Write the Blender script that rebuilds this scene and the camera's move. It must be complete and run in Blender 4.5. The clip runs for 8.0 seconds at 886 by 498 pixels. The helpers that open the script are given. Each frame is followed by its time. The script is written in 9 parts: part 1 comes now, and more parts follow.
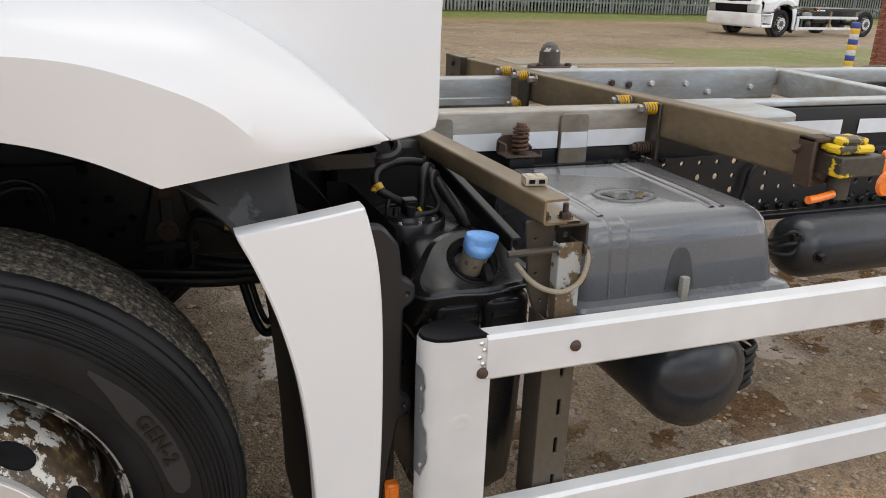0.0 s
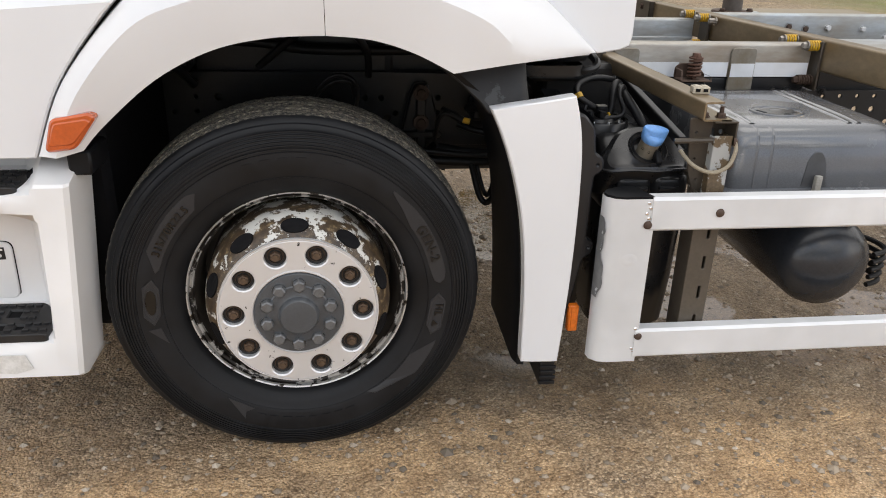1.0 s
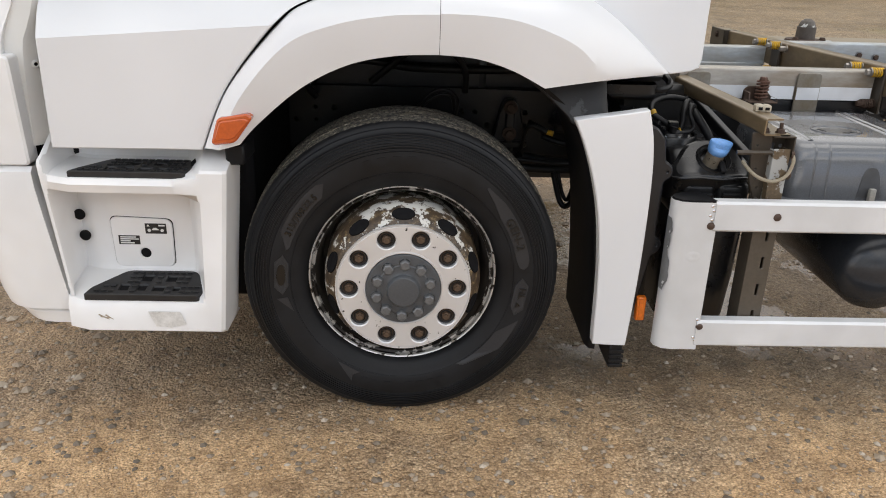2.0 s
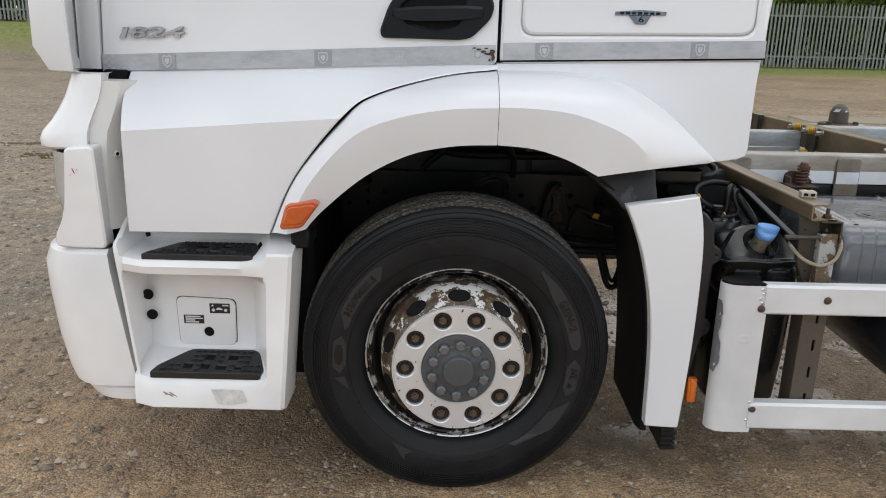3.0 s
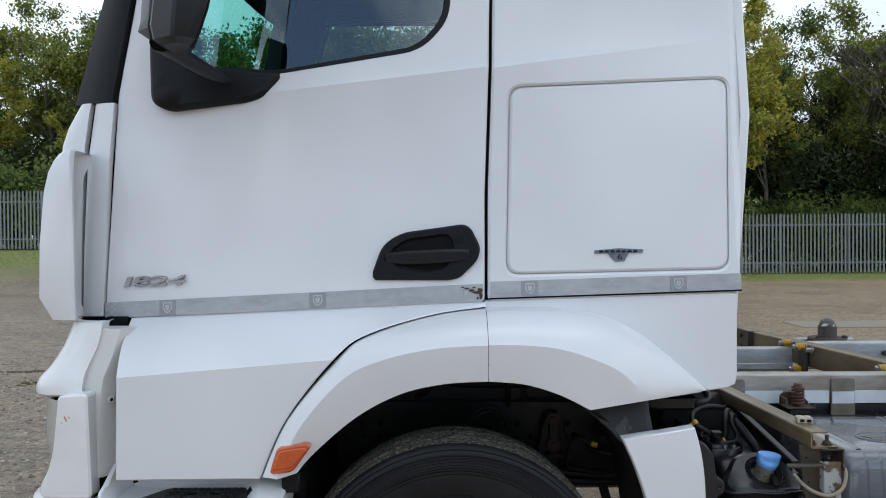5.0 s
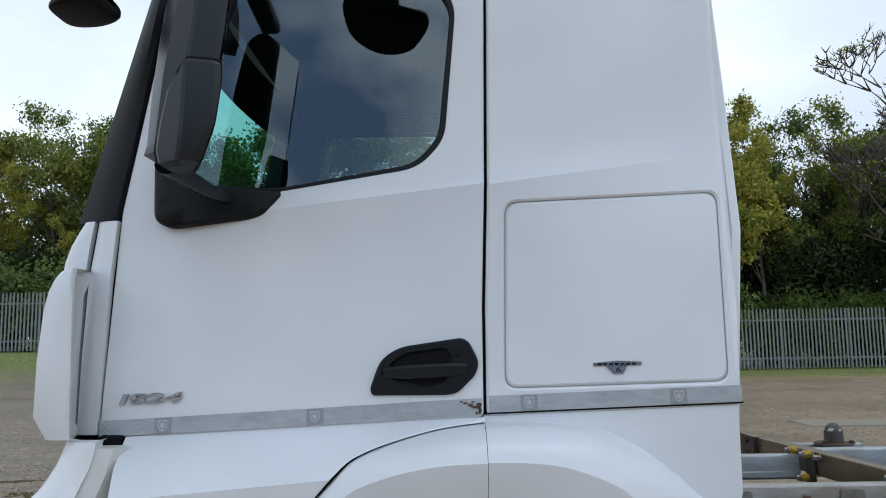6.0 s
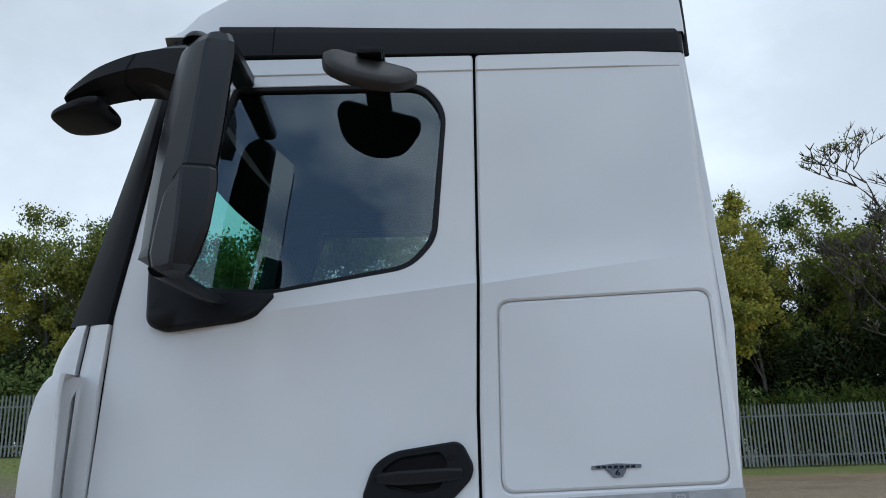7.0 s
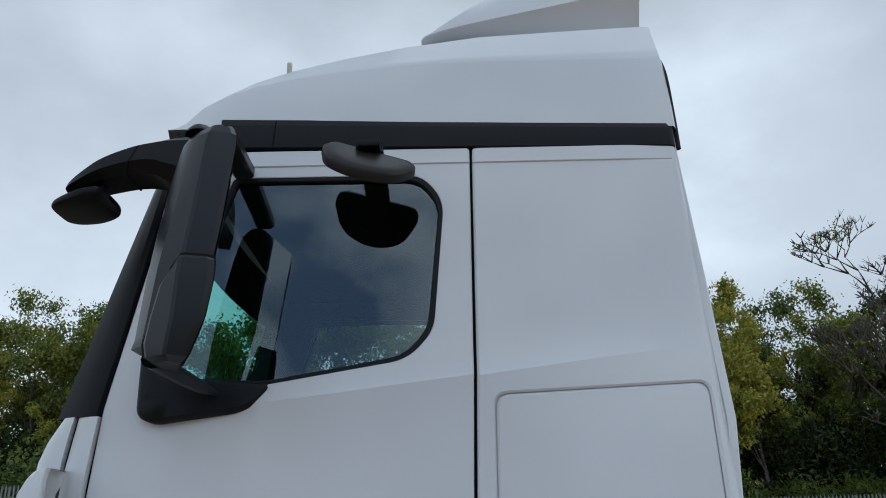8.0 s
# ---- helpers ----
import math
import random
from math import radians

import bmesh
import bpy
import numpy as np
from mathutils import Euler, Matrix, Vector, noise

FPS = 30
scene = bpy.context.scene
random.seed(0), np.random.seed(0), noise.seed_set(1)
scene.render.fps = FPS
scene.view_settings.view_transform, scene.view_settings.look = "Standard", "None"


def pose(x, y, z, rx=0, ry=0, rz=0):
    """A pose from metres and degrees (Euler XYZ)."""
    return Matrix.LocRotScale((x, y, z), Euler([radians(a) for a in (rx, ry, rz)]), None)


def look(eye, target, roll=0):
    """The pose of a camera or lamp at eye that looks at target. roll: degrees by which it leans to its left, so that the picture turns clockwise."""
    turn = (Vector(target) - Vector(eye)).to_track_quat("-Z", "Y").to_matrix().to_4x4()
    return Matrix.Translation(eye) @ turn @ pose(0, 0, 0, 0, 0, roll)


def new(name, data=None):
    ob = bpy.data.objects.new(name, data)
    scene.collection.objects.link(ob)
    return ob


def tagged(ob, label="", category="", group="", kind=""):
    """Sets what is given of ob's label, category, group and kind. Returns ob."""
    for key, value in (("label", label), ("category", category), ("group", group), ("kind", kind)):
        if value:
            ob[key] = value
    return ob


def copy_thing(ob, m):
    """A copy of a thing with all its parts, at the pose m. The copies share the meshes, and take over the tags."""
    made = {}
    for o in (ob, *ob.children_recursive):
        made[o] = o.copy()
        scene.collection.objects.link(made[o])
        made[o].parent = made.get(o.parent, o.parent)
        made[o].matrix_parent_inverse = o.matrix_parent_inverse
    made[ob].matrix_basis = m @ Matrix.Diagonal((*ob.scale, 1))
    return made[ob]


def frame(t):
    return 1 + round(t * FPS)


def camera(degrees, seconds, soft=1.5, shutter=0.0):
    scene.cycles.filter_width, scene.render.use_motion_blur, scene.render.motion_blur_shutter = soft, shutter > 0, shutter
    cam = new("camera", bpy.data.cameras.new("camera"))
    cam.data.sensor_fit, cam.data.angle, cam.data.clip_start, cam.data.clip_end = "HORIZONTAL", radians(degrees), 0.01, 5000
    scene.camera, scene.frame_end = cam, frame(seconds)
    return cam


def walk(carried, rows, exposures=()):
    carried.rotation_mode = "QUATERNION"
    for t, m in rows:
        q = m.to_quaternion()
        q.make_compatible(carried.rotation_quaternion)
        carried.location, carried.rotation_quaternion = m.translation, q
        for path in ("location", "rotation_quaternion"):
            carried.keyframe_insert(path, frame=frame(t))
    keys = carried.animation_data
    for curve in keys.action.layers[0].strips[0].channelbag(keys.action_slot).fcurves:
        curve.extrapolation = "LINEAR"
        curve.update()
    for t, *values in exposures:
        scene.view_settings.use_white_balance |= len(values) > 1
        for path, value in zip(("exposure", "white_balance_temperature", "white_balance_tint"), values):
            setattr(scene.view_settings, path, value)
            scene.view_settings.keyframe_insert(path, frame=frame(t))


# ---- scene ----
cam = camera(60.5, 8.0, 1.0)
PATH = [
    (0, (0.408, -1.095, 1.41), (1.065, 0.672, 0.739), 1.9),
    (0.5, (0.324, -1.449, 1.426), (0.697, 0.364, 0.669), 1.8),
    (1, (0.148, -1.74, 1.443), (0.38, 0.079, 0.645), 1.5),
    (1.2, (0.111, -1.82, 1.454), (0.298, 0.002, 0.652), 1.6),
    (2.3, (0.03, -2.12, 1.485), (0.049, -0.248, 0.782), 1.5),
    (2.5, (0.001, -2.126, 1.493), (0.002, -0.241, 0.825), 1.4),
    (3, (-0.041, -2.137, 1.519), (-0.054, -0.218, 0.956), 1.2),
    (3.5, (-0.032, -2.142, 1.534), (-0.051, -0.193, 1.084), 0.9),
    (4, (-0.024, -2.15, 1.562), (-0.041, -0.175, 1.253), 0.5),
    (4.5, (-0.015, -2.154, 1.582), (-0.033, -0.161, 1.416), 0.0),
    (5, (-0.015, -2.159, 1.602), (-0.033, -0.159, 1.582), -0.4),
    (6.3, (-0.009, -2.18, 1.663), (-0.017, -0.204, 1.973), -1.2),
    (6.5, (-0.008, -2.178, 1.664), (-0.012, -0.211, 2.027), -1.4),
    (7, (0.0, -2.181, 1.666), (0.004, -0.24, 2.149), -1.6),
    (7.5, (-0.001, -2.182, 1.677), (0.014, -0.272, 2.269), -1.6),
    (8, (-0.008, -2.181, 1.681), (0.016, -0.307, 2.379), -1.6),
]
EXPOSURES = [(0.0, 1.03, 6740, 10), (0.5, 1.23, 6730, 10), (1.2, 1.21, 6720, 10), (2.6, 0.97, 6590, 9), (3.6, 0.85, 6130, 7), (4.6, 0.71, 5780, 6), (5.4, 0.55, 5680, 5), (6.6, 0.29, 5510, 4), (8.0, -0.02, 5500, 4)]
walk(cam, [(t, look(eye, target, roll)) for t, eye, target, roll in PATH], EXPOSURES)

# ---- sky and sun: a bright, broken overcast ----
world = bpy.data.worlds.new("sky")
scene.world = world
world.use_nodes = True
wn, wl = world.node_tree.nodes, world.node_tree.links
wn.clear()
w_out = wn.new("ShaderNodeOutputWorld")
w_bg = wn.new("ShaderNodeBackground")
w_sky = wn.new("ShaderNodeTexSky")
w_sky.sky_type, w_sky.sun_disc = "NISHITA", False
w_sky.sun_elevation, w_sky.sun_rotation = radians(70), radians(45)
w_co = wn.new("ShaderNodeTexCoord")
w_map = wn.new("ShaderNodeMapping")
w_map.inputs["Scale"].default_value = (1.0, 1.0, 1.6)
w_map.inputs["Location"].default_value = (0.35, 0.1, 0.6)
w_noise = wn.new("ShaderNodeTexNoise")
w_noise.inputs["Scale"].default_value = 1.7
w_noise.inputs["Detail"].default_value = 7.0
w_noise.inputs["Roughness"].default_value = 0.52
w_ramp = wn.new("ShaderNodeValToRGB")
w_ramp.color_ramp.elements[0].position, w_ramp.color_ramp.elements[0].color = 0.33, (0.60, 0.605, 0.615, 1)
w_ramp.color_ramp.elements[1].position, w_ramp.color_ramp.elements[1].color = 0.66, (1.0, 1.0, 0.99, 1)
w_mid = w_ramp.color_ramp.elements.new(0.43)
w_mid.color = (0.70, 0.705, 0.71, 1)
w_mix = wn.new("ShaderNodeMix")
w_mix.data_type = "RGBA"
w_mix.inputs["Factor"].default_value = 0.95
w_gain = wn.new("ShaderNodeMix")
w_gain.data_type, w_gain.blend_type = "RGBA", "MULTIPLY"
w_gain.inputs["Factor"].default_value = 1.0
w_gain.inputs["B"].default_value = (0.09, 0.09, 0.09, 1)
wl.new(w_co.outputs["Generated"], w_map.inputs["Vector"])
wl.new(w_map.outputs["Vector"], w_noise.inputs["Vector"])
wl.new(w_noise.outputs["Fac"], w_ramp.inputs["Fac"])
wl.new(w_sky.outputs["Color"], w_gain.inputs["A"])
wl.new(w_gain.outputs["Result"], w_mix.inputs["A"])
wl.new(w_ramp.outputs["Color"], w_mix.inputs["B"])
w_sep = wn.new("ShaderNodeSeparateXYZ")
wl.new(w_co.outputs["Generated"], w_sep.inputs["Vector"])


def w_math(op, p, q, r=None):
    nd = wn.new("ShaderNodeMath")
    nd.operation = op
    for i, v in enumerate((p, q, r)):
        if v is None:
            continue
        if isinstance(v, (int, float)):
            nd.inputs[i].default_value = v
        else:
            wl.new(v, nd.inputs[i])
    return nd.outputs["Value"]


def w_blend(kind, fac, p, q):
    nd = wn.new("ShaderNodeMix")
    nd.data_type, nd.blend_type = "RGBA", kind
    for key, v in (("Factor", fac), ("A", p), ("B", q)):
        if isinstance(v, float):
            nd.inputs[key].default_value = v
        elif isinstance(v, tuple):
            nd.inputs[key].default_value = (*v, 1)
        else:
            wl.new(v, nd.inputs[key])
    return nd.outputs["Result"]


# the overcast grows a little greyer overhead
w_high = wn.new("ShaderNodeValToRGB")
for pos, c in ((0.30, (0.88, 0.868, 0.865)), (0.55, (0.80, 0.79, 0.79)), (0.72, (0.57, 0.56, 0.565)), (0.85, (0.57, 0.57, 0.575))):
    w_high.color_ramp.elements.new(pos).color = (*c, 1)
w_high.color_ramp.elements[0].color = (0.90, 0.90, 0.90, 1)
w_high.color_ramp.elements[-1].color = (0.56, 0.56, 0.57, 1)
wl.new(w_sep.outputs["Z"], w_high.inputs["Fac"])
w_grey = w_blend("MULTIPLY", 1.0, w_mix.outputs["Result"], w_high.outputs["Color"])
# towards -y the cloud breaks up and blue shows between
w_lump = wn.new("ShaderNodeTexNoise")
w_lump.inputs["Scale"].default_value, w_lump.inputs["Detail"].default_value, w_lump.inputs["Roughness"].default_value = 3.4, 8.0, 0.55
w_shift = wn.new("ShaderNodeMapping")
w_shift.inputs["Scale"].default_value, w_shift.inputs["Location"].default_value = (1.0, 1.0, 1.5), (0.2, 0.0, 0.95)
wl.new(w_co.outputs["Generated"], w_shift.inputs["Vector"])
wl.new(w_shift.outputs["Vector"], w_lump.inputs["Vector"])
w_cum = wn.new("ShaderNodeValToRGB")
w_cum.color_ramp.elements[0].position, w_cum.color_ramp.elements[0].color = 0.44, (0.35, 0.45, 0.625, 1)
w_cum.color_ramp.elements[1].position, w_cum.color_ramp.elements[1].color = 0.57, (1.25, 1.22, 1.18, 1)
wl.new(w_lump.outputs["Fac"], w_cum.inputs["Fac"])
w_back = wn.new("ShaderNodeMapRange")
w_back.interpolation_type = "SMOOTHSTEP"
wl.new(w_sep.outputs["Y"], w_back.inputs["Value"])
w_back.inputs["From Min"].default_value, w_back.inputs["From Max"].default_value = -0.1, -0.75
w_all = w_blend("MIX", w_back.outputs["Result"], w_grey, w_cum.outputs["Color"])
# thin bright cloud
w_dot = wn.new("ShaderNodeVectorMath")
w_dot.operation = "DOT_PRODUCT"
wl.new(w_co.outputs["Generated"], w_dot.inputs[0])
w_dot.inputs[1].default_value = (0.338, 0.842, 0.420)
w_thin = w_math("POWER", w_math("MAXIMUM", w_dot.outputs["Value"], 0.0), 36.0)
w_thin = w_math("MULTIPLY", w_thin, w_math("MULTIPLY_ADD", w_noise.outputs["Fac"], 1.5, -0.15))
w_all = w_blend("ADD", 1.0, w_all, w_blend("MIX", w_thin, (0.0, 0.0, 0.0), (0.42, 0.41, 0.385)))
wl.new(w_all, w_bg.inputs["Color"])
wl.new(w_bg.outputs["Background"], w_out.inputs["Surface"])
w_bg.inputs["Strength"].default_value = 1.10

sun = new("sun", bpy.data.lights.new("sun", "SUN"))
sun.data.energy, sun.data.angle, sun.data.color = 0.32, radians(38), (1.0, 0.98, 0.96)
sun.matrix_world = look((2.8, 1.4, 12), (0, 0, 0))

# ---- materials ----
def mat_nodes(name, rough=0.5, metal=0.0, coat=0.0, spec=0.5):
    m = bpy.data.materials.new(name)
    m.use_nodes = True
    b = m.node_tree.nodes["Principled BSDF"]
    b.inputs["Roughness"].default_value = rough
    b.inputs["Metallic"].default_value = metal
    b.inputs["Coat Weight"].default_value = coat
    b.inputs["Coat Roughness"].default_value = 0.06
    b.inputs["Specular IOR Level"].default_value = spec
    return m, m.node_tree.nodes, m.node_tree.links, b


def tex(nodes, links, scale, detail=4.0, rough=0.55, stretch=(1, 1, 1)):
    co = nodes.new("ShaderNodeTexCoord")
    mp = nodes.new("ShaderNodeMapping")
    mp.inputs["Scale"].default_value = stretch
    n = nodes.new("ShaderNodeTexNoise")
    n.inputs["Scale"].default_value, n.inputs["Detail"].default_value, n.inputs["Roughness"].default_value = scale, detail, rough
    links.new(co.outputs["Object"], mp.inputs["Vector"])
    links.new(mp.outputs["Vector"], n.inputs["Vector"])
    return n


def ramp(nodes, links, source, stops):
    r = nodes.new("ShaderNodeValToRGB")
    while len(r.color_ramp.elements) < len(stops):
        r.color_ramp.elements.new(0.5)
    for e, (p, c) in zip(r.color_ramp.elements, stops):
        e.position, e.color = p, (*c, 1)
    links.new(source, r.inputs["Fac"])
    return r


def mix(nodes, links, fac, a, b):
    m = nodes.new("ShaderNodeMix")
    m.data_type = "RGBA"
    if isinstance(fac, float):
        m.inputs["Factor"].default_value = fac
    else:
        links.new(fac, m.inputs["Factor"])
    for key, v in (("A", a), ("B", b)):
        if isinstance(v, tuple):
            m.inputs[key].default_value = (*v, 1)
        else:
            links.new(v, m.inputs[key])
    return m.outputs["Result"]


def bump(nodes, links, bsdf, source, strength, distance):
    b = nodes.new("ShaderNodeBump")
    b.inputs["Strength"].default_value, b.inputs["Distance"].default_value = strength, distance
    links.new(source, b.inputs["Height"])
    links.new(b.outputs["Normal"], bsdf.inputs["Normal"])


def surface(name, base, rough=0.5, metal=0.0, coat=0.0, dirt=None, amount=0.3, scale=3.0, fine=40.0, relief=0.15, depth=0.002, stretch=(1, 1, 1), spec=0.5):
    """A worn surface: a base colour, a blotchy second colour at a large scale, speckle and relief at a small one."""
    m, n, l, b = mat_nodes(name, rough, metal, coat, spec)
    dirt = dirt or tuple(c * 0.6 for c in base)
    big = tex(n, l, scale, 6.0, 0.6, stretch)
    small = tex(n, l, fine, 3.0, 0.6, stretch)
    mask = ramp(n, l, big.outputs["Fac"], [(0.5 - 0.25 * amount, (0, 0, 0)), (0.78, (1, 1, 1))])
    grain = ramp(n, l, small.outputs["Fac"], [(0.3, tuple(c * 0.85 for c in base)), (0.7, tuple(min(1, c * 1.1) for c in base))])
    f = n.new("ShaderNodeMath")
    f.operation = "MULTIPLY"
    l.new(mask.outputs["Color"], f.inputs[0])
    f.inputs[1].default_value = amount
    col = mix(n, l, f.outputs["Value"], grain.outputs["Color"], dirt)
    l.new(col, b.inputs["Base Color"])
    r = n.new("ShaderNodeMath")
    r.operation = "MULTIPLY_ADD"
    l.new(big.outputs["Fac"], r.inputs[0])
    r.inputs[1].default_value, r.inputs[2].default_value = 0.25 * rough, rough * 0.87
    l.new(r.outputs["Value"], b.inputs["Roughness"])
    if relief:
        bump(n, l, b, small.outputs["Fac"], relief, depth)
    return m


WHITE = surface("white_paint", (0.71, 0.72, 0.735), 0.3, 0, 0.4, (0.69, 0.695, 0.70), 0.06, 0.8, 0.6, 0.0)
WHITE_PLASTIC = surface("white_plastic", (0.78, 0.78, 0.78), 0.32, 0, 0.3, (0.70, 0.67, 0.61), 0.3, 5, 2.0, 0.0)
# a greyer copy of the white plastic that carries shade in its colour
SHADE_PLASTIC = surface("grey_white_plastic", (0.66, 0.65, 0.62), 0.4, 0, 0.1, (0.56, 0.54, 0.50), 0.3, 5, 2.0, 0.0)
TAPE = surface("reflective_tape", (0.36, 0.38, 0.40), 0.38, 0.2, 0.1, (0.50, 0.51, 0.52), 0.75, 16, 60, 0.1, 0.0004, (0.5, 1, 1.4))
TAPE_WHITE = surface("white_tape", (0.72, 0.75, 0.79), 0.35, 0, 0.2, (0.55, 0.54, 0.52), 0.35, 8, 5, 0.0)
BLACK_PLASTIC = surface("black_plastic", (0.006, 0.0065, 0.008), 0.42, 0, 0, (0.013, 0.013, 0.0135), 0.5, 6, 400, 0.15, 0.0005, spec=0.18)
GREY_PLASTIC = surface("dark_grey_plastic", (0.017, 0.018, 0.021), 0.30, 0, 0, (0.034, 0.034, 0.034), 0.5, 5, 400, 0.15, 0.0005, spec=0.4)
TREAD_PLASTIC = surface("tread_plastic", (0.008, 0.008, 0.009), 0.5, 0, 0, (0.035, 0.034, 0.032), 0.4, 20, 200, 0.3, 0.001)
FRAME_BLACK = surface("black_chassis_paint", (0.012, 0.0125, 0.014), 0.38, 0, 0, (0.027, 0.025, 0.022), 0.5, 6, 120, 0.3, 0.001, spec=0.4)
RUBBER_HOSE = surface("black_rubber", (0.009, 0.009, 0.010), 0.45, 0, 0, (0.02, 0.02, 0.02), 0.4, 8, 150, 0.1, 0.0005, spec=0.3)
TANK_BLACK = surface("black_tank_plastic", (0.009, 0.009, 0.010), 0.28, 0, 0, (0.020, 0.020, 0.019), 0.5, 9, 200, 0.05, 0.0005, spec=0.42)
GALV = surface("galvanised_steel", (0.47, 0.52, 0.56), 0.36, 0.35, 0, (0.25, 0.19, 0.115), 0.85, 7.0, 45, 0.2, 0.0006, (0.5, 1, 1.6))
BRONZE = surface("brown_primer_steel", (0.25, 0.19, 0.115), 0.34, 0.3, 0, (0.10, 0.070, 0.042), 0.75, 6, 60, 0.2, 0.0006, (1, 0.5, 1))
RUST = surface("rusty_steel", (0.075, 0.046, 0.032), 0.7, 0.2, 0, (0.05, 0.03, 0.022), 0.6, 25, 120, 0.5, 0.001)
BOX_GREY = surface("grey_moulded_plastic", (0.10, 0.105, 0.114), 0.27, 0, 0.7, (0.15, 0.15, 0.15), 0.4, 4, 250, 0.2, 0.0006)
ALU = surface("silver_painted_rail", (0.66, 0.67, 0.68), 0.40, 0.1, 0.15, (0.50, 0.50, 0.49), 0.35, 5, 3, 0.0)
CHROME = surface("chrome", (0.75, 0.76, 0.78), 0.12, 1.0, 0, (0.5, 0.5, 0.5), 0.2, 20, 200, 0.0)
YELLOW = surface("yellow_paint", (0.74, 0.43, 0.02), 0.5, 0, 0, (0.12, 0.09, 0.05), 0.6, 30, 150, 0.2, 0.0006)
ORANGE = surface("orange_plastic", (0.85, 0.20, 0.02), 0.25, 0, 0.4, (0.7, 0.15, 0.02), 0.3, 10, 100, 0.0)
AMBER = surface("amber_lens", (0.50, 0.085, 0.012), 0.2, 0, 0.8, (0.3, 0.05, 0.01), 0.4, 15, 120, 0.1, 0.001)
BLUE = surface("blue_plastic", (0.13, 0.32, 0.68), 0.4, 0, 0.1, (0.2, 0.36, 0.66), 0.4, 15, 150, 0.1, 0.0005)
# near black, puts the shade of gaps and holes into the colour
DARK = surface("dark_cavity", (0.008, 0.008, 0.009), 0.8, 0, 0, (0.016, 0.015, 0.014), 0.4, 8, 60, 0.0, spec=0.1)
SEAT = surface("seat_fabric", (0.016, 0.017, 0.020), 0.9, 0, 0, (0.024, 0.024, 0.025), 0.4, 3, 8, 0.0, spec=0.2)


def glass_mat(name, tint, rough=0.0, shine=0.15):
    m, n, l, b = mat_nodes(name, rough)
    n.remove(b)
    out = n["Material Output"]
    tr, gl, mx, lw = n.new("ShaderNodeBsdfTransparent"), n.new("ShaderNodeBsdfGlossy"), n.new("ShaderNodeMixShader"), n.new("ShaderNodeLayerWeight")
    tr.inputs["Color"].default_value = (*tint, 1)
    gl.inputs["Roughness"].default_value = rough
    gl.inputs["Color"].default_value = (0.78, 0.90, 1.0, 1)
    lw.inputs["Blend"].default_value = 0.5
    pw, ad = n.new("ShaderNodeMath"), n.new("ShaderNodeMath")
    pw.operation, ad.operation = "POWER", "MULTIPLY_ADD"
    l.new(lw.outputs["Facing"], pw.inputs[0])
    pw.inputs[1].default_value = 4.0
    l.new(pw.outputs["Value"], ad.inputs[0])
    ad.inputs[1].default_value, ad.inputs[2].default_value = 1.0 - shine, shine
    l.new(ad.outputs["Value"], mx.inputs["Fac"])
    l.new(tr.outputs["BSDF"], mx.inputs[1])
    l.new(gl.outputs["BSDF"], mx.inputs[2])
    l.new(mx.outputs["Shader"], out.inputs["Surface"])
    return m


GLASS = glass_mat("window_glass", (0.62, 0.74, 0.72), 0.0, 0.085)


def chipped(name, under, paint, level, scale=20.0):
    """Paint that has come off in patches."""
    m, n, l, b = mat_nodes(name, 0.5)
    t, f = tex(n, l, scale, 6, 0.6), tex(n, l, scale * 5, 3)
    low = ramp(n, l, f.outputs["Fac"], [(0.3, tuple(c * 0.6 for c in under)), (0.7, under)])
    mask = ramp(n, l, t.outputs["Fac"], [(level - 0.015, (0, 0, 0)), (level + 0.015, (1, 1, 1))])
    l.new(mix(n, l, mask.outputs["Color"], low.outputs["Color"], paint), b.inputs["Base Color"])
    bump(n, l, b, mask.outputs["Color"], 0.3, 0.001)
    return m
GLASS_GREEN = glass_mat("windscreen_glass", (0.36, 0.80, 0.70), 0.0, 0.06)


# ---- mesh helpers ----
def part(name, bm, material, parent=None, label="", smooth=40):
    """Links a bmesh as one mesh object, as a part where a parent is given."""
    bmesh.ops.recalc_face_normals(bm, faces=bm.faces[:])
    me = bpy.data.meshes.new(name)
    bm.to_mesh(me)
    bm.free()
    for m in (material if isinstance(material, (list, tuple)) else [material]):
        me.materials.append(m)
    if smooth:
        me.shade_smooth()
        me.set_sharp_from_angle(angle=radians(smooth))
    ob = new(name, me)
    if parent:
        ob.parent = parent
    if label:
        ob["label"] = label
    return ob


def thing(name, label, category, group="", kind="", at=(0, 0, 0)):
    ob = new(name)
    ob.empty_display_size = 0.2
    ob.location = at
    return tagged(ob, label, category, group, kind)


def again(ob, m=None, name=None):
    """One more object on the same mesh, with the same parent."""
    o = new(name or ob.name.split(".")[0], ob.data)
    o.parent = ob.parent
    if m is not None:
        o.matrix_basis = m
    if "label" in ob:
        o["label"] = ob["label"]
    return o


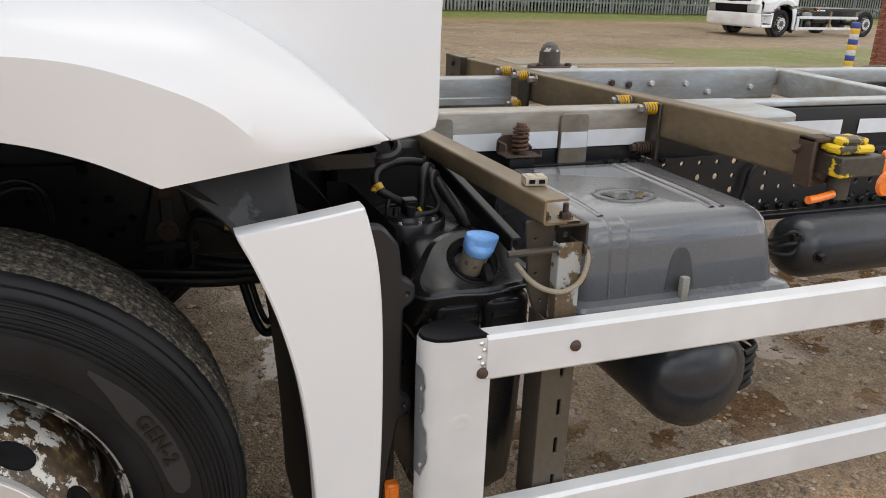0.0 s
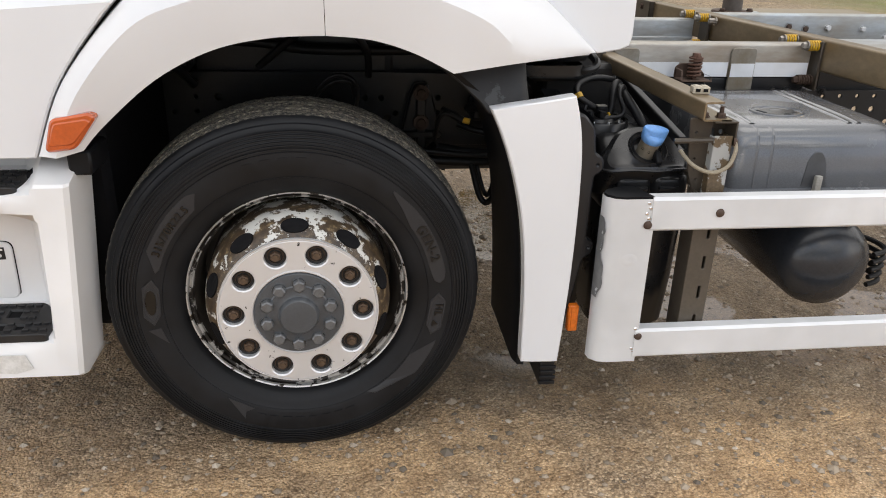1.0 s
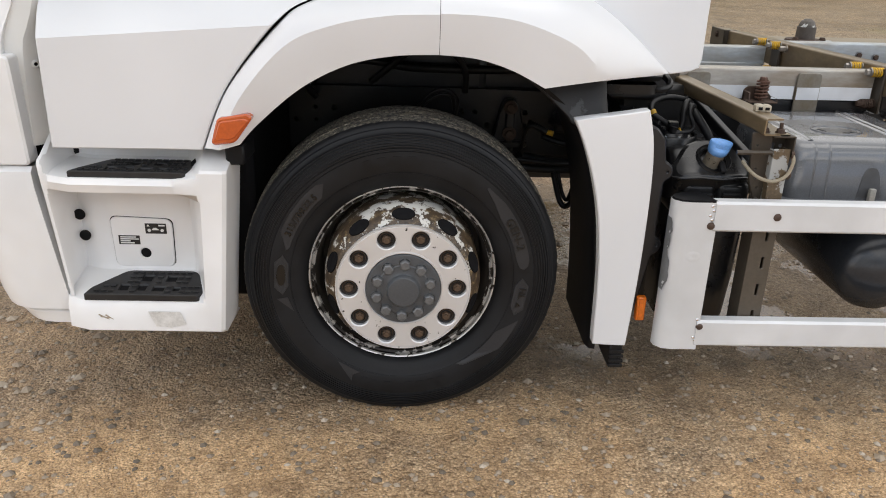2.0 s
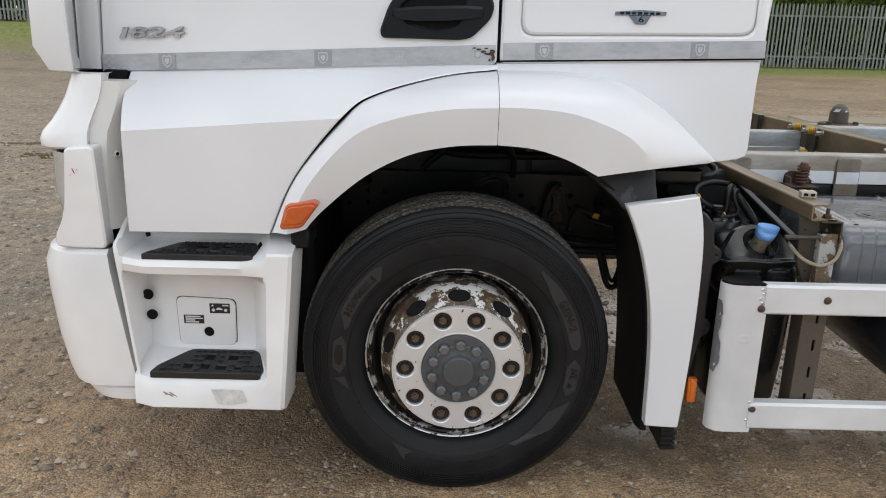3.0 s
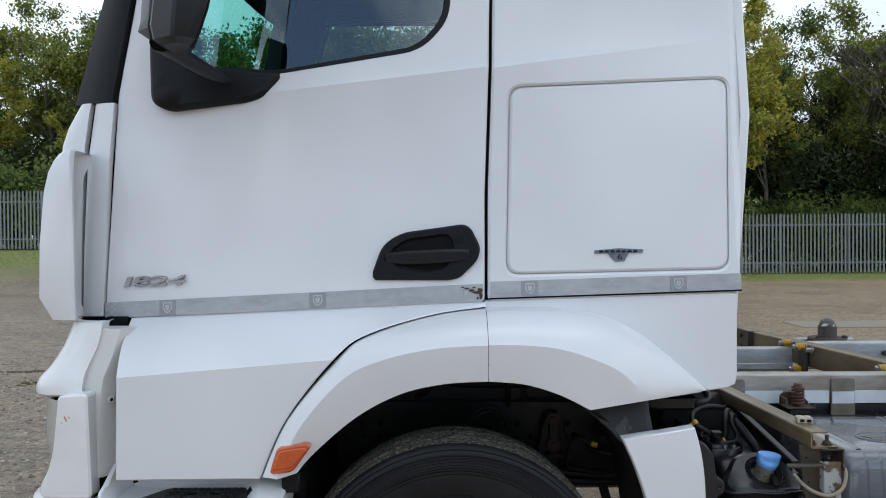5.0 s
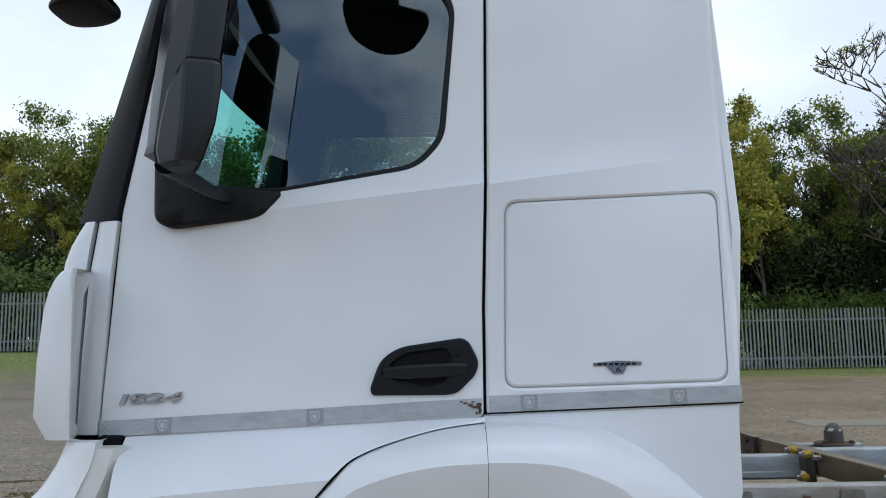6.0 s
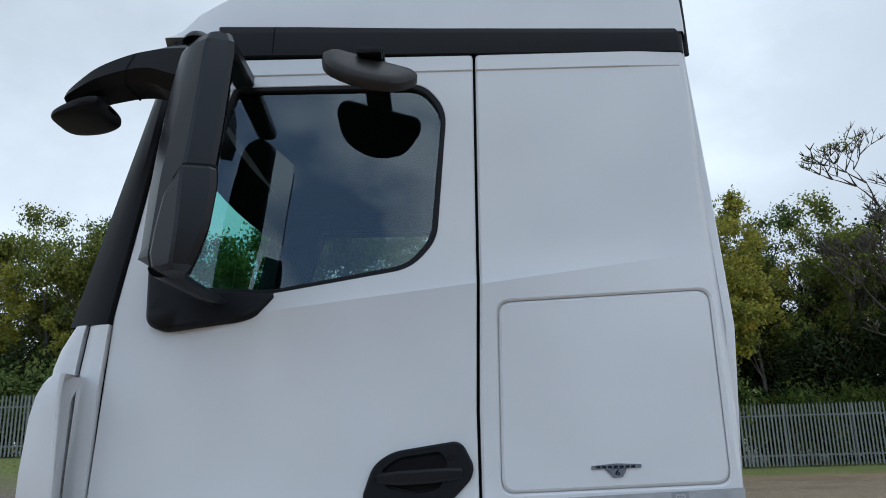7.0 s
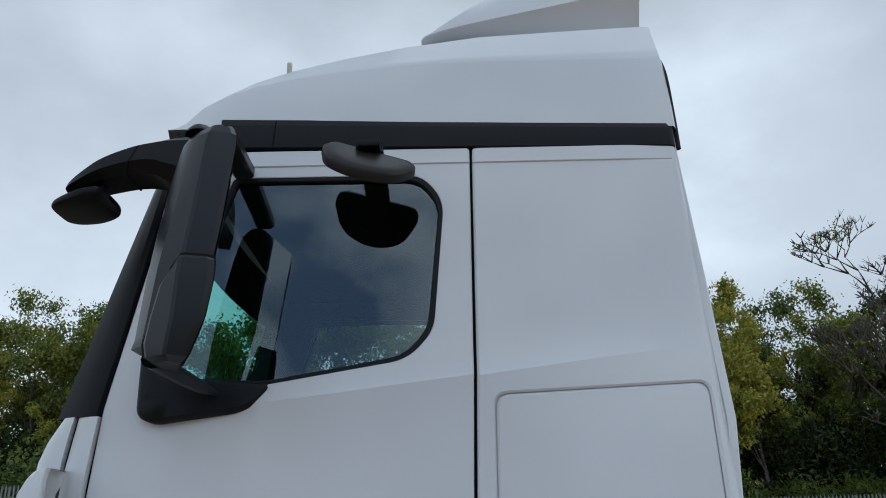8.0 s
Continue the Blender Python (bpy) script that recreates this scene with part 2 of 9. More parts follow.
def box(bm, x0, x1, y0, y1, z0, z1, bevel=0.0, m=None, seg=1):
    vs = [bm.verts.new((x, y, z)) for x in (x0, x1) for y in (y0, y1) for z in (z0, z1)]
    fs = [bm.faces.new([vs[i] for i in f]) for f in ((0, 1, 3, 2), (4, 6, 7, 5), (0, 4, 5, 1), (2, 3, 7, 6), (0, 2, 6, 4), (1, 5, 7, 3))]
    if bevel:
        es = list({e for f in fs for e in f.edges})
        got = bmesh.ops.bevel(bm, geom=es, offset=bevel, segments=seg, affect="EDGES", profile=0.6)
        vs = list({v for f in got["faces"] for v in f.verts} | {v for v in vs if v.is_valid})
    if m is not None:
        bmesh.ops.transform(bm, matrix=m, verts=[v for v in vs if v.is_valid])
    return bm


def lathe(bm, profile, seg=64, centre=(0, 0, 0), m=None, closed=False):
    """Turns (r, y) points round the y axis."""
    rings, made = [], []
    for r, y in profile:
        if r < 1e-6:
            ring = [bm.verts.new((0, y, 0))]
        else:
            ring = [bm.verts.new((r * math.sin(2 * math.pi * i / seg), y, r * math.cos(2 * math.pi * i / seg))) for i in range(seg)]
        rings.append(ring)
        made += ring
    pairs = list(zip(rings, rings[1:])) + ([(rings[-1], rings[0])] if closed else [])
    for a, b in pairs:
        for i in range(seg):
            j = (i + 1) % seg
            if len(a) == 1 and len(b) == 1:
                continue
            if len(a) == 1:
                bm.faces.new((a[0], b[i], b[j]))
            elif len(b) == 1:
                bm.faces.new((a[i], b[0], a[j]))
            else:
                bm.faces.new((a[i], b[i], b[j], a[j]))
    mm = Matrix.Translation(centre) @ (m or Matrix.Identity(4))
    bmesh.ops.transform(bm, matrix=mm, verts=made)
    return bm


def rod(bm, p, q, r0, r1=None, seg=12, cap=True):
    """A round bar from p to q."""
    p, q = Vector(p), Vector(q)
    r1 = r0 if r1 is None else r1
    d = q - p
    m = Matrix.Translation((p + q) / 2) @ d.to_track_quat("Z", "Y").to_matrix().to_4x4()
    bmesh.ops.create_cone(bm, cap_ends=cap, segments=seg, radius1=r0, radius2=r1, depth=d.length, matrix=m)
    return bm


def catmull(points, n, closed=False):
    """Points on a smooth curve through the given ones, n per span."""
    ps = [Vector(p) for p in points]
    out, k = [], len(ps)
    for i in range(k if closed else k - 1):
        if closed:
            a, b, c, d = ps[i - 1], ps[i], ps[(i + 1) % k], ps[(i + 2) % k]
        else:
            a, b, c, d = ps[max(i - 1, 0)], ps[i], ps[i + 1], ps[min(i + 2, k - 1)]
        for j in range(n):
            t = j / n
            out.append(0.5 * (2 * b + (c - a) * t + (2 * a - 5 * b + 4 * c - d) * t * t + (3 * b - a - 3 * c + d) * t ** 3))
    if not closed:
        out.append(ps[-1])
    return out


def hose(bm, points, r, seg=8, n=8):
    """A smooth tube through the points."""
    line = catmull(points, n)
    rings, side = [], None
    for i, p in enumerate(line):
        d = (line[min(i + 1, len(line) - 1)] - line[max(i - 1, 0)]).normalized()
        side = (d.orthogonal() if side is None else side - d * side.dot(d)).normalized()
        up = d.cross(side)
        rings.append([bm.verts.new(p + r * (side * math.cos(2 * math.pi * k / seg) + up * math.sin(2 * math.pi * k / seg))) for k in range(seg)])
    for a, b in zip(rings, rings[1:]):
        for k in range(seg):
            bm.faces.new((a[k], a[(k + 1) % seg], b[(k + 1) % seg], b[k]))
    bm.faces.new(rings[0])
    bm.faces.new(rings[-1])
    return bm


def rounded(points, radii, n=5):
    """A 2D outline with its corners rounded; radii: one number or one for each corner."""
    k, out = len(points), []
    rs = radii if isinstance(radii, (list, tuple)) else [radii] * k
    for i in range(k):
        p, a, b = Vector(points[i]), Vector(points[i - 1]), Vector(points[(i + 1) % k])
        r = rs[i]
        if r <= 0:
            out.append(tuple(p))
            continue
        u, v = (a - p), (b - p)
        r = min(r, u.length * 0.45, v.length * 0.45)
        s, e = p + u.normalized() * r, p + v.normalized() * r
        for j in range(n + 1):
            t = j / n
            out.append(tuple((1 - t) ** 2 * s + 2 * t * (1 - t) * p + t * t * e))
    return out


def sheet(outline, depth, thick, holes=(), cham=0.004, cuts_x=(), cuts_z=(), bm=None):
    """A panel in the xz plane, its face at y = depth(x, z), its rim turned away from the viewer (to +y) by thick."""
    own = bmesh.new()
    for loop in (outline, *holes):
        vs = [own.verts.new((p[0], 0, p[1])) for p in loop]
        for i in range(len(vs)):
            own.edges.new((vs[i - 1], vs[i]))
    bmesh.ops.triangle_fill(own, use_beauty=True, use_dissolve=False, edges=own.edges[:], normal=(0, -1, 0))
    for x in cuts_x:
        bmesh.ops.bisect_plane(own, geom=own.verts[:] + own.edges[:] + own.faces[:], plane_co=(x, 0, 0), plane_no=(1, 0, 0), dist=1e-5)
    for z in cuts_z:
        co, no = ((0, 0, z), (0, 0, 1)) if not isinstance(z, tuple) else z
        bmesh.ops.bisect_plane(own, geom=own.verts[:] + own.edges[:] + own.faces[:], plane_co=co, plane_no=no, dist=1e-5)
    edge = [e for e in own.edges if len(e.link_faces) == 1]
    away = {}
    for e in edge:
        f = e.link_faces[0]
        d = (e.verts[1].co - e.verts[0].co)
        nrm = Vector((d.z, 0, -d.x)).normalized()
        if nrm.dot(f.calc_center_median() - e.verts[0].co) > 0:
            nrm = -nrm
        for v in e.verts:
            away[v] = away.get(v, Vector()) + nrm
    for step in ((cham, cham), (0.0, thick)):
        got = bmesh.ops.extrude_edge_only(own, edges=edge)["geom"]
        fresh = [g for g in got if isinstance(g, bmesh.types.BMVert)]
        back = {}
        for v in fresh:
            old = next(o for e in v.link_edges for o in e.verts if o is not v and o in away)
            back[v] = away[old]
        for v in fresh:
            v.co += back[v].normalized() * step[0] + Vector((0, step[1], 0))
        away = back
        edge = [g for g in got if isinstance(g, bmesh.types.BMEdge)]
    for v in own.verts:
        v.co.y += depth(v.co.x, v.co.z)
    if bm is None:
        return own
    me = bpy.data.meshes.new("scrap")
    own.to_mesh(me)
    own.free()
    bm.from_mesh(me)
    bpy.data.meshes.remove(me)
    return bm


def loft(bm, rows, closed=False):
    """A skin over rows of points, all of one length."""
    vs = [[bm.verts.new(p) for p in row] for row in rows]
    for a, b in zip(vs, vs[1:]):
        n = len(a)
        for i in range(n if closed else n - 1):
            j = (i + 1) % n
            try:
                bm.faces.new((a[i], a[j], b[j], b[i]))
            except ValueError:
                pass
    return vs


def lettering(text, size, depth, m, spacing=1.0, bend=None, bold=0.0):
    """Raised letters as a bmesh: the text lies in xz, faces -y; bend: radius of a circle round which it runs (up is outwards)."""
    cu = bpy.data.curves.new("text", "FONT")
    cu.body, cu.size, cu.extrude, cu.align_x, cu.align_y = text, size, depth, "CENTER", "CENTER"
    cu.space_character, cu.offset = spacing, bold
    ob = bpy.data.objects.new("text", cu)
    scene.collection.objects.link(ob)
    bpy.context.view_layer.update()
    me = bpy.data.meshes.new_from_object(ob.evaluated_get(bpy.context.evaluated_depsgraph_get()))
    bm = bmesh.new()
    bm.from_mesh(me)
    bpy.data.objects.remove(ob)
    bpy.data.meshes.remove(me)
    bpy.data.curves.remove(cu)
    for v in bm.verts:
        x, z, y = v.co.x, v.co.y, -v.co.z
        if bend:
            a, r = x / bend, bend + z
            x, z = r * math.sin(a), r * math.cos(a)
        v.co = m @ Vector((x, y, z))
    return bm


def lerp(x, *stops):
    """Straight lines through (x, value) stops."""
    for (a, va), (b, vb) in zip(stops, stops[1:]):
        if x <= b:
            return va + (vb - va) * min(1, max(0, (x - a) / (b - a)))
    return stops[-1][1]


# ---- ground: one sheet of wet gravel that rises to a grass bank along the fence ----
def bank(x, y):
    """Height of the ground."""
    left = min(1, max(0, (-4 - x) / 9))
    top = 0.22 + 1.15 * left
    s = min(1, max(0, (y - 26.3 + 0.4 * left) / (1.5 + 0.3 * left)))
    rise = top * s * s * (3 - 2 * s)
    far = max(0, y - 29) * 0.02
    near = 0.012 * noise.noise((x * 0.7, y * 0.7, 0)) + 0.006 * noise.noise((x * 2.1, y * 2.1, 3))
    return rise + far - 0.012 + (near if abs(x) < 12 and -8 < y < 20 else 0) * (0.4 if math.hypot(x, y - 0.3) < 0.7 else 1)


def ground_mat():
    m, n, l, b = mat_nodes("wet_gravel", 0.75)
    co = n.new("ShaderNodeTexCoord")
    def noise_at(scale, detail, rough=0.6):
        t = n.new("ShaderNodeTexNoise")
        t.inputs["Scale"].default_value, t.inputs["Detail"].default_value, t.inputs["Roughness"].default_value = scale, detail, rough
        l.new(co.outputs["Object"], t.inputs["Vector"])
        return t.outputs["Fac"]
    def cells(scale, feature="F1"):
        t = n.new("ShaderNodeTexVoronoi")
        t.feature = feature
        t.inputs["Scale"].default_value = scale
        l.new(co.outputs["Object"], t.inputs["Vector"])
        return t
    big, mid, fine, blot = noise_at(0.30, 5), noise_at(1.7, 7, 0.65), noise_at(70, 5, 0.75), noise_at(9, 6, 0.7)
    stones, grit, speck = cells(48), cells(130), cells(260)
    sand = ramp(n, l, fine, [(0.30, (0.30, 0.22, 0.145)), (0.5, (0.50, 0.38, 0.255)), (0.70, (0.66, 0.535, 0.385))])
    pebble = ramp(n, l, grit.outputs["Color"], [(0.15, (0.17, 0.132, 0.096)), (0.5, (0.38, 0.295, 0.21)), (0.95, (0.66, 0.57, 0.46))])
    coarse = ramp(n, l, stones.outputs["Color"], [(0.2, (0.14, 0.12, 0.095)), (0.6, (0.34, 0.29, 0.225)), (0.95, (0.64, 0.58, 0.50))])
    gap = ramp(n, l, grit.outputs["Distance"], [(0.3, (1, 1, 1)), (0.8, (0.6, 0.57, 0.53))])
    where = ramp(n, l, mid, [(0.42, (0, 0, 0)), (0.66, (1, 1, 1))])
    some = ramp(n, l, speck.outputs["Color"], [(0.74, (0, 0, 0)), (0.78, (1, 1, 1))])
    gravel = mix(n, l, 0.2, pebble.outputs["Color"], coarse.outputs["Color"])
    base0 = mix(n, l, where.outputs["Color"], sand.outputs["Color"], gravel)
    base = mix(n, l, some.outputs["Color"], base0, pebble.outputs["Color"])
    wet = ramp(n, l, big, [(0.46, (0, 0, 0)), (0.62, (1, 1, 1))])
    damp = ramp(n, l, blot, [(0.38, (1.08, 1.07, 1.05)), (0.64, (0.66, 0.62, 0.58))])
    dark0 = mix(n, l, wet.outputs["Color"], (1.0, 1.0, 1.0), (0.86, 0.84, 0.81))
    dk = n.new("ShaderNodeMix")
    dk.data_type, dk.blend_type = "RGBA", "MULTIPLY"
    dk.inputs["Factor"].default_value = 1.0
    l.new(dark0, dk.inputs["A"])
    l.new(damp.outputs["Color"], dk.inputs["B"])
    dg = n.new("ShaderNodeMix")
    dg.data_type, dg.blend_type = "RGBA", "MULTIPLY"
    dg.inputs["Factor"].default_value = 1.0
    l.new(dk.outputs["Result"], dg.inputs["A"])
    l.new(gap.outputs["Color"], dg.inputs["B"])
    mul = n.new("ShaderNodeMix")
    mul.data_type, mul.blend_type = "RGBA", "MULTIPLY"
    mul.inputs["Factor"].default_value = 1.0
    l.new(base, mul.inputs["A"])
    l.new(dg.outputs["Result"], mul.inputs["B"])
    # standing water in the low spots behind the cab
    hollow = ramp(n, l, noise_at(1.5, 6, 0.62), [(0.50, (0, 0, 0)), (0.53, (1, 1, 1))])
    # grass on the bank and in a strip across the yard
    sep = n.new("ShaderNodeSeparateXYZ")
    l.new(co.outputs["Object"], sep.inputs["Vector"])
    def between(sock, lo, hi, soft):
        a, c = n.new("ShaderNodeMapRange"), n.new("ShaderNodeMapRange")
        l.new(sock, a.inputs["Value"])
        l.new(sock, c.inputs["Value"])
        a.inputs["From Min"].default_value, a.inputs["From Max"].default_value = lo, lo + soft
        c.inputs["From Min"].default_value, c.inputs["From Max"].default_value = hi, hi + soft
        c.inputs["To Min"].default_value, c.inputs["To Max"].default_value = 1, 0
        p = n.new("ShaderNodeMath")
        p.operation = "MULTIPLY"
        l.new(a.outputs["Result"], p.inputs[0])
        l.new(c.outputs["Result"], p.inputs[1])
        return p.outputs["Value"]
    bank_mask = between(sep.outputs["Y"], 26.2, 400, 0.8)
    gx, gy = between(sep.outputs["X"], 9.0, 40, 3.0), between(sep.outputs["Y"], 10.6, 14.4, 0.9)
    patch = n.new("ShaderNodeMath")
    patch.operation = "MULTIPLY"
    l.new(gx, patch.inputs[0])
    l.new(gy, patch.inputs[1])
    thin = n.new("ShaderNodeMath")
    thin.operation = "MULTIPLY"
    l.new(patch.outputs["Value"], thin.inputs[0])
    gaps = ramp(n, l, noise_at(1.6, 6, 0.7), [(0.32, (0, 0, 0)), (0.50, (1, 1, 1))])
    l.new(gaps.outputs["Color"], thin.inputs[1])
    both = n.new("ShaderNodeMath")
    both.operation = "MAXIMUM"
    l.new(bank_mask, both.inputs[0])
    l.new(thin.outputs["Value"], both.inputs[1])
    green = ramp(n, l, noise_at(9, 5, 0.7), [(0.3, (0.11, 0.12, 0.030)), (0.55, (0.21, 0.235, 0.056)), (0.8, (0.33, 0.29, 0.13))])
    # mud under and behind the cab darkened as painted shade, sand in front lightened
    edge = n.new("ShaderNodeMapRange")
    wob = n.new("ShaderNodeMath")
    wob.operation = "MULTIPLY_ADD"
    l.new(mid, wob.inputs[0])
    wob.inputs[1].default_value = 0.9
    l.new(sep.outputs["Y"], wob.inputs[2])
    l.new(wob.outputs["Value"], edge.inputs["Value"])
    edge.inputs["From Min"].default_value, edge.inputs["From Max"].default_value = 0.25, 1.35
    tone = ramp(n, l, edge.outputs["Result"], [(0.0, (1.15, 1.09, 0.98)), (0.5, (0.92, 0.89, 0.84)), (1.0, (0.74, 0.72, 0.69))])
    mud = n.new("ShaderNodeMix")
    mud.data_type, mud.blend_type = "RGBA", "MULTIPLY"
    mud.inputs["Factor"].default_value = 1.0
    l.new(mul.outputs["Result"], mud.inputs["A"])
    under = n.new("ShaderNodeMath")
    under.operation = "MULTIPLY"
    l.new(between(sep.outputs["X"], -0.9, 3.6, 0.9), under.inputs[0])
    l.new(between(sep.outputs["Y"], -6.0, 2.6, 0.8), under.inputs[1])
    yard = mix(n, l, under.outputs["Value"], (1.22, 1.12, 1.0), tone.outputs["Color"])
    lump = ramp(n, l, cells(19).outputs["Color"], [(0.1, (0.74, 0.74, 0.70)), (0.5, (0.93, 0.92, 0.87)), (0.95, (1.26, 1.24, 1.17))])
    pale = ramp(n, l, cells(26).outputs["Color"], [(0.1, (0.66, 0.72, 0.80)), (0.5, (0.86, 0.93, 1.02)), (0.95, (1.20, 1.28, 1.40))])
    far_yard = mix(n, l, between(sep.outputs["X"], -90, -0.5, 2.5), lump.outputs["Color"], pale.outputs["Color"])
    yard = mix(n, l, between(sep.outputs["Y"], 3.2, 24.0, 2.2), yard, far_yard)
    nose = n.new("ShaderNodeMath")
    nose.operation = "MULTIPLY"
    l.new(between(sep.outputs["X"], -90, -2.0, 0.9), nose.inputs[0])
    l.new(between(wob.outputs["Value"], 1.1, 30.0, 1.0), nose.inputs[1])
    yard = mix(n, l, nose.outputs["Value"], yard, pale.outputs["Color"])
    # sand ahead of the truck brightened, its open light put into the colour
    front_bright = between(wob.outputs["Value"], -6.0, 0.28, 0.55)
    l.new(mix(n, l, front_bright, yard, (1.68, 1.49, 1.24)), mud.inputs["B"])
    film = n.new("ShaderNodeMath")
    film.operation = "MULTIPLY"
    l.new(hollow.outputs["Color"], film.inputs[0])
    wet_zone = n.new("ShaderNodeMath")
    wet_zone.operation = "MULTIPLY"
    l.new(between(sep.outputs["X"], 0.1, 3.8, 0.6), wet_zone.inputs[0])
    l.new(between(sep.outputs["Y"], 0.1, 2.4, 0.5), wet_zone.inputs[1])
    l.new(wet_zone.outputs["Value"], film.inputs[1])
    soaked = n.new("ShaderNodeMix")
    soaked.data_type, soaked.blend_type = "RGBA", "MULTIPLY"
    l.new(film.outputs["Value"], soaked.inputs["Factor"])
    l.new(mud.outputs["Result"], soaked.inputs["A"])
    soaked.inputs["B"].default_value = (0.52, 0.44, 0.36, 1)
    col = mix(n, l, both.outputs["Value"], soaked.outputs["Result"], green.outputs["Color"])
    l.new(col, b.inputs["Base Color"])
    rr = ramp(n, l, big, [(0.45, (0.72, 0.72, 0.72)), (0.66, (0.34, 0.34, 0.34))])
    l.new(mix(n, l, film.outputs["Value"], rr.outputs["Color"], (0.05, 0.05, 0.05)), b.inputs["Roughness"])
    h = n.new("ShaderNodeMath")
    h.operation = "MULTIPLY_ADD"
    l.new(grit.outputs["Distance"], h.inputs[0])
    h.inputs[1].default_value = -0.7
    l.new(fine, h.inputs[2])
    h2 = n.new("ShaderNodeMath")
    h2.operation = "MULTIPLY_ADD"
    l.new(stones.outputs["Distance"], h2.inputs[0])
    h2.inputs[1].default_value = -0.9
    l.new(h.outputs["Value"], h2.inputs[2])
    h3 = n.new("ShaderNodeMath")
    h3.operation = "MULTIPLY_ADD"
    l.new(blot, h3.inputs[0])
    h3.inputs[1].default_value = 2.2
    l.new(h2.outputs["Value"], h3.inputs[2])
    bp = n.new("ShaderNodeBump")
    bp.inputs["Distance"].default_value = 0.012
    l.new(mix(n, l, film.outputs["Value"], (0.95, 0.95, 0.95), (0.02, 0.02, 0.02)), bp.inputs["Strength"])
    l.new(h3.outputs["Value"], bp.inputs["Height"])
    l.new(bp.outputs["Normal"], b.inputs["Normal"])
    return m


def build_ground():
    xs = sorted({round(v, 2) for v in [*np.arange(-8, 8.01, 0.2), *np.arange(-40, 60, 2.0), -3000, -900, -300, -120, 120, 300, 900, 3000]})
    ys = sorted({round(v, 2) for v in [*np.arange(-5, 6.01, 0.2), *np.arange(6, 26, 1.0), *np.arange(26, 30, 0.3), *np.arange(30, 60, 4.0), -3000, -900, -300, -100, -40, -20, -10, 120, 300, 900, 3000]})
    bm = bmesh.new()
    loft(bm, [[(x, y, bank(x, y) if y < 90 else bank(x, 60)) for x in xs] for y in ys])
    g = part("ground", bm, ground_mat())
    return tagged(g, "wet brown gravel yard with a grassy bank at the fence", "ground", kind="structure")


ground = build_ground()


# ---- palisade fence ----
FENCE_Y = 28.2


def build_fence():
    f = thing("palisade_fence", "grey galvanised steel palisade fence on a grass bank", "fence", at=(0, FENCE_Y, 0))
    steel = surface("weathered_galvanised", (0.20, 0.215, 0.20), 0.6, 0.2, 0, (0.11, 0.12, 0.09), 0.5, 0.6, 20, 0.0)
    bm = bmesh.new()
    x = -46.0
    while x < 62:
        z = bank(x, FENCE_Y)
        w, h, d = 0.034, 2.42, 0.012
        pts = [(-w, 0.06), (w, 0.06), (w, h - 0.09), (0.0, h), (-w, h - 0.09)]
        fr = [bm.verts.new((x + px, -0.03 + (0 if abs(px) > 0 else -d), z + pz)) for px, pz in pts]
        bk = [bm.verts.new((x + px, -0.018, z + pz)) for px, pz in pts]
        bm.faces.new(fr)
        bm.faces.new(bk[::-1])
        for i in range(5):
            bm.faces.new((fr[i], bk[i], bk[i - 1], fr[i - 1]))
        x += 0.152
    pales = part("pale", bm, steel, f, "", 0)
    pales["kind"] = "stuff"
    posts, k = [], -46.0
    bm = bmesh.new()
    box(bm, -0.05, 0.05, 0.0, 0.055, -0.6, 2.38, 0.004)
    first = part("post", bm, steel, f)
    first.location = (k, 0.03, bank(k, FENCE_Y))
    while k < 60:
        k += 2.69
        again(first, Matrix.Translation((k, 0.03, bank(k, FENCE_Y))))
    for hgt in (0.45, 1.95):
        bm = bmesh.new()
        loft(bm, [[(px, -0.015 + dy, bank(px, FENCE_Y) + hgt + dz) for dy, dz in ((0, -0.03), (0.045, -0.03), (0.045, 0.03), (0, 0.03))] for px in np.arange(-46, 62.1, 2.69)], closed=True)
        part("rail", bm, steel, f)
    return f


build_fence()


# ---- the truck ----
YC = 1.38            # the truck's centre line
truck = thing("truck", "white flatbed chassis truck with a high-roof cab, parked on gravel", "truck")


def mirror_y(ob):
    """The same part on the truck's far side."""
    return again(ob, Matrix.Translation((0, 2 * YC, 0)) @ Matrix.Diagonal((1, -1, 1, 1)))


def side(x, z):
    """The cab's flank: leans in towards the roof."""
    return lerp(z, (1.1, 0.212), (1.36, 0.225), (1.5, 0.230), (2.15, 0.283), (2.3, 0.297), (3.05, 0.352)) + 0.05 * max(0, (-0.85 - x) / 0.4) ** 2


def ridge(d):
    """A crisp crease: swells above its line, falls back slowly below it."""
    return 0.020 * (math.exp(d / 0.048) if d < 0 else math.exp(-d / 0.25))


def door_y(x, z):
    """The door's skin: proud below a rising crease, with a ledge under the roof."""
    line = 2.145 + 0.112 * x
    d = line - z
    crease = ridge(d) * min(1, max(0, (x + 0.95) / 0.4))
    return side(x, z) - crease - (0.006 if z > 2.960 else 0.0)


ZC = [1.42, 1.5, 1.6, 1.7, 1.8, 1.9, 2.0, 2.1, 2.2, 2.3, 2.4, 2.5, 2.6, 2.7, 2.8, 2.9, 3.0]
XC = [-1.05, -1.0, -0.95, -0.9, -0.85, -0.8]


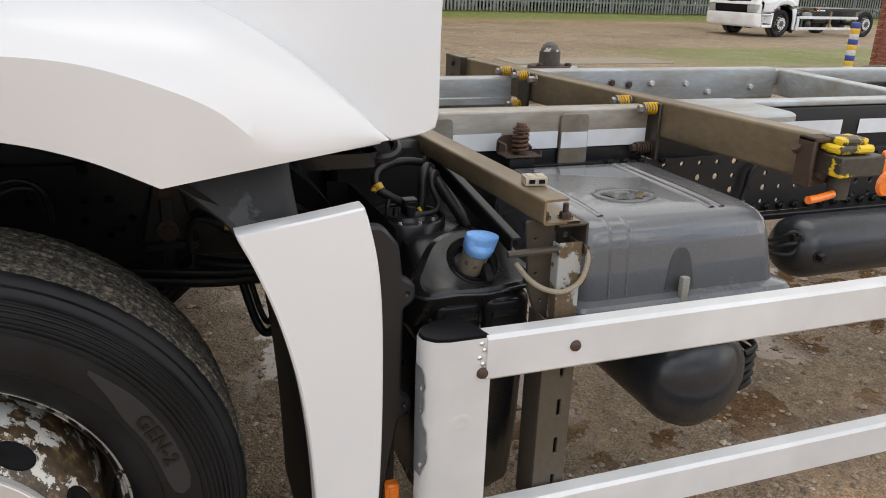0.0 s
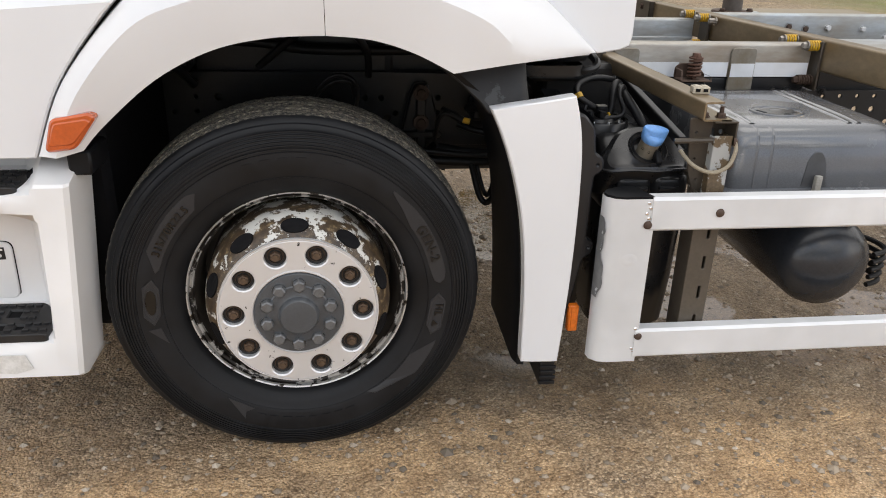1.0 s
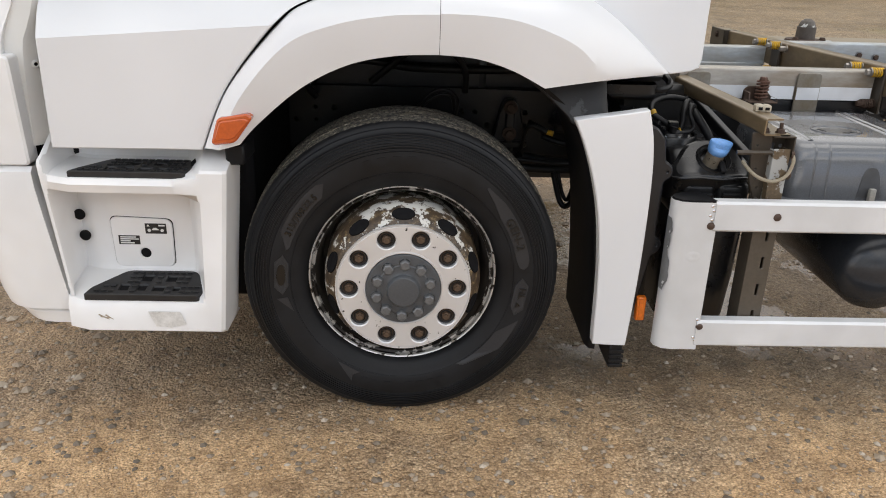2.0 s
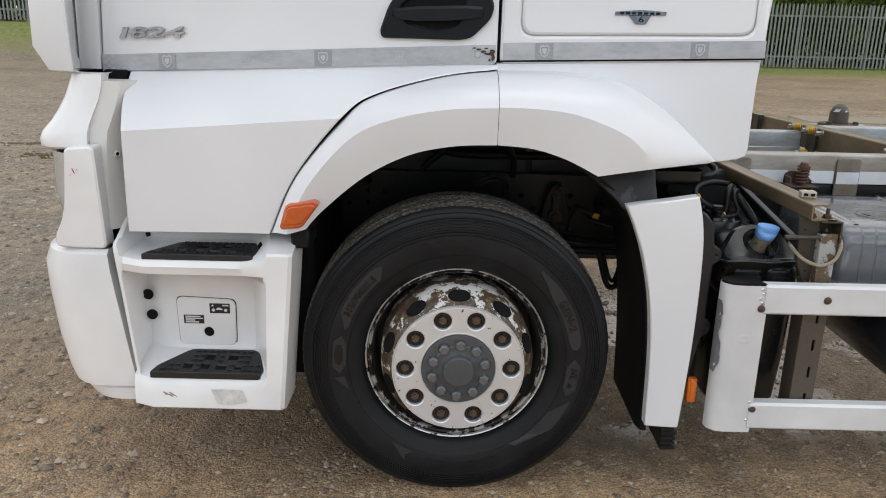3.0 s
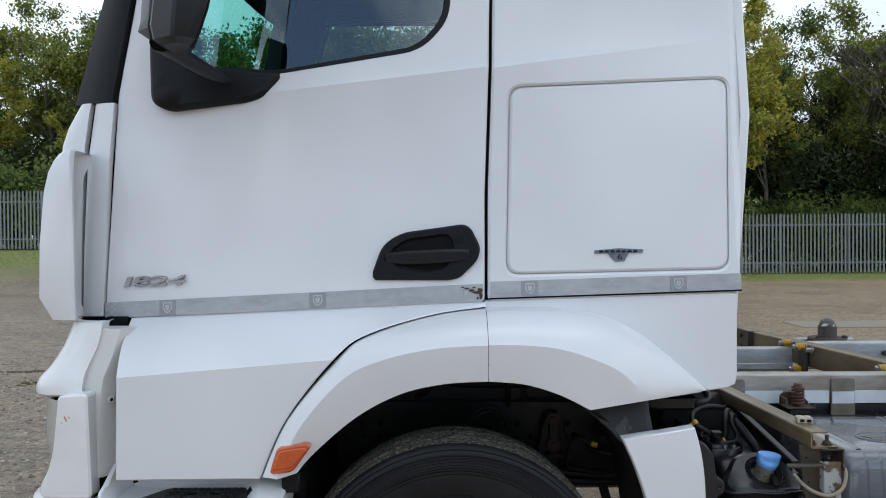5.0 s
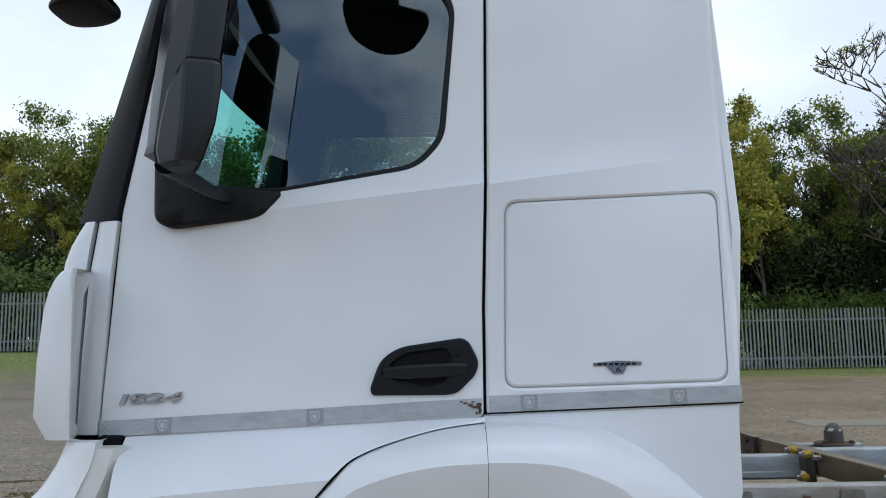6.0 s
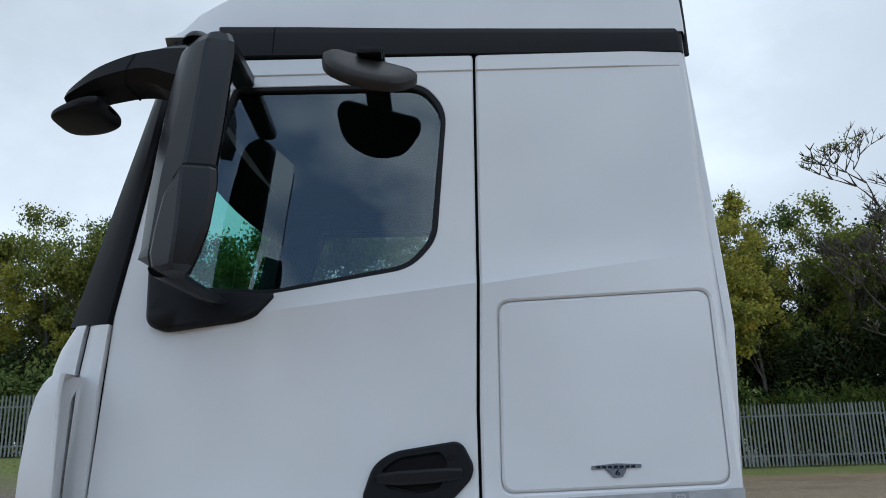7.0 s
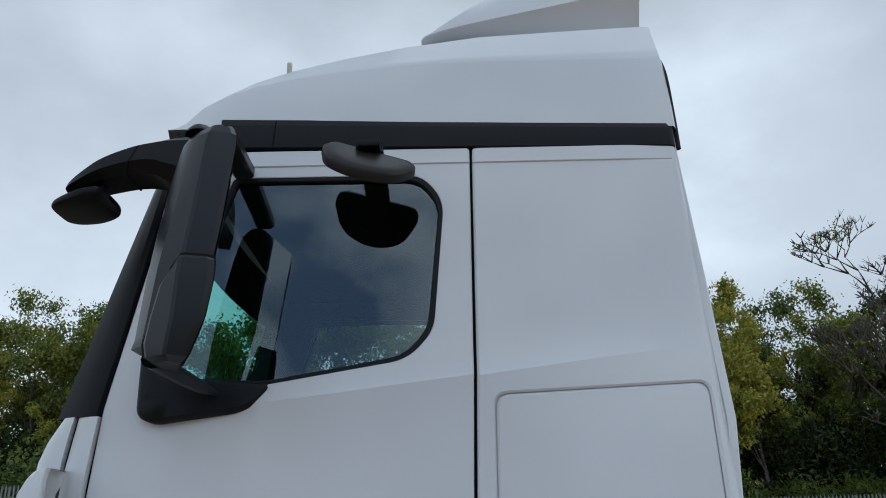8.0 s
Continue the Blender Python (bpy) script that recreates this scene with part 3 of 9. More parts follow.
def build_door():
    win = rounded([(-0.97, 2.17), (-0.58, 2.135), (-0.10, 2.212), (-0.012, 2.315), (0.034, 2.805), (-0.045, 2.915), (-0.735, 2.918)], [0.03, 0.05, 0.08, 0.05, 0.10, 0.06, 0.02])
    out = [(-1.108, 1.368), (0.088, 1.415), (0.091, 1.75), (0.108, 2.17), (0.128, 3.018), (-0.70, 3.022), (-0.922, 3.022), (-1.080, 2.08), (-1.093, 1.75)]
    out = rounded(out, [0.01, 0.012, 0, 0, 0.01, 0, 0.01, 0.02, 0])
    bm = sheet(out, door_y, 0.05, [win], 0.005, XC + [-0.7, -0.62, -0.55, -0.4, -0.2], ZC + [2.958, 2.962, *[((0, 0, 2.145 - d), (-0.112, 0, 1)) for d in (-0.16, -0.08, -0.04, -0.02, -0.003, 0, 0.003, 0.1, 0.2, 0.35, 0.5)]])
    door = part("door", bm, WHITE, truck, "white painted cab door with a silver tape strip", 10)
    # rubber frame and glass
    def ring(outer, d):
        c = Vector((sum(p[0] for p in outer) / len(outer), sum(p[1] for p in outer) / len(outer)))
        return [(p[0] + d * (c.x - p[0]) / (Vector(p) - c).length, p[1] + d * (c.y - p[1]) / (Vector(p) - c).length) for p in outer]
    fr = part("window_seal", sheet(ring(win, -0.004), lambda x, z: side(x, z) + 0.002, 0.03, [ring(win, 0.02)], 0.004, (), ZC), BLACK_PLASTIC, door, "black rubber window seal")
    gl = part("window_pane", sheet(ring(win, 0.012), lambda x, z: side(x, z) + 0.018, 0.004, (), 0.001, (), ZC), GLASS, door, "clear side window glass")
    gl.visible_shadow = False
    return door


door = build_door()
mirror_y(door)
for piece in door.children:
    o = again(piece, Matrix.Translation((0, 2 * YC, 0)) @ Matrix.Diagonal((1, -1, 1, 1)))
    o.parent = truck
    o.visible_shadow = piece.visible_shadow

# rear flank of the cab, with its locker hatch
hatch = rounded([(0.1725, 1.5065), (0.8525, 1.5185), (0.8665, 2.1085), (0.1895, 2.0815)], 0.037)
hatch_gap = rounded([(0.154, 1.488), (0.870, 1.500), (0.884, 2.127), (0.170, 2.100)], 0.05)


def flank(x, z):
    d = 2.152 + 0.125 * (x - 0.12) - z
    below = -ridge(d) * min(1, max(0, (0.86 - x) / 0.6))
    return side(x, z) + below - (0.006 if z > 2.960 else 0.0) * min(1, max(0, (0.82 - x) / 0.12)) + 0.09 * max(0, (x - 0.885) / 0.06) ** 2


bm = sheet(rounded([(0.110, 1.421), (0.888, 1.443), (0.94, 2.1), (0.905, 3.02), (0.150, 3.018), (0.131, 2.17), (0.114, 1.75)], [0.01, 0.02, 0, 0.01, 0.01, 0, 0]), flank, 0.05, [hatch_gap], 0.007, [0.25, 0.4, 0.55, 0.7, 0.885, 0.90, 0.92], ZC + [2.958, 2.962, *[((0, 0, 2.137 - d), (-0.125, 0, 1)) for d in (-0.16, -0.08, -0.04, -0.02, -0.003, 0, 0.003, 0.04)]])
rear_flank = part("side_panel", bm, WHITE, truck, "white cab side panel behind the door", 10)
mirror_y(rear_flank)
bm = sheet(hatch, lambda x, z: flank(x, z) + 0.001, 0.02, (), 0.008, (), ZC)
hatch_lid = part("locker_hatch", bm, WHITE, truck, "white locker hatch with rounded corners")
mirror_y(hatch_lid)
bm = sheet([(0.14, 1.475), (0.878, 1.485), (0.878, 2.135), (0.155, 2.11)], lambda x, z: flank(x, z) + 0.016, 0.004, (), 0.001, (), ZC)
part("hatch_rebate", bm, SHADE_PLASTIC, truck, "rebate behind the hatch in a shaded grey")


# ---- wheel arch ----
def arch(name, outer, crease, lip, n=6, label="", fade=False):
    o, c, l = catmull(outer, n), catmull(crease, n), catmull(lip, n)
    if fade:
        l = catmull(lip[:4], n)[:-1] + catmull(lip[3:], n)
    rows = []
    for a, b, d in zip(o, c, l):
        deep = min(abs(a.y - b.y), 1.1 * (a - b).length)
        bow = a.lerp(b, 0.5) + Vector((0, -0.26 * deep, 0.13 * deep))
        edge = a + ((bow - a).normalized() * 0.013 + Vector((0, -0.008, 0.002))) * min(1, (a - d).length / 0.12)
        upper = [edge * (1 - t) ** 2 + bow * (2 * t * (1 - t)) + b * t * t for t in (0.0, 0.14, 0.28, 0.42, 0.56, 0.70, 0.85, 1.0)]
        low = b.lerp(d, 0.5) + Vector((0, -0.003, 0)) * min(1, (b - d).length / 0.05)
        rows.append([a + Vector((0, 0.04, 0)), a] + upper + [low, d, d + Vector((0, 0.012, 0.012)), d + Vector((0, 0.09, 0.03))])
    bm = bmesh.new()
    loft(bm, rows)
    return part(name, bm, WHITE, truck, label, 17)


front_arch = arch("arch_panel",
    [(-0.568, 0.044, 0.918), (-0.49, 0.048, 1.09), (-0.345, 0.066, 1.262), (-0.255, 0.10, 1.322), (-0.07, 0.19, 1.372), (0.094, 0.206, 1.392)],
    [(-0.515, 0.000, 0.925), (-0.452, 0.002, 1.065), (-0.325, 0.014, 1.208), (-0.20, 0.024, 1.264), (-0.05, 0.030, 1.293), (0.094, 0.030, 1.300)],
    [(-0.462, 0.028, 0.935), (-0.412, 0.045, 0.99), (-0.29, 0.046, 1.092), (-0.16, 0.050, 1.158), (-0.03, 0.052, 1.186), (0.094, 0.053, 1.192)],
    label="white front wheel arch panel")
rear_arch = arch("arch_panel",
    [(0.0955, 0.203, 1.393), (0.20, 0.203, 1.395), (0.31, 0.203, 1.392), (0.44, 0.203, 1.375), (0.555, 0.203, 1.325), (0.67, 0.204, 1.240), (0.782, 0.204, 1.134)],
    [(0.0955, 0.03, 1.302), (0.20, 0.03, 1.300), (0.30, 0.03, 1.289), (0.392, 0.032, 1.261), (0.475, 0.042, 1.222), (0.575, 0.085, 1.150), (0.764, 0.196, 1.133)],
    [(0.0955, 0.053, 1.192), (0.20, 0.053, 1.183), (0.30, 0.052, 1.153), (0.392, 0.054, 1.107), (0.47, 0.062, 1.118), (0.575, 0.090, 1.128), (0.762, 0.197, 1.130)],
    label="white rear wheel arch panel", fade=True)
for a in (front_arch, rear_arch):
    mirror_y(a)

# panel between the arch and the tape strip, behind the door gap
low = catmull([(0.0955, 0, 1.400), (0.20, 0, 1.402), (0.31, 0, 1.399), (0.441, 0, 1.382), (0.558, 0, 1.331), (0.675, 0, 1.244), (0.790, 0, 1.133)], 5)
bm = sheet([(0.0955, 1.412), (0.884, 1.434), (0.880, 1.30), (0.878, 1.175), (0.872, 1.152), (0.85, 1.142)] + [(p.x, p.z - 0.014 * min(1, (p.z - 1.13) / 0.06)) for p in reversed(low)], lambda x, z: side(x, z) + 0.004, 0.05, (), 0.003, (), [1.2, 1.3, 1.4])
quarter = part("quarter_panel", bm, WHITE, truck, "white lower panel behind the wheel arch")
mirror_y(quarter)


# ---- lower door skirt ----
def skirt(x, z):
    crease = 1.213 + 0.078 * (x + 0.98)
    top = 1.365 + 0.035 * (x + 1.0)
    if z <= crease:
        return 0.030 + 0.02 * (crease - z)
    t = min(1, (z - crease) / (top - crease))
    return 0.030 + 0.195 * (0.75 * t + 0.25 * t * t)


edge = catmull([(-0.575, 0, 0.918), (-0.497, 0, 1.09), (-0.352, 0, 1.27), (-0.26, 0, 1.33), (-0.07, 0, 1.38), (0.0935, 0, 1.40)], 5)
out = [(-0.99, 0.915)] + [(p.x, p.z) for p in edge] + [(0.0935, 1.407), (-1.018, 1.364), (-1.005, 1.29), (-0.982, 1.213)]
bm = sheet(out, skirt, 0.03, (), 0.004, [-0.9, -0.7, -0.5, -0.4, -0.3, -0.2, -0.1, 0.0], [1.0, 1.1] + [((-0.98, 0, 1.213 + d), (-0.078, 0, 1)) for d in (-0.012, 0.0, 0.012, 0.05, 0.09, 0.12)])
skirt_panel = part("door_skirt", bm, WHITE, truck, "white lower door skirt with a sharp crease", 14)
mirror_y(skirt_panel)


# ---- steps ----
STEP_IN = [(0.20, 0.99), (0.20, 0.850), (0.19, 0.842), (0.05, 0.838), (0.012, 0.832), (0.004, 0.815), (0.012, 0.79), (0.06, 0.775), (0.155, 0.765), (0.165, 0.74), (0.167, 0.60), (0.165, 0.51), (0.155, 0.49), (0.04, 0.462), (0.006, 0.452), (-0.006, 0.43), (-0.01, 0.36), (0.02, 0.342), (0.14, 0.338)]
STEP_OUT = [(0.12, 0.90), (0.03, 0.868), (0.006, 0.862), (0.0, 0.855), (0.0, 0.84), (0.0, 0.815), (0.0, 0.79), (0.0, 0.775), (0.0, 0.765), (0.0, 0.74), (-0.003, 0.60), (-0.005, 0.51), (-0.006, 0.49), (-0.006, 0.465), (-0.007, 0.452), (-0.008, 0.43), (-0.01, 0.36), (0.02, 0.342), (0.14, 0.338)]


def build_steps():
    bm = bmesh.new()
    rows = []
    for x, w in ((-1.045, 0.0), (-1.036, 0.0), (-1.032, 0.06), (-1.022, 0.9), (-1.016, 1), (-0.95, 1), (-0.8, 1), (-0.664, 1), (-0.652, 0.94), (-0.588, 0.10), (-0.578, 0.0), (-0.570, 0.0), (-0.54, 0.0), (-0.512, 0.0), (-0.502, 0.0)):
        row = []
        for (ya, za), (yb, zb) in zip(STEP_OUT, STEP_IN):
            y, z = ya + (yb - ya) * w, za + (zb - za) * w
            lean = 0.0
            if x < -0.98:
                lean = max(0, 0.85 - z) * 0.10 * (1 - 0.95 * w)
                y += 0.035 * min(1, (-0.98 - x) / 0.05)
                if z > 0.84 and w < 0.5:
                    z = 0.84 + (z - 0.84) * 1.6
            if x > -0.52:
                y += 0.012 if x > -0.505 else 0.0
                lean -= max(0, 0.86 - z) * 0.08
            elif x > -0.62:
                lean -= max(0, 0.86 - z) * 0.08 * (x + 0.62) / 0.1
            row.append((x + lean, y, z))
        rows.append(row)
    end = [(x + 0.002, y + 0.16, z) for x, y, z in rows[-1]]
    loft(bm, rows + [end])
    return part("step_housing", bm, WHITE_PLASTIC, truck, "scuffed white plastic step housing", 30)


steps = build_steps()
mirror_y(steps)


# ---- bumper corner, lamps and front ----
def wrap(name, levels, material, label, corner=0.16, y_side=0.04, x_back=-1.05, n=7):
    """A skin that runs forward along the flank and round the corner to the centre line; levels: z, back x, front x, y."""
    bm = bmesh.new()
    rows = []
    for z, xb, xf, y in levels:
        row = [(xb, y + 0.05, z), (xb, y, z)]
        for i in range(n + 1):
            a = i / n * math.pi / 2
            row.append((xf + corner * (1 - math.sin(a)) + 0.0, y + corner * 1.3 * (1 - math.cos(a)), z))
        row += [(xf - 0.03, y + 0.5, z), (xf - 0.05, y + 0.9, z), (xf - 0.055, YC, z)]
        far = [(x, 2 * YC - yy, zz) for x, yy, zz in reversed(row[:-1])]
        rows.append(row + far)
    loft(bm, rows)
    return part(name, bm, material, truck, label, 30)


wrap("bumper", [(0.340, -1.02, -1.17, 0.12), (0.350, -1.012, -1.235, 0.056), (0.388, -1.013, -1.262, 0.053), (0.394, -1.013, -1.262, 0.062), (0.398, -1.014, -1.268, 0.062), (0.402, -1.014, -1.284, 0.044), (0.44, -1.018, -1.296, 0.042), (0.56, -1.035, -1.318, 0.042), (0.70, -1.055, -1.331, 0.043), (0.79, -1.067, -1.334, 0.045), (0.835, -1.072, -1.318, 0.05), (0.848, -1.074, -1.29, 0.07)], WHITE_PLASTIC, "white plastic front bumper with scuffed corner")
lamp_panel = part("lamp_panel", sheet(rounded([(-1.080, 0.858), (-1.226, 0.858), (-1.226, 0.885), (-1.200, 0.93), (-1.184, 0.985), (-1.174, 1.07), (-1.166, 1.150), (-1.090, 1.156)], [0.008, 0.01, 0.02, 0.03, 0.03, 0.03, 0.012, 0.01]), lambda x, z: 0.056 + 0.6 * max(0, -1.15 - x) ** 1.6, 0.05, (), 0.006, [-1.1, -1.15, -1.17, -1.19, -1.21], [0.9, 1.0, 1.1]), WHITE_PLASTIC, truck, "white lamp panel above the bumper")
mirror_y(lamp_panel)
wrap("cab_corner", [(1.140, -1.125, -1.27, 0.15), (1.144, -1.122, -1.298, 0.108), (1.150, -1.120, -1.305, 0.102), (1.170, -1.119, -1.305, 0.100), (1.19, -1.117, -1.296, 0.102), (1.205, -1.115, -1.284, 0.106), (1.22, -1.112, -1.271, 0.112), (1.25, -1.101, -1.252, 0.120), (1.29, -1.084, -1.230, 0.128), (1.33, -1.075, -1.214, 0.132), (1.362, -1.072, -1.205, 0.138), (1.366, -1.072, -1.20, 0.17)], WHITE_PLASTIC, "white moulded cab corner", 0.10)
# darker fairing between the corner and the step, its shade in the colour
bm = bmesh.new()
loft(bm, [[(xl, y + 0.06, z), (xl, y, z), (xm - 0.006, y - 0.002, z), (xm + 0.004, y + 0.006, z), (xr, y + 0.10, z)] for z, xl, xm, xr, y in ((0.90, -1.092, -1.068, -1.005, 0.105), (1.0, -1.10, -1.066, -1.0, 0.108), (1.12, -1.115, -1.062, -0.995, 0.112), (1.17, -1.118, -1.060, -0.99, 0.116), (1.20, -1.12, -1.056, -0.985, 0.12), (1.23, -1.115, -1.044, -0.98, 0.126), (1.27, -1.10, -1.030, -0.97, 0.132), (1.343, -1.09, -1.012, -0.96, 0.142), (1.346, -1.09, -1.008, -0.955, 0.20))])
fairing = part("corner_fairing", bm, SHADE_PLASTIC, truck, "white corner fairing in a shaded grey")
mirror_y(fairing)
# upright air deflector
bm = bmesh.new()
rows = []
for z, xf, xb, y in ((1.365, -1.225, -1.152, 0.16), (1.372, -1.235, -1.150, 0.125), (1.44, -1.275, -1.150, 0.118), (1.6, -1.272, -1.152, 0.118), (1.76, -1.258, -1.156, 0.121), (1.82, -1.243, -1.158, 0.124), (1.855, -1.225, -1.160, 0.128), (1.876, -1.208, -1.161, 0.132), (1.888, -1.19, -1.162, 0.140), (1.890, -1.18, -1.163, 0.16)):
    k = min(1, (xb - xf) / 0.11)
    rows.append([(xb - 0.006 * k, y + 0.03, z), (xb, y + 0.007, z), (xb - 0.005 * k, y, z), (xf + 0.05 * k, y, z), (xf + 0.015 * k, y + 0.012, z), (xf, y + 0.05, z), (xf + 0.01 * k, y + 0.12, z), (min(xf + 0.06, xb - 0.008), y + 0.14, z)])
loft(bm, rows)
bm.faces.new([v for v in bm.verts][-8:])
deflector = part("air_deflector", bm, WHITE, truck, "white upright air deflector on the cab corner", 30)
mirror_y(deflector)
wrap("front_panel", [(1.372, -1.204, -1.285, 0.275), (1.6, -1.199, -1.29, 0.275), (1.85, -1.192, -1.292, 0.277), (1.92, -1.187, -1.284, 0.279), (1.98, -1.180, -1.265, 0.282), (2.02, -1.176, -1.245, 0.286), (2.056, -1.171, -1.228, 0.292)], WHITE, "white cab front panel", 0.055)
bm = bmesh.new()
loft(bm, [[(xd, y + 0.03, z), (xd, y, z), (xd - 0.03, y + 0.004, z), (xf + 0.004, y + 0.018, z), (xf, y + 0.024, z), (xf, y + 0.06, z)] for z, xd, xf, y in ((1.372, -1.117, -1.192, 0.240), (1.6, -1.109, -1.187, 0.243), (1.85, -1.101, -1.18, 0.256), (2.055, -1.090, -1.160, 0.276))])
strip = part("pillar_strip", bm, WHITE, truck, "white strip ahead of the door")
mirror_y(strip)
wrap("grille", [(0.90, -1.2, -1.262, 0.45), (1.0, -1.2, -1.27, 0.45), (1.6, -1.2, -1.27, 0.45), (1.68, -1.2, -1.26, 0.46)], BLACK_PLASTIC, "black slatted radiator grille", 0.05)

# ---- windscreen, pillars, roof ----
def screen_x(z, y):
    """The windscreen's surface, in plan a bow."""
    s = (y - YC) / (YC - 0.34)
    return lerp(z, (2.05, -1.30), (3.1, -1.02)) + 0.11 * s * s


bm = bmesh.new()
loft(bm, [[(screen_x(z, y), y, z) for y in np.linspace(0.37, 2 * YC - 0.37, 17)] for z in np.linspace(2.05, 3.1, 7)])
glass = part("windscreen", bm, GLASS_GREEN, truck, "green tinted windscreen")
glass.visible_shadow = False
bm = bmesh.new()
rows = []
for z in np.linspace(2.055, 3.12, 9):
    f = (z - 2.055) / 1.065
    xb, xf, y = -1.10 + 0.165 * f, -1.245 + 0.255 * f, side(-0.9, z) + 0.004
    rows.append([(xb + 0.03, y + 0.06, z), (xb, y + 0.002, z), (xb - 0.02, y, z), (xf + 0.05 * (1 - f) + 0.02, y + 0.015, z), (xf, y + 0.055, z), (xf, y + 0.09, z), (xb, y + 0.10, z)])
loft(bm, rows, closed=True)
pillar = part("windscreen_pillar", bm, BLACK_PLASTIC, truck, "black windscreen pillar trim", 30)
mirror_y(pillar)
# black band under the roof
top_z = lambda x: 3.147 - 0.029 * x
bm = sheet(rounded([(-0.72, 3.045), (0.907, 3.018), (0.907, top_z(0.907)), (-0.80, top_z(-0.80)), (-0.78, 3.05)], 0.003), lambda x, z: side(x, 3.05) - 0.008 + 0.38 * max(0, z - top_z(x) + 0.031) + 0.09 * max(0, (x - 0.885) / 0.06) ** 2, 0.05, (), 0.004, [0.885], [3.05, ((0, 0, top_z(0) - 0.031), (0.029, 0, 1)), ((0, 0, top_z(0) - 0.027), (0.029, 0, 1))])
band = part("roof_band", bm, BLACK_PLASTIC, truck, "black trim band under the roof", 30)
bm = sheet([(-0.602, 3.05), (-0.598, 3.05), (-0.592, 3.16), (-0.596, 3.16)], lambda x, z: side(x, 3.05) - 0.0095 + 0.38 * max(0, z - top_z(x) + 0.031), 0.003, (), 0.0006, (), [((0, 0, top_z(0) - 0.031), (0.029, 0, 1))])
part("band_joint", bm, DARK, band, "dark joint in the trim band")
mirror_y(band)
ROOF = [(-1.0, 0.0), (-0.94, 0.17), (-0.88, 0.385), (-0.80, 0.545), (-0.70, 0.665), (-0.55, 0.78), (-0.35, 0.88), (-0.1, 0.96), (0.2, 1.0), (0.6, 1.0), (0.88, 1.0), (0.912, 0.99), (0.925, 0.96)]
bm = bmesh.new()
rows = []
for x, h in ROOF:
    tuck = 0.02 if x > 0.92 else 0
    e = lerp(x, (-0.8, 0.0), (-0.55, 0.008), (-0.35, 0.018), (-0.1, 0.036), (0.2, 0.062), (0.6, 0.085), (0.93, 0.10))
    slope = lambda y: (y, 3.13 + 0.305 * h + (y - 0.395) / 0.08 * (0.11 * h + e))
    half = [(0.352, min(3.13, top_z(x) - 0.02)), (0.356, 3.13 + 0.04 * h), (0.372, 3.13 + 0.16 * h), (0.3945, 3.13 + 0.302 * h), slope(0.3955), slope(0.415), slope(0.443), slope(0.475), (0.53, 3.13 + 0.445 * h + e), (0.64, 3.13 + 0.50 * h + e), (0.95, 3.13 + 0.575 * h + e), (YC, 3.13 + 0.59 * h + e)]
    bow = lambda y: -0.20 * (1 - h) * min(1, (y - 0.35) / 0.8)
    half = [(x + bow(y) , y + tuck, z) for y, z in half]
    rows.append(half + [(a, 2 * YC - b, c) for a, b, c in reversed(half[:-1])])
loft(bm, rows)
bm.faces.new([v for v in bm.verts][-23:])
roof = part("roof", bm, WHITE, truck, "white high roof with a rounded front", 24)
# cab back wall, floor and rear corner trim
bm = bmesh.new()
box(bm, 0.87, 0.90, 0.36, 2 * YC - 0.36, 1.15, 3.15, 0.004)
box(bm, 0.87, 0.90, 0.52, 2 * YC - 0.52, 3.15, 3.55, 0.004)
part("back_wall", bm, WHITE, truck, "white cab back wall")
bm = bmesh.new()
rows = []
for z in (1.18, 1.3, 1.45, 2.0, 2.5, 3.0, 3.15):
    x, y = lerp(z, (1.18, 0.880), (1.45, 0.900), (1.6, 0.945), (2.1, 0.955), (3.1, 0.915)), side(0, z) + 0.012
    rows.append([(x - 0.05, y + 0.08, z), (x - 0.03, y + 0.012, z), (x - 0.005, y + 0.012, z), (x, y + 0.018, z), (x, y + 0.2, z), (x - 0.02, y + 0.22, z)])
loft(bm, rows, closed=True)
corner = part("rear_corner_trim", bm, WHITE, truck, "white rear corner trim of the cab", 30)
mirror_y(corner)
bm = bmesh.new()
box(bm, -1.1, 0.88, 0.30, 2 * YC - 0.30, 1.40, 1.46, 0.01)
part("cab_floor", bm, DARK, truck, "dark cab floor")


# ---- front wheel ----
def tyre_mat():
    m, n, l, b = mat_nodes("tyre_rubber", 0.5, spec=0.26)
    big, small = tex(n, l, 7, 6, 0.65), tex(n, l, 90, 4, 0.7)
    base = ramp(n, l, big.outputs["Fac"], [(0.35, (0.0055, 0.006, 0.007)), (0.7, (0.013, 0.0135, 0.015))])
    l.new(base.outputs["Color"], b.inputs["Base Color"])
    rr = ramp(n, l, big.outputs["Fac"], [(0.3, (0.38, 0.38, 0.38)), (0.7, (0.62, 0.62, 0.62))])
    l.new(rr.outputs["Color"], b.inputs["Roughness"])
    bump(n, l, b, small.outputs["Fac"], 0.15, 0.001)
    return m


def tread_mat():
    m, n, l, b = mat_nodes("dusty_tread", 0.9)
    big = tex(n, l, 100, 6, 0.75)
    mud = ramp(n, l, big.outputs["Fac"], [(0.42, (0.022, 0.021, 0.020)), (0.52, (0.11, 0.098, 0.078)), (0.62, (0.26, 0.23, 0.175)), (0.78, (0.46, 0.41, 0.32))])
    l.new(mud.outputs["Color"], b.inputs["Base Color"])
    bump(n, l, b, big.outputs["Fac"], 0.7, 0.006)
    return m


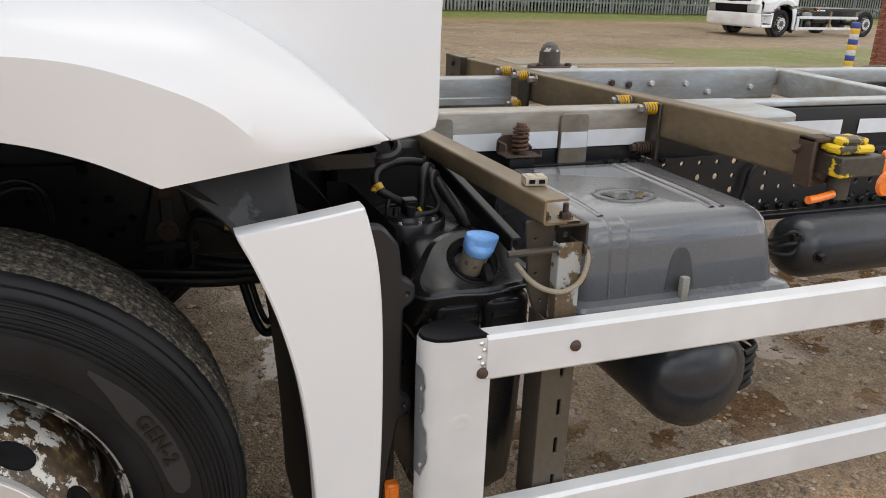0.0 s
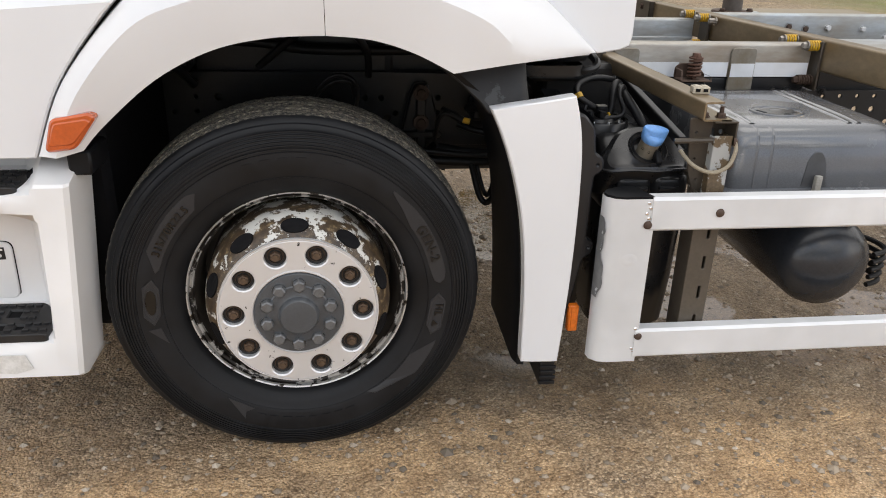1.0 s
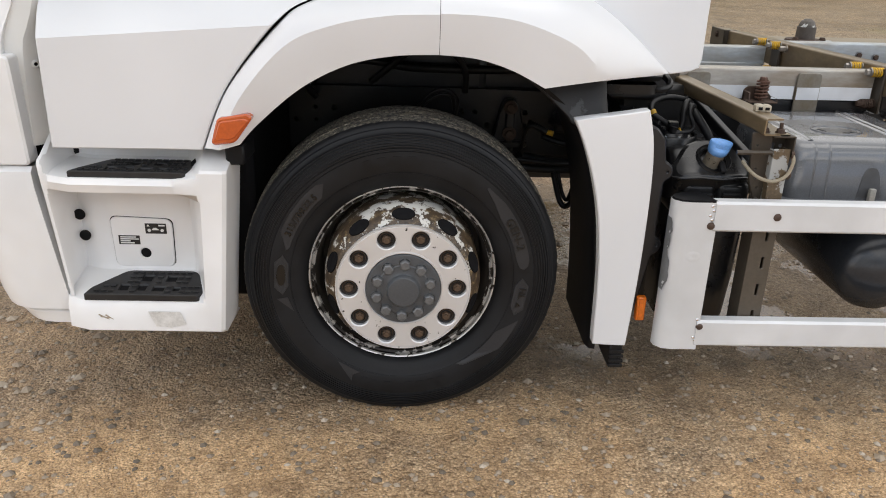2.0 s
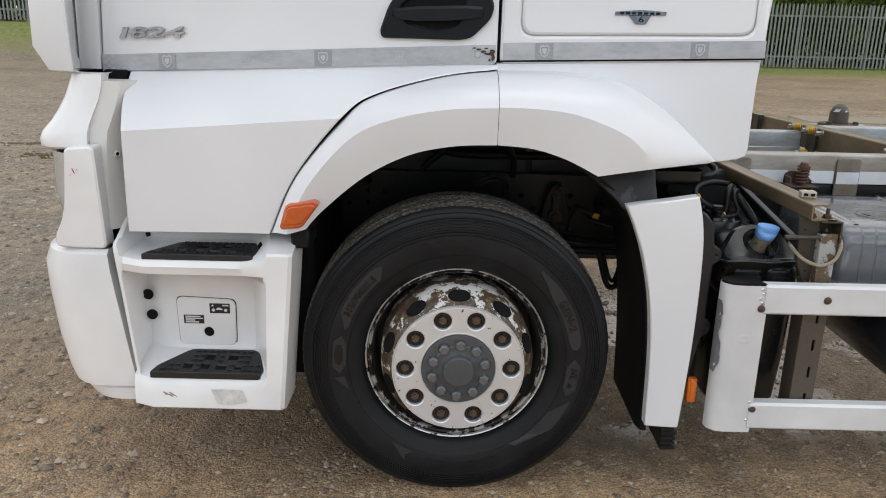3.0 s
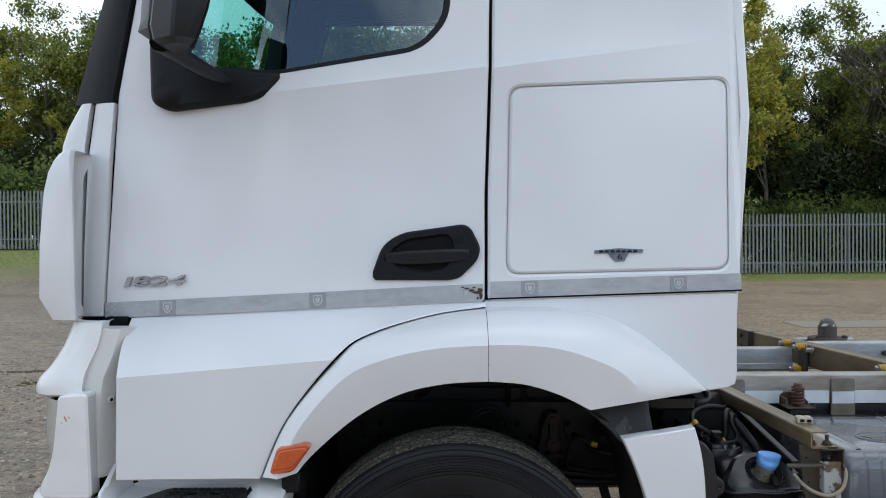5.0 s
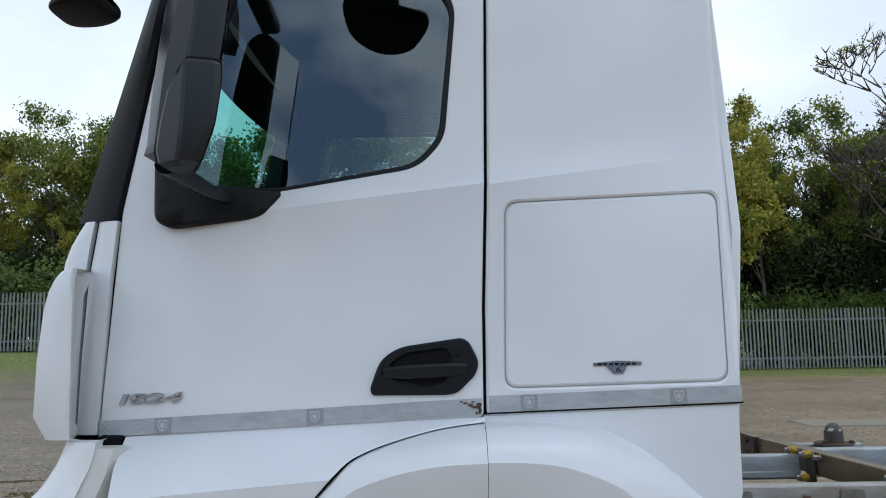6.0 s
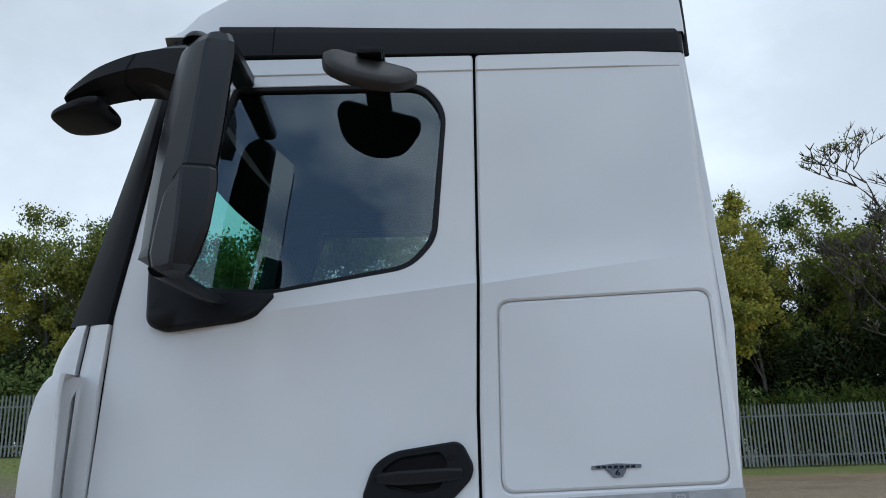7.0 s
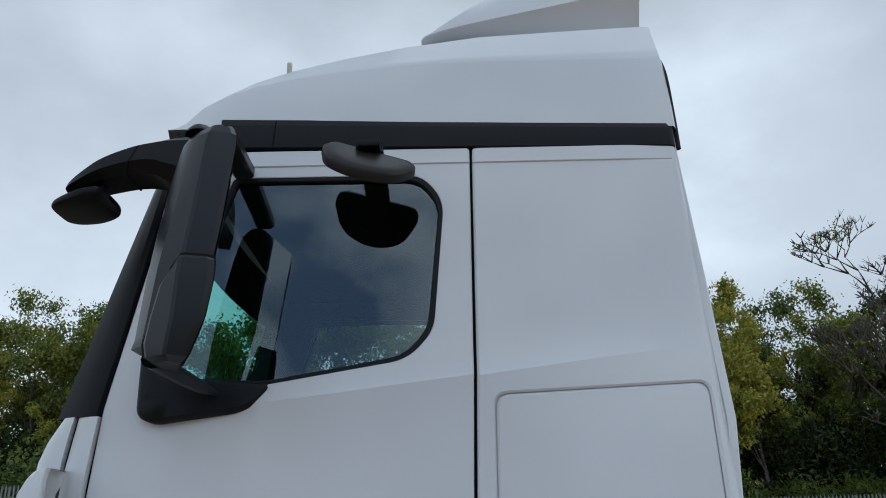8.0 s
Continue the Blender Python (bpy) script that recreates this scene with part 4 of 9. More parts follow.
def rim_mat():
    """Silver paint that has flaked off in patches down to brown and rusty steel; shade painted in low down."""
    m, n, l, b = mat_nodes("flaking_silver", 0.4)
    a, c, s = tex(n, l, 20, 8, 0.7), tex(n, l, 50, 5, 0.6), tex(n, l, 4.0, 3)
    add = n.new("ShaderNodeMath")
    add.operation = "MULTIPLY_ADD"
    l.new(s.outputs["Fac"], add.inputs[0])
    add.inputs[1].default_value = 0.35
    l.new(a.outputs["Fac"], add.inputs[2])
    # height tips the mask, so the lower dish's shade is painted as lost silver
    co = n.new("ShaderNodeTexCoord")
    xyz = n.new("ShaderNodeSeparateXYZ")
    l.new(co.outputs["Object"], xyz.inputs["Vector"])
    flake_shade = n.new("ShaderNodeMath")
    flake_shade.operation = "MULTIPLY_ADD"
    l.new(xyz.outputs["Z"], flake_shade.inputs[0])
    flake_shade.inputs[1].default_value = 0.30
    l.new(add.outputs["Value"], flake_shade.inputs[2])
    add = flake_shade
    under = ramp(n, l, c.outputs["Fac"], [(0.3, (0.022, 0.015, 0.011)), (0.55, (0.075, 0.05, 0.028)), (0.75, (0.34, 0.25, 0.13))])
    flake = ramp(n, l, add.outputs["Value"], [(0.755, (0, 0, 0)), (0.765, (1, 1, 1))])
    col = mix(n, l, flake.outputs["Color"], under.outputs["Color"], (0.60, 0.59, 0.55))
    l.new(col, b.inputs["Base Color"])
    l.new(ramp(n, l, add.outputs["Value"], [(0.73, (0.42, 0.42, 0.42)), (0.76, (0.35, 0.35, 0.35))]).outputs["Color"], b.inputs["Roughness"])
    bump(n, l, b, flake.outputs["Color"], 0.3, 0.001)
    return m


TYRE, TREAD, FLAKE = tyre_mat(), tread_mat(), rim_mat()
SILVER = chipped("silver_wheel_paint", (0.05, 0.045, 0.04), (0.66, 0.66, 0.665), 0.335, 34)
SILVER.node_tree.nodes["Principled BSDF"].inputs["Metallic"].default_value = 0.45
SILVER.node_tree.nodes["Principled BSDF"].inputs["Roughness"].default_value = 0.32
HUB_GREY = surface("grey_hub_paint", (0.075, 0.082, 0.090), 0.32, 0.1, 0, (0.055, 0.055, 0.055), 0.5, 12, 150, 0.2, 0.0008)


def build_wheel(parent, full=True):
    """A wheel about the origin, its outer side towards -y."""
    # rim and dished disc; y from the nut plane at 0
    bm = bmesh.new()
    lathe(bm, [(0.248, 0.26), (0.248, 0.10), (0.246, 0.074), (0.239, 0.054), (0.226, 0.035), (0.213, 0.019), (0.202, 0.013)], 96)
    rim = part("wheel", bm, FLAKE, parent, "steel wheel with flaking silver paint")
    bm = bmesh.new()
    lathe(bm, [(0.283, 0.120), (0.276, 0.135), (0.270, 0.17), (0.266, 0.27), (0.247, 0.27)], 72)
    part("rim_barrel", bm, surface("dirty_rim_well", (0.030, 0.026, 0.022), 0.7, 0.1, 0, (0.09, 0.07, 0.05), 0.5, 12, 80, 0.3, 0.001), rim, "dark inside of the rim")
    bm = bmesh.new()
    lathe(bm, [(0.293, 0.155), (0.302, 0.118), (0.303, 0.104), (0.299, 0.098), (0.295, 0.100), (0.293, 0.106)], 96)
    lip = chipped("worn_rim_edge", (0.04, 0.03, 0.022), (0.64, 0.63, 0.61), 0.44, 30)
    lip.node_tree.nodes["Principled BSDF"].inputs["Metallic"].default_value = 0.5
    lip.node_tree.nodes["Principled BSDF"].inputs["Roughness"].default_value = 0.3
    part("rim_edge", bm, lip, rim, "worn bright rim edge with rust")
    bm = bmesh.new()
    lathe(bm, [(0.293, 0.106), (0.291, 0.114), (0.287, 0.116), (0.285, 0.110), (0.282, 0.112), (0.280, 0.122)], 96)
    part("rim_bead", bm, chipped("dirty_bead", (0.018, 0.014, 0.011), (0.40, 0.385, 0.36), 0.52, 26), rim, "dirty rim bead with some paint left")
    # hand holes in the dish: dark ovals laid on, the shade inside painted
    first = None
    for k in range(10):
        m = Matrix.Rotation(radians(36 * k), 4, "Y") @ Matrix.Translation((0, 0.0405, 0.2285)) @ Matrix.Rotation(radians(36), 4, "X")
        if first is None:
            bm = bmesh.new()
            rows = []
            for s, h in ((1.06, 0.0), (1.03, 0.004), (1.0, 0.0045), (0.96, 0.0035), (0.0, 0.003)):
                rows.append([(0.034 * s * math.cos(2 * math.pi * i / 28), 0.021 * s * math.sin(2 * math.pi * i / 28), h) for i in range(28)])
            loft(bm, rows, closed=True)
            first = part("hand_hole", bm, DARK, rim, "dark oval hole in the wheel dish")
            first.matrix_basis = m
        else:
            again(first, m)
    # flat ring with a round opening over each nut
    circle = lambda r, cx=0.0, cz=0.0, n=28: [(cx + r * math.sin(2 * math.pi * i / n), cz + r * math.cos(2 * math.pi * i / n)) for i in range(n)]
    nuts = [(0.1675 * math.sin(radians(-18 + 36 * k)), 0.1675 * math.cos(radians(-18 + 36 * k))) for k in range(10)]
    bm = sheet(circle(0.203, n=90), lambda x, z: -0.004, 0.018, [circle(0.118, n=60)] + [circle(0.0312, *c) for c in nuts], 0.003)
    lathe(bm, [(0.205, 0.0), (0.2065, -0.004), (0.209, -0.004), (0.210, 0.004)], 90)
    lathe(bm, [(0.1185, 0.0), (0.1195, -0.007), (0.122, -0.007), (0.123, -0.003)], 60)
    ring = part("nut_ring", bm, SILVER, rim, "silver painted nut ring with chips")
    bm = bmesh.new()
    lathe(bm, [(0.205, 0.02), (0.20, 0.012), (0.11, 0.012)], 72)
    part("wheel_centre", bm, FRAME_BLACK, rim, "dark wheel centre behind the ring")
    nut = None
    for cx, cz in nuts:
        m = Matrix.Translation((cx, 0.010, cz))
        if nut is None:
            bm = bmesh.new()
            lathe(bm, [(0.0, -0.016), (0.009, -0.016), (0.010, -0.008), (0.0, -0.008)], 10)
            lathe(bm, [(0.0, -0.0105), (0.010, -0.0108), (0.0135, -0.010), (0.015, -0.006), (0.015, 0.004)], 6)
            lathe(bm, [(0.019, -0.001), (0.021, 0.001), (0.022, 0.006)], 18)
            nut = part("wheel_nut", bm, surface("dirty_nut", (0.085, 0.055, 0.038), 0.5, 0.4, 0, (0.17, 0.12, 0.075), 0.5, 40, 150, 0.3, 0.0006), rim, "rusty wheel nut", 25)
            nut.matrix_basis = m
        else:
            again(nut, m)
    bm = bmesh.new()
    lathe(bm, [(0.118, 0.02), (0.117, -0.003), (0.113, -0.008), (0.083, -0.010), (0.080, -0.013), (0.062, -0.014), (0.053, -0.017), (0.050, -0.028), (0.046, -0.033), (0.030, -0.0345), (0.0, -0.035)], 72)
    hub = part("hub_cap", bm, HUB_GREY, rim, "grey painted hub")
    first = None
    for k in range(10):
        a = radians(36 * k + 3)
        m = Matrix.Translation((0.085 * math.sin(a), -0.011, 0.085 * math.cos(a))) @ Matrix.Rotation(0.4 * k, 4, "Y")
        if first is None:
            bm = bmesh.new()
            lathe(bm, [(0.0, -0.0165), (0.013, -0.0165), (0.0165, -0.0135), (0.018, 0.0)], 6)
            lathe(bm, [(0.019, -0.001), (0.020, 0.004)], 16)
            first = part("hub_bolt", bm, surface("worn_hub_bolt", (0.15, 0.155, 0.16), 0.34, 0.3, 0, (0.05, 0.05, 0.05), 0.6, 60, 200, 0.1, 0.0004), rim, "worn grey hub bolt", 25)
            first.matrix_basis = m
        else:
            again(first, m)
    # tyre
    half = [(0.294, 0.135), (0.301, 0.112), (0.312, 0.100), (0.335, 0.088), (0.348, 0.085), (0.350, 0.0835), (0.362, 0.081), (0.385, 0.078), (0.405, 0.0775), (0.420, 0.079)]
    for r in (0.424, 0.432, 0.440, 0.448, 0.456, 0.464):
        y = 0.079 + (r - 0.42) ** 2 * 7
        half += [(r, y), (r + 0.0006, y - 0.0034), (r + 0.0035, y - 0.0032), (r + 0.0042, y + 0.0012)]
    half += [(0.474, 0.100), (0.482, 0.104), (0.4845, 0.110), (0.492, 0.114), (0.4985, 0.121)]
    tread = [(0.5005, 0.126), (0.5035, 0.134), (0.5045, 0.166), (0.494, 0.168), (0.494, 0.176), (0.506, 0.178), (0.5065, 0.216), (0.494, 0.218), (0.494, 0.227), (0.507, 0.229)]
    width_mid = 0.234
    prof = half + tread
    prof = prof + [(r, 2 * width_mid - y) for r, y in reversed(prof)]
    prof = [(r, y - 0.02) for r, y in prof]
    bm = bmesh.new()
    lathe(bm, prof, 360)
    lo, hi = half[-1][1] - 0.02, 2 * width_mid - half[-1][1] - 0.02
    for f in bm.faces:
        c = f.calc_center_median()
        if math.hypot(c.x, c.z) > 0.4925 and lo + 0.003 < c.y < hi - 0.003:
            f.material_index = 1
    for v in bm.verts:
        r = math.hypot(v.co.x, v.co.z)
        k = round(math.atan2(v.co.x, v.co.z) / (2 * math.pi) * 360)
        if r > 0.492 and 0.13 < v.co.y < 0.30:
            v.co.y += (0.0, 0.0015, 0.003, 0.0035, 0.004, 0.0015, -0.001, -0.0025, -0.004, -0.0035, -0.003, -0.0015)[k % 12]
        if r > 0.4965 and (k + (2 if 0.145 < v.co.y < 0.19 else 0)) % 5 == 0:
            v.co.x, v.co.z = v.co.x * (1 - 0.0016 / r), v.co.z * (1 - 0.0016 / r)
    for v in bm.verts:
        if v.co.z < -0.4965:
            v.co.z = -0.4965 + (v.co.z + 0.4845) * 0.02
    return rim, part("tyre", bm, [TYRE, TREAD], rim, "black radial tyre with dusty tread", 35)


rim, tyre = build_wheel(truck)
rim.matrix_basis = pose(0, 0.0545, 0.485, 0, 0, 2.6)


# ---- chassis behind the cab ----
def beam(bm, p, q, h, w, t=0.006, bend=0.009):
    """A channel from p to q (top edge of the web); its flanges point to the left of that way."""
    p, q = Vector(p), Vector(q)
    d = (q - p).normalized()
    s = Vector((-d.y, d.x, 0)).normalized()
    r = min(bend, h / 4, w / 3)
    arc = [(r - r * math.cos(a), -r + r * math.sin(a)) for a in (0.0, 0.4, 0.8, 1.2, 1.571)]
    sec = arc + [(w, 0), (w, -t), (t, -t), (t, -h + t), (w, -h + t), (w, -h)] + [(a, -h - b) for a, b in reversed(arc)]
    rows = [[e + s * a + Vector((0, 0, b)) for a, b in sec] for e in (p, q)]
    got = loft(bm, rows, closed=True)
    for end in got:
        bm.faces.new(end)
    return bm


def hexbolt(bm, at, axis, r=0.012, h=0.012, shank=0.0):
    m = Matrix.Translation(at) @ Vector((0, -1, 0)).rotation_difference(Vector(axis)).to_matrix().to_4x4()
    lathe(bm, [(0.0, -h), (r * 0.85, -h), (r, -h * 0.8), (r, 0.0)], 6, m=m)
    lathe(bm, [(r * 1.35, -0.002), (r * 1.35, 0.003)], 14, m=m)
    if shank:
        lathe(bm, [(0.0, -shank), (r * 0.5, -shank), (r * 0.5, 0.0)], 8, m=m)
    return bm


def coil(bm, at, axis, radius, wire, length, turns, seg=7):
    """A helical spring that starts at a point and runs along an axis."""
    axis = Vector(axis).normalized()
    u = axis.orthogonal().normalized()
    v = axis.cross(u)
    n = int(turns * 14)
    pts = []
    for i in range(n + 1):
        a = 2 * math.pi * turns * i / n
        pts.append(Vector(at) + axis * (length * i / n) + (u * math.cos(a) + v * math.sin(a)) * radius)
    return hose(bm, pts, wire, seg, 1)


def frame_rail(y, inward):
    """Pressed side member with rows of punched holes."""
    holes = []
    rnd = random.Random(5)
    for x, z, r in ((0.20, 0.86, 0.010), (0.255, 0.86, 0.010), (0.36, 0.86, 0.011), (0.455, 0.86, 0.011), (0.195, 0.807, 0.010), (0.305, 0.807, 0.011), (0.35, 0.807, 0.011), (0.455, 0.807, 0.011), (0.505, 0.807, 0.011), (0.275, 0.786, 0.016), (0.25, 0.765, 0.010), (0.35, 0.765, 0.010), (0.60, 0.86, 0.012), (0.66, 0.81, 0.012)):
        holes.append([(x + r * math.sin(a), z + r * math.cos(a)) for a in np.linspace(0, 2 * math.pi, 11)[:-1]])
    for x in list(np.arange(-0.6, 0.15, 0.075)) + list(np.arange(1.7, 2.95, 0.07)):
        for z in (0.715, 0.765, 0.815, 0.865):
            if rnd.random() < (0.8 if x > 1.95 else 0.5) and not 0.9 < x < 1.7:
                r = rnd.choice((0.009, 0.009, 0.012))
                holes.append([(x + r * math.sin(a), z + r * math.cos(a)) for a in np.linspace(0, 2 * math.pi, 9)[:-1]])
    bm = sheet([(-0.95, 0.70), (5.2, 0.66), (5.2, 0.885), (1.0, 0.885), (0.72, 0.94), (0.2, 0.95), (-0.95, 0.95)], lambda x, z: y, 0.007, holes, 0.001)
    beam(bm, (-0.95, y + 0.002, 0.951), (0.72, y + 0.002, 0.941), 0.006, 0.07, 0.005)
    beam(bm, (1.0, y + 0.002, 0.886), (5.2, y + 0.002, 0.886), 0.006, 0.07, 0.005)
    ob = part("side_member", bm, FRAME_BLACK, truck, "black chassis side member with punched holes")
    return ob


rail_near = frame_rail(0.92, 1)
mirror_y(rail_near)
first = None
rnd = random.Random(8)
for x in list(np.arange(1.98, 2.95, 0.062)) + [1.70, 1.76, 1.82, 1.90]:
    z = 0.695 if x > 1.95 else 0.885
    for zz in ((z,) if x > 1.95 else (z, 0.84)):
        if first is None:
            bm = hexbolt(bmesh.new(), (0, 0, 0), (0, -1, 0), 0.013, 0.014, 0.022)
            first = part("chassis_bolt", bm, FRAME_BLACK, truck, "", 25)
            first.matrix_basis = Matrix.Translation((x, 0.919, zz))
        else:
            again(first, Matrix.Translation((x, 0.919, zz)) @ Matrix.Rotation(rnd.random() * 3, 4, "Y"))
bm = bmesh.new()
box(bm, 1.0, 5.2, 0.885, 0.925, 0.655, 0.676, 0.003)
part("side_member_flange", bm, FRAME_BLACK, truck)

# galvanised body rails on top of the side members
STAINED_RAIL = surface("stained_rail", (0.46, 0.455, 0.43), 0.36, 0.35, 0, (0.20, 0.135, 0.07), 1.0, 5.0, 30, 0.2, 0.0006, (0.6, 1, 2.0))
bm = bmesh.new()
beam(bm, (1.0, 0.952, 0.931), (1.842, 0.952, 0.931), 0.055, 0.05, 0.006)
part("rail_web", bm, FRAME_BLACK, truck)
for name, x0, x1, y, top, h in (("near", 1.0, 1.842, 0.945, 1.051, 0.122), ("near2", 1.95, 5.2, 0.945, 1.056, 0.02), ("far", 1.0, 1.765, 1.80, 1.037, 0.122), ("far2", 1.84, 3.12, 1.80, 1.064, 0.140), ("end", 3.12, 5.2, 1.80, 1.056, 0.07)):
    bm = bmesh.new()
    beam(bm, (x0, y, top), (x1, y, top), h, 0.06, 0.006)
    part("body_rail", bm, STAINED_RAIL if name == "near" else GALV, truck, "galvanised body rail with brown stains" if name == "near" else "bluish galvanised body rail")
bm = bmesh.new()
box(bm, 1.0, 1.76, 1.788, 1.802, 0.925, 0.958, 0.004)
part("rail_fold", bm, GALV, truck, "folded lower edge of the galvanised rail")
for x, z in ((2.237, 1.007), (2.324, 0.998), (2.439, 1.004), (2.62, 1.0), (2.746, 0.962), (2.982, 0.981)):
    part("rail_bolt", hexbolt(bmesh.new(), (x, 1.799, z), (0, -1, 0), 0.013, 0.014), RUST if x < 2.4 else ALU, truck, "", 25)
bm = bmesh.new()
beam(bm, (1.9, 0.952, 1.035), (5.2, 0.952, 1.035), 0.16, 0.05, 0.006)
part("rail_web", bm, FRAME_BLACK, truck)
bm = bmesh.new()
beam(bm, (3.15, 1.86, 1.058), (3.02, 0.99, 1.058), 0.12, 0.06, 0.006)
part("cross_rail", bm, GALV, truck, "galvanised cross rail")
# white reflective strips on the near rail
for x0, x1, y in ((1.185, 1.337, 0.943), (1.395, 1.525, 0.943), (1.63, 1.838, 0.943), (2.36, 2.66, 0.950), (2.74, 3.2, 0.950)):
    bm = sheet([(x0, 0.933), (x1, 0.933), (x1, 0.984), (x0, 0.984)], lambda x, z: y - 0.002, 0.001, (), 0.0005)
    part("reflective_strip", bm, TAPE_WHITE, truck, "white reflective tape strip")
STAINED = surface("stained_zinc", (0.30, 0.30, 0.28), 0.5, 0.3, 0, (0.15, 0.11, 0.06), 0.95, 9, 90, 0.2, 0.0006)
# strap plates over the rail
for x0, x1, z0, z1 in ((1.532, 1.625, 0.862, 1.035), (1.09, 1.180, 0.90, 1.032)):
    bm = sheet(rounded([(x0, z0), (x1, z0), (x1, z1), (x0, z1)], 0.015), lambda x, z: 0.934, 0.006, (), 0.002)
    part("strap_plate", bm, STAINED, truck, "brown stained strap plate")
bm = sheet([(1.534, 0.933), (1.623, 0.933), (1.623, 0.981), (1.534, 0.981)], lambda x, z: 0.932, 0.001, (), 0.0005)
part("reflective_strip", bm, TAPE_WHITE, truck)

DARK_BROWN = surface("dark_brown_steel", (0.055, 0.044, 0.032), 0.45, 0.2, 0, (0.04, 0.03, 0.022), 0.6, 8, 90, 0.2, 0.0006)
# cross members
bm = bmesh.new()
beam(bm, (1.030, 0.93, 1.020), (1.080, 0.158, 1.014), 0.052, 0.055, 0.005)
loft(bm, [[(x, 0.158, z), (x, 0.42, z)] for x, z in ((1.085, 0.9675), (1.162, 0.9675), (1.162, 0.9625), (1.085, 0.9625))], closed=True)
part("cross_member", bm, BRONZE, truck, "brown painted cross member with a worn edge")
bm = bmesh.new()
beam(bm, (1.700, 2.35, 1.074), (1.925, 0.30, 1.074), 0.115, 0.06, 0.006)
part("cross_member", bm, BRONZE, truck, "brown painted cross member with a worn edge")
bm = bmesh.new()
box(bm, 1.690, 1.700, 2.20, 2.40, 0.94, 1.076, 0.003)
box(bm, 1.690, 1.76, 2.20, 2.208, 0.94, 1.076, 0.003)
end_plate = part("end_plate", bm, DARK_BROWN, truck, "dark brown riveted end plate")
for z in (0.975, 1.045):
    part("rivet", hexbolt(bmesh.new(), (1.689, 2.30, z), (-1, 0, 0), 0.013, 0.010), RUST, end_plate, "", 25)
bm = sheet(rounded([(1.000, 0.93), (1.045, 0.93), (1.045, 1.035), (1.000, 1.035)], 0.006), lambda x, z: 0.905, 0.03, (), 0.003)
part("end_plate", bm, DARK_BROWN, truck, "dark brown bracket at the cross member's root")
# spring-bolted brackets
def spring_bolt(x, y, z, material=YELLOW):
    bm = bmesh.new()
    hexbolt(bm, (x - 0.052, y, z), (-1, 0, 0), 0.0135, 0.016)
    rod(bm, (x - 0.052, y, z), (x + 0.02, y, z), 0.009, seg=8)
    b = part("spring_bolt", bm, BOLT_GREY if material is YELLOW else RUST, truck, "grey bolt with a yellow compression spring" if material is YELLOW else "rusty bolt and spring", 30)
    for dx in (-0.050, -0.002):
        bm = bmesh.new()
        rod(bm, (x + dx - 0.002, y, z), (x + dx + 0.002, y, z), 0.0175, seg=16)
        part("washer", bm, BOLT_GREY if material is YELLOW else material, b)
    bm = bmesh.new()
    coil(bm, (x - 0.046, y, z), (1, 0, 0), 0.0160, 0.0035, 0.042, 4.2)
    part("spring", bm, material, b, "yellow coil spring")


BOLT_GREY = surface("worn_bolt_steel", (0.34, 0.33, 0.31), 0.4, 0.6, 0, (0.14, 0.09, 0.05), 0.7, 40, 150, 0.2, 0.0005)
for y, z, x in ((0.915, 1.050, 1.852), (1.050, 1.053, 1.838), (1.80, 1.061, 1.757), (1.67, 1.059, 1.770)):
    spring_bolt(x, y, z)
spring_bolt(1.848, 0.925, 0.925, RUST)
spring_bolt(1.770, 1.71, 0.940)
part("rail_bolt", hexbolt(bmesh.new(), (1.768, 1.60, 1.052), (-1, 0, 0), 0.013, 0.03), BOLT_GREY, truck, "", 25)
for y0, y1, z0, z1, x in ((0.893, 0.965, 0.89, 1.066, 1.848), (1.645, 1.735, 0.90, 1.06, 1.760)):
    bm = bmesh.new()
    box(bm, x, x + 0.012, y0, y1, z0, z1, 0.003)
    part("bracket_plate", bm, DARK_BROWN, truck, "brown bracket plate")
# rusty coil spring mount on the side member
bm = bmesh.new()
coil(bm, (1.357, 0.85, 0.949), (0, 0, 1), 0.0205, 0.0045, 0.066, 5.2, 8)
rod(bm, (1.357, 0.85, 0.94), (1.357, 0.85, 1.024), 0.009, seg=8)
rod(bm, (1.357, 0.85, 1.013), (1.357, 0.85, 1.018), 0.025, seg=16)
hexbolt(bm, (1.357, 0.85, 1.018), (0, 0, 1), 0.014, 0.014)
mount = part("spring_mount", bm, surface("rusty_spring", (0.12, 0.058, 0.038), 0.6, 0.2, 0, (0.07, 0.04, 0.028), 0.6, 30, 150, 0.4, 0.0008), truck, "rusty spring mount on the chassis")
bm = sheet(rounded([(1.300, 0.938), (1.412, 0.938), (1.410, 0.955), (1.390, 0.972), (1.380, 0.990), (1.318, 0.990), (1.302, 0.978)], [0.012, 0.012, 0.01, 0.01, 0.008, 0.012, 0.012]), lambda x, z: 0.884, 0.005, (), 0.001)
loft(bm, [[(x, 0.818, z0), (x, 0.884, z0), (x, 0.884, z1), (x, 0.83, z1)] for x, z0, z1 in ((1.300, 0.938, 0.974), (1.305, 0.938, 0.976))], closed=True)
loft(bm, [[(x, 0.818, z0), (x, 0.884, z0), (x, 0.884, z1), (x, 0.822, z1)] for x, z0, z1 in ((1.407, 0.938, 0.956), (1.412, 0.938, 0.953))], closed=True)
box(bm, 1.300, 1.412, 0.816, 0.886, 0.936, 0.942, 0.002)
part("spring_cup", bm, RUST, mount, "rusty bracket under the spring")
bm = bmesh.new()
box(bm, 1.315, 1.40, 0.835, 0.915, 0.90, 0.936, 0.006)
part("mount_block", bm, FRAME_BLACK, mount, "black block under the spring")
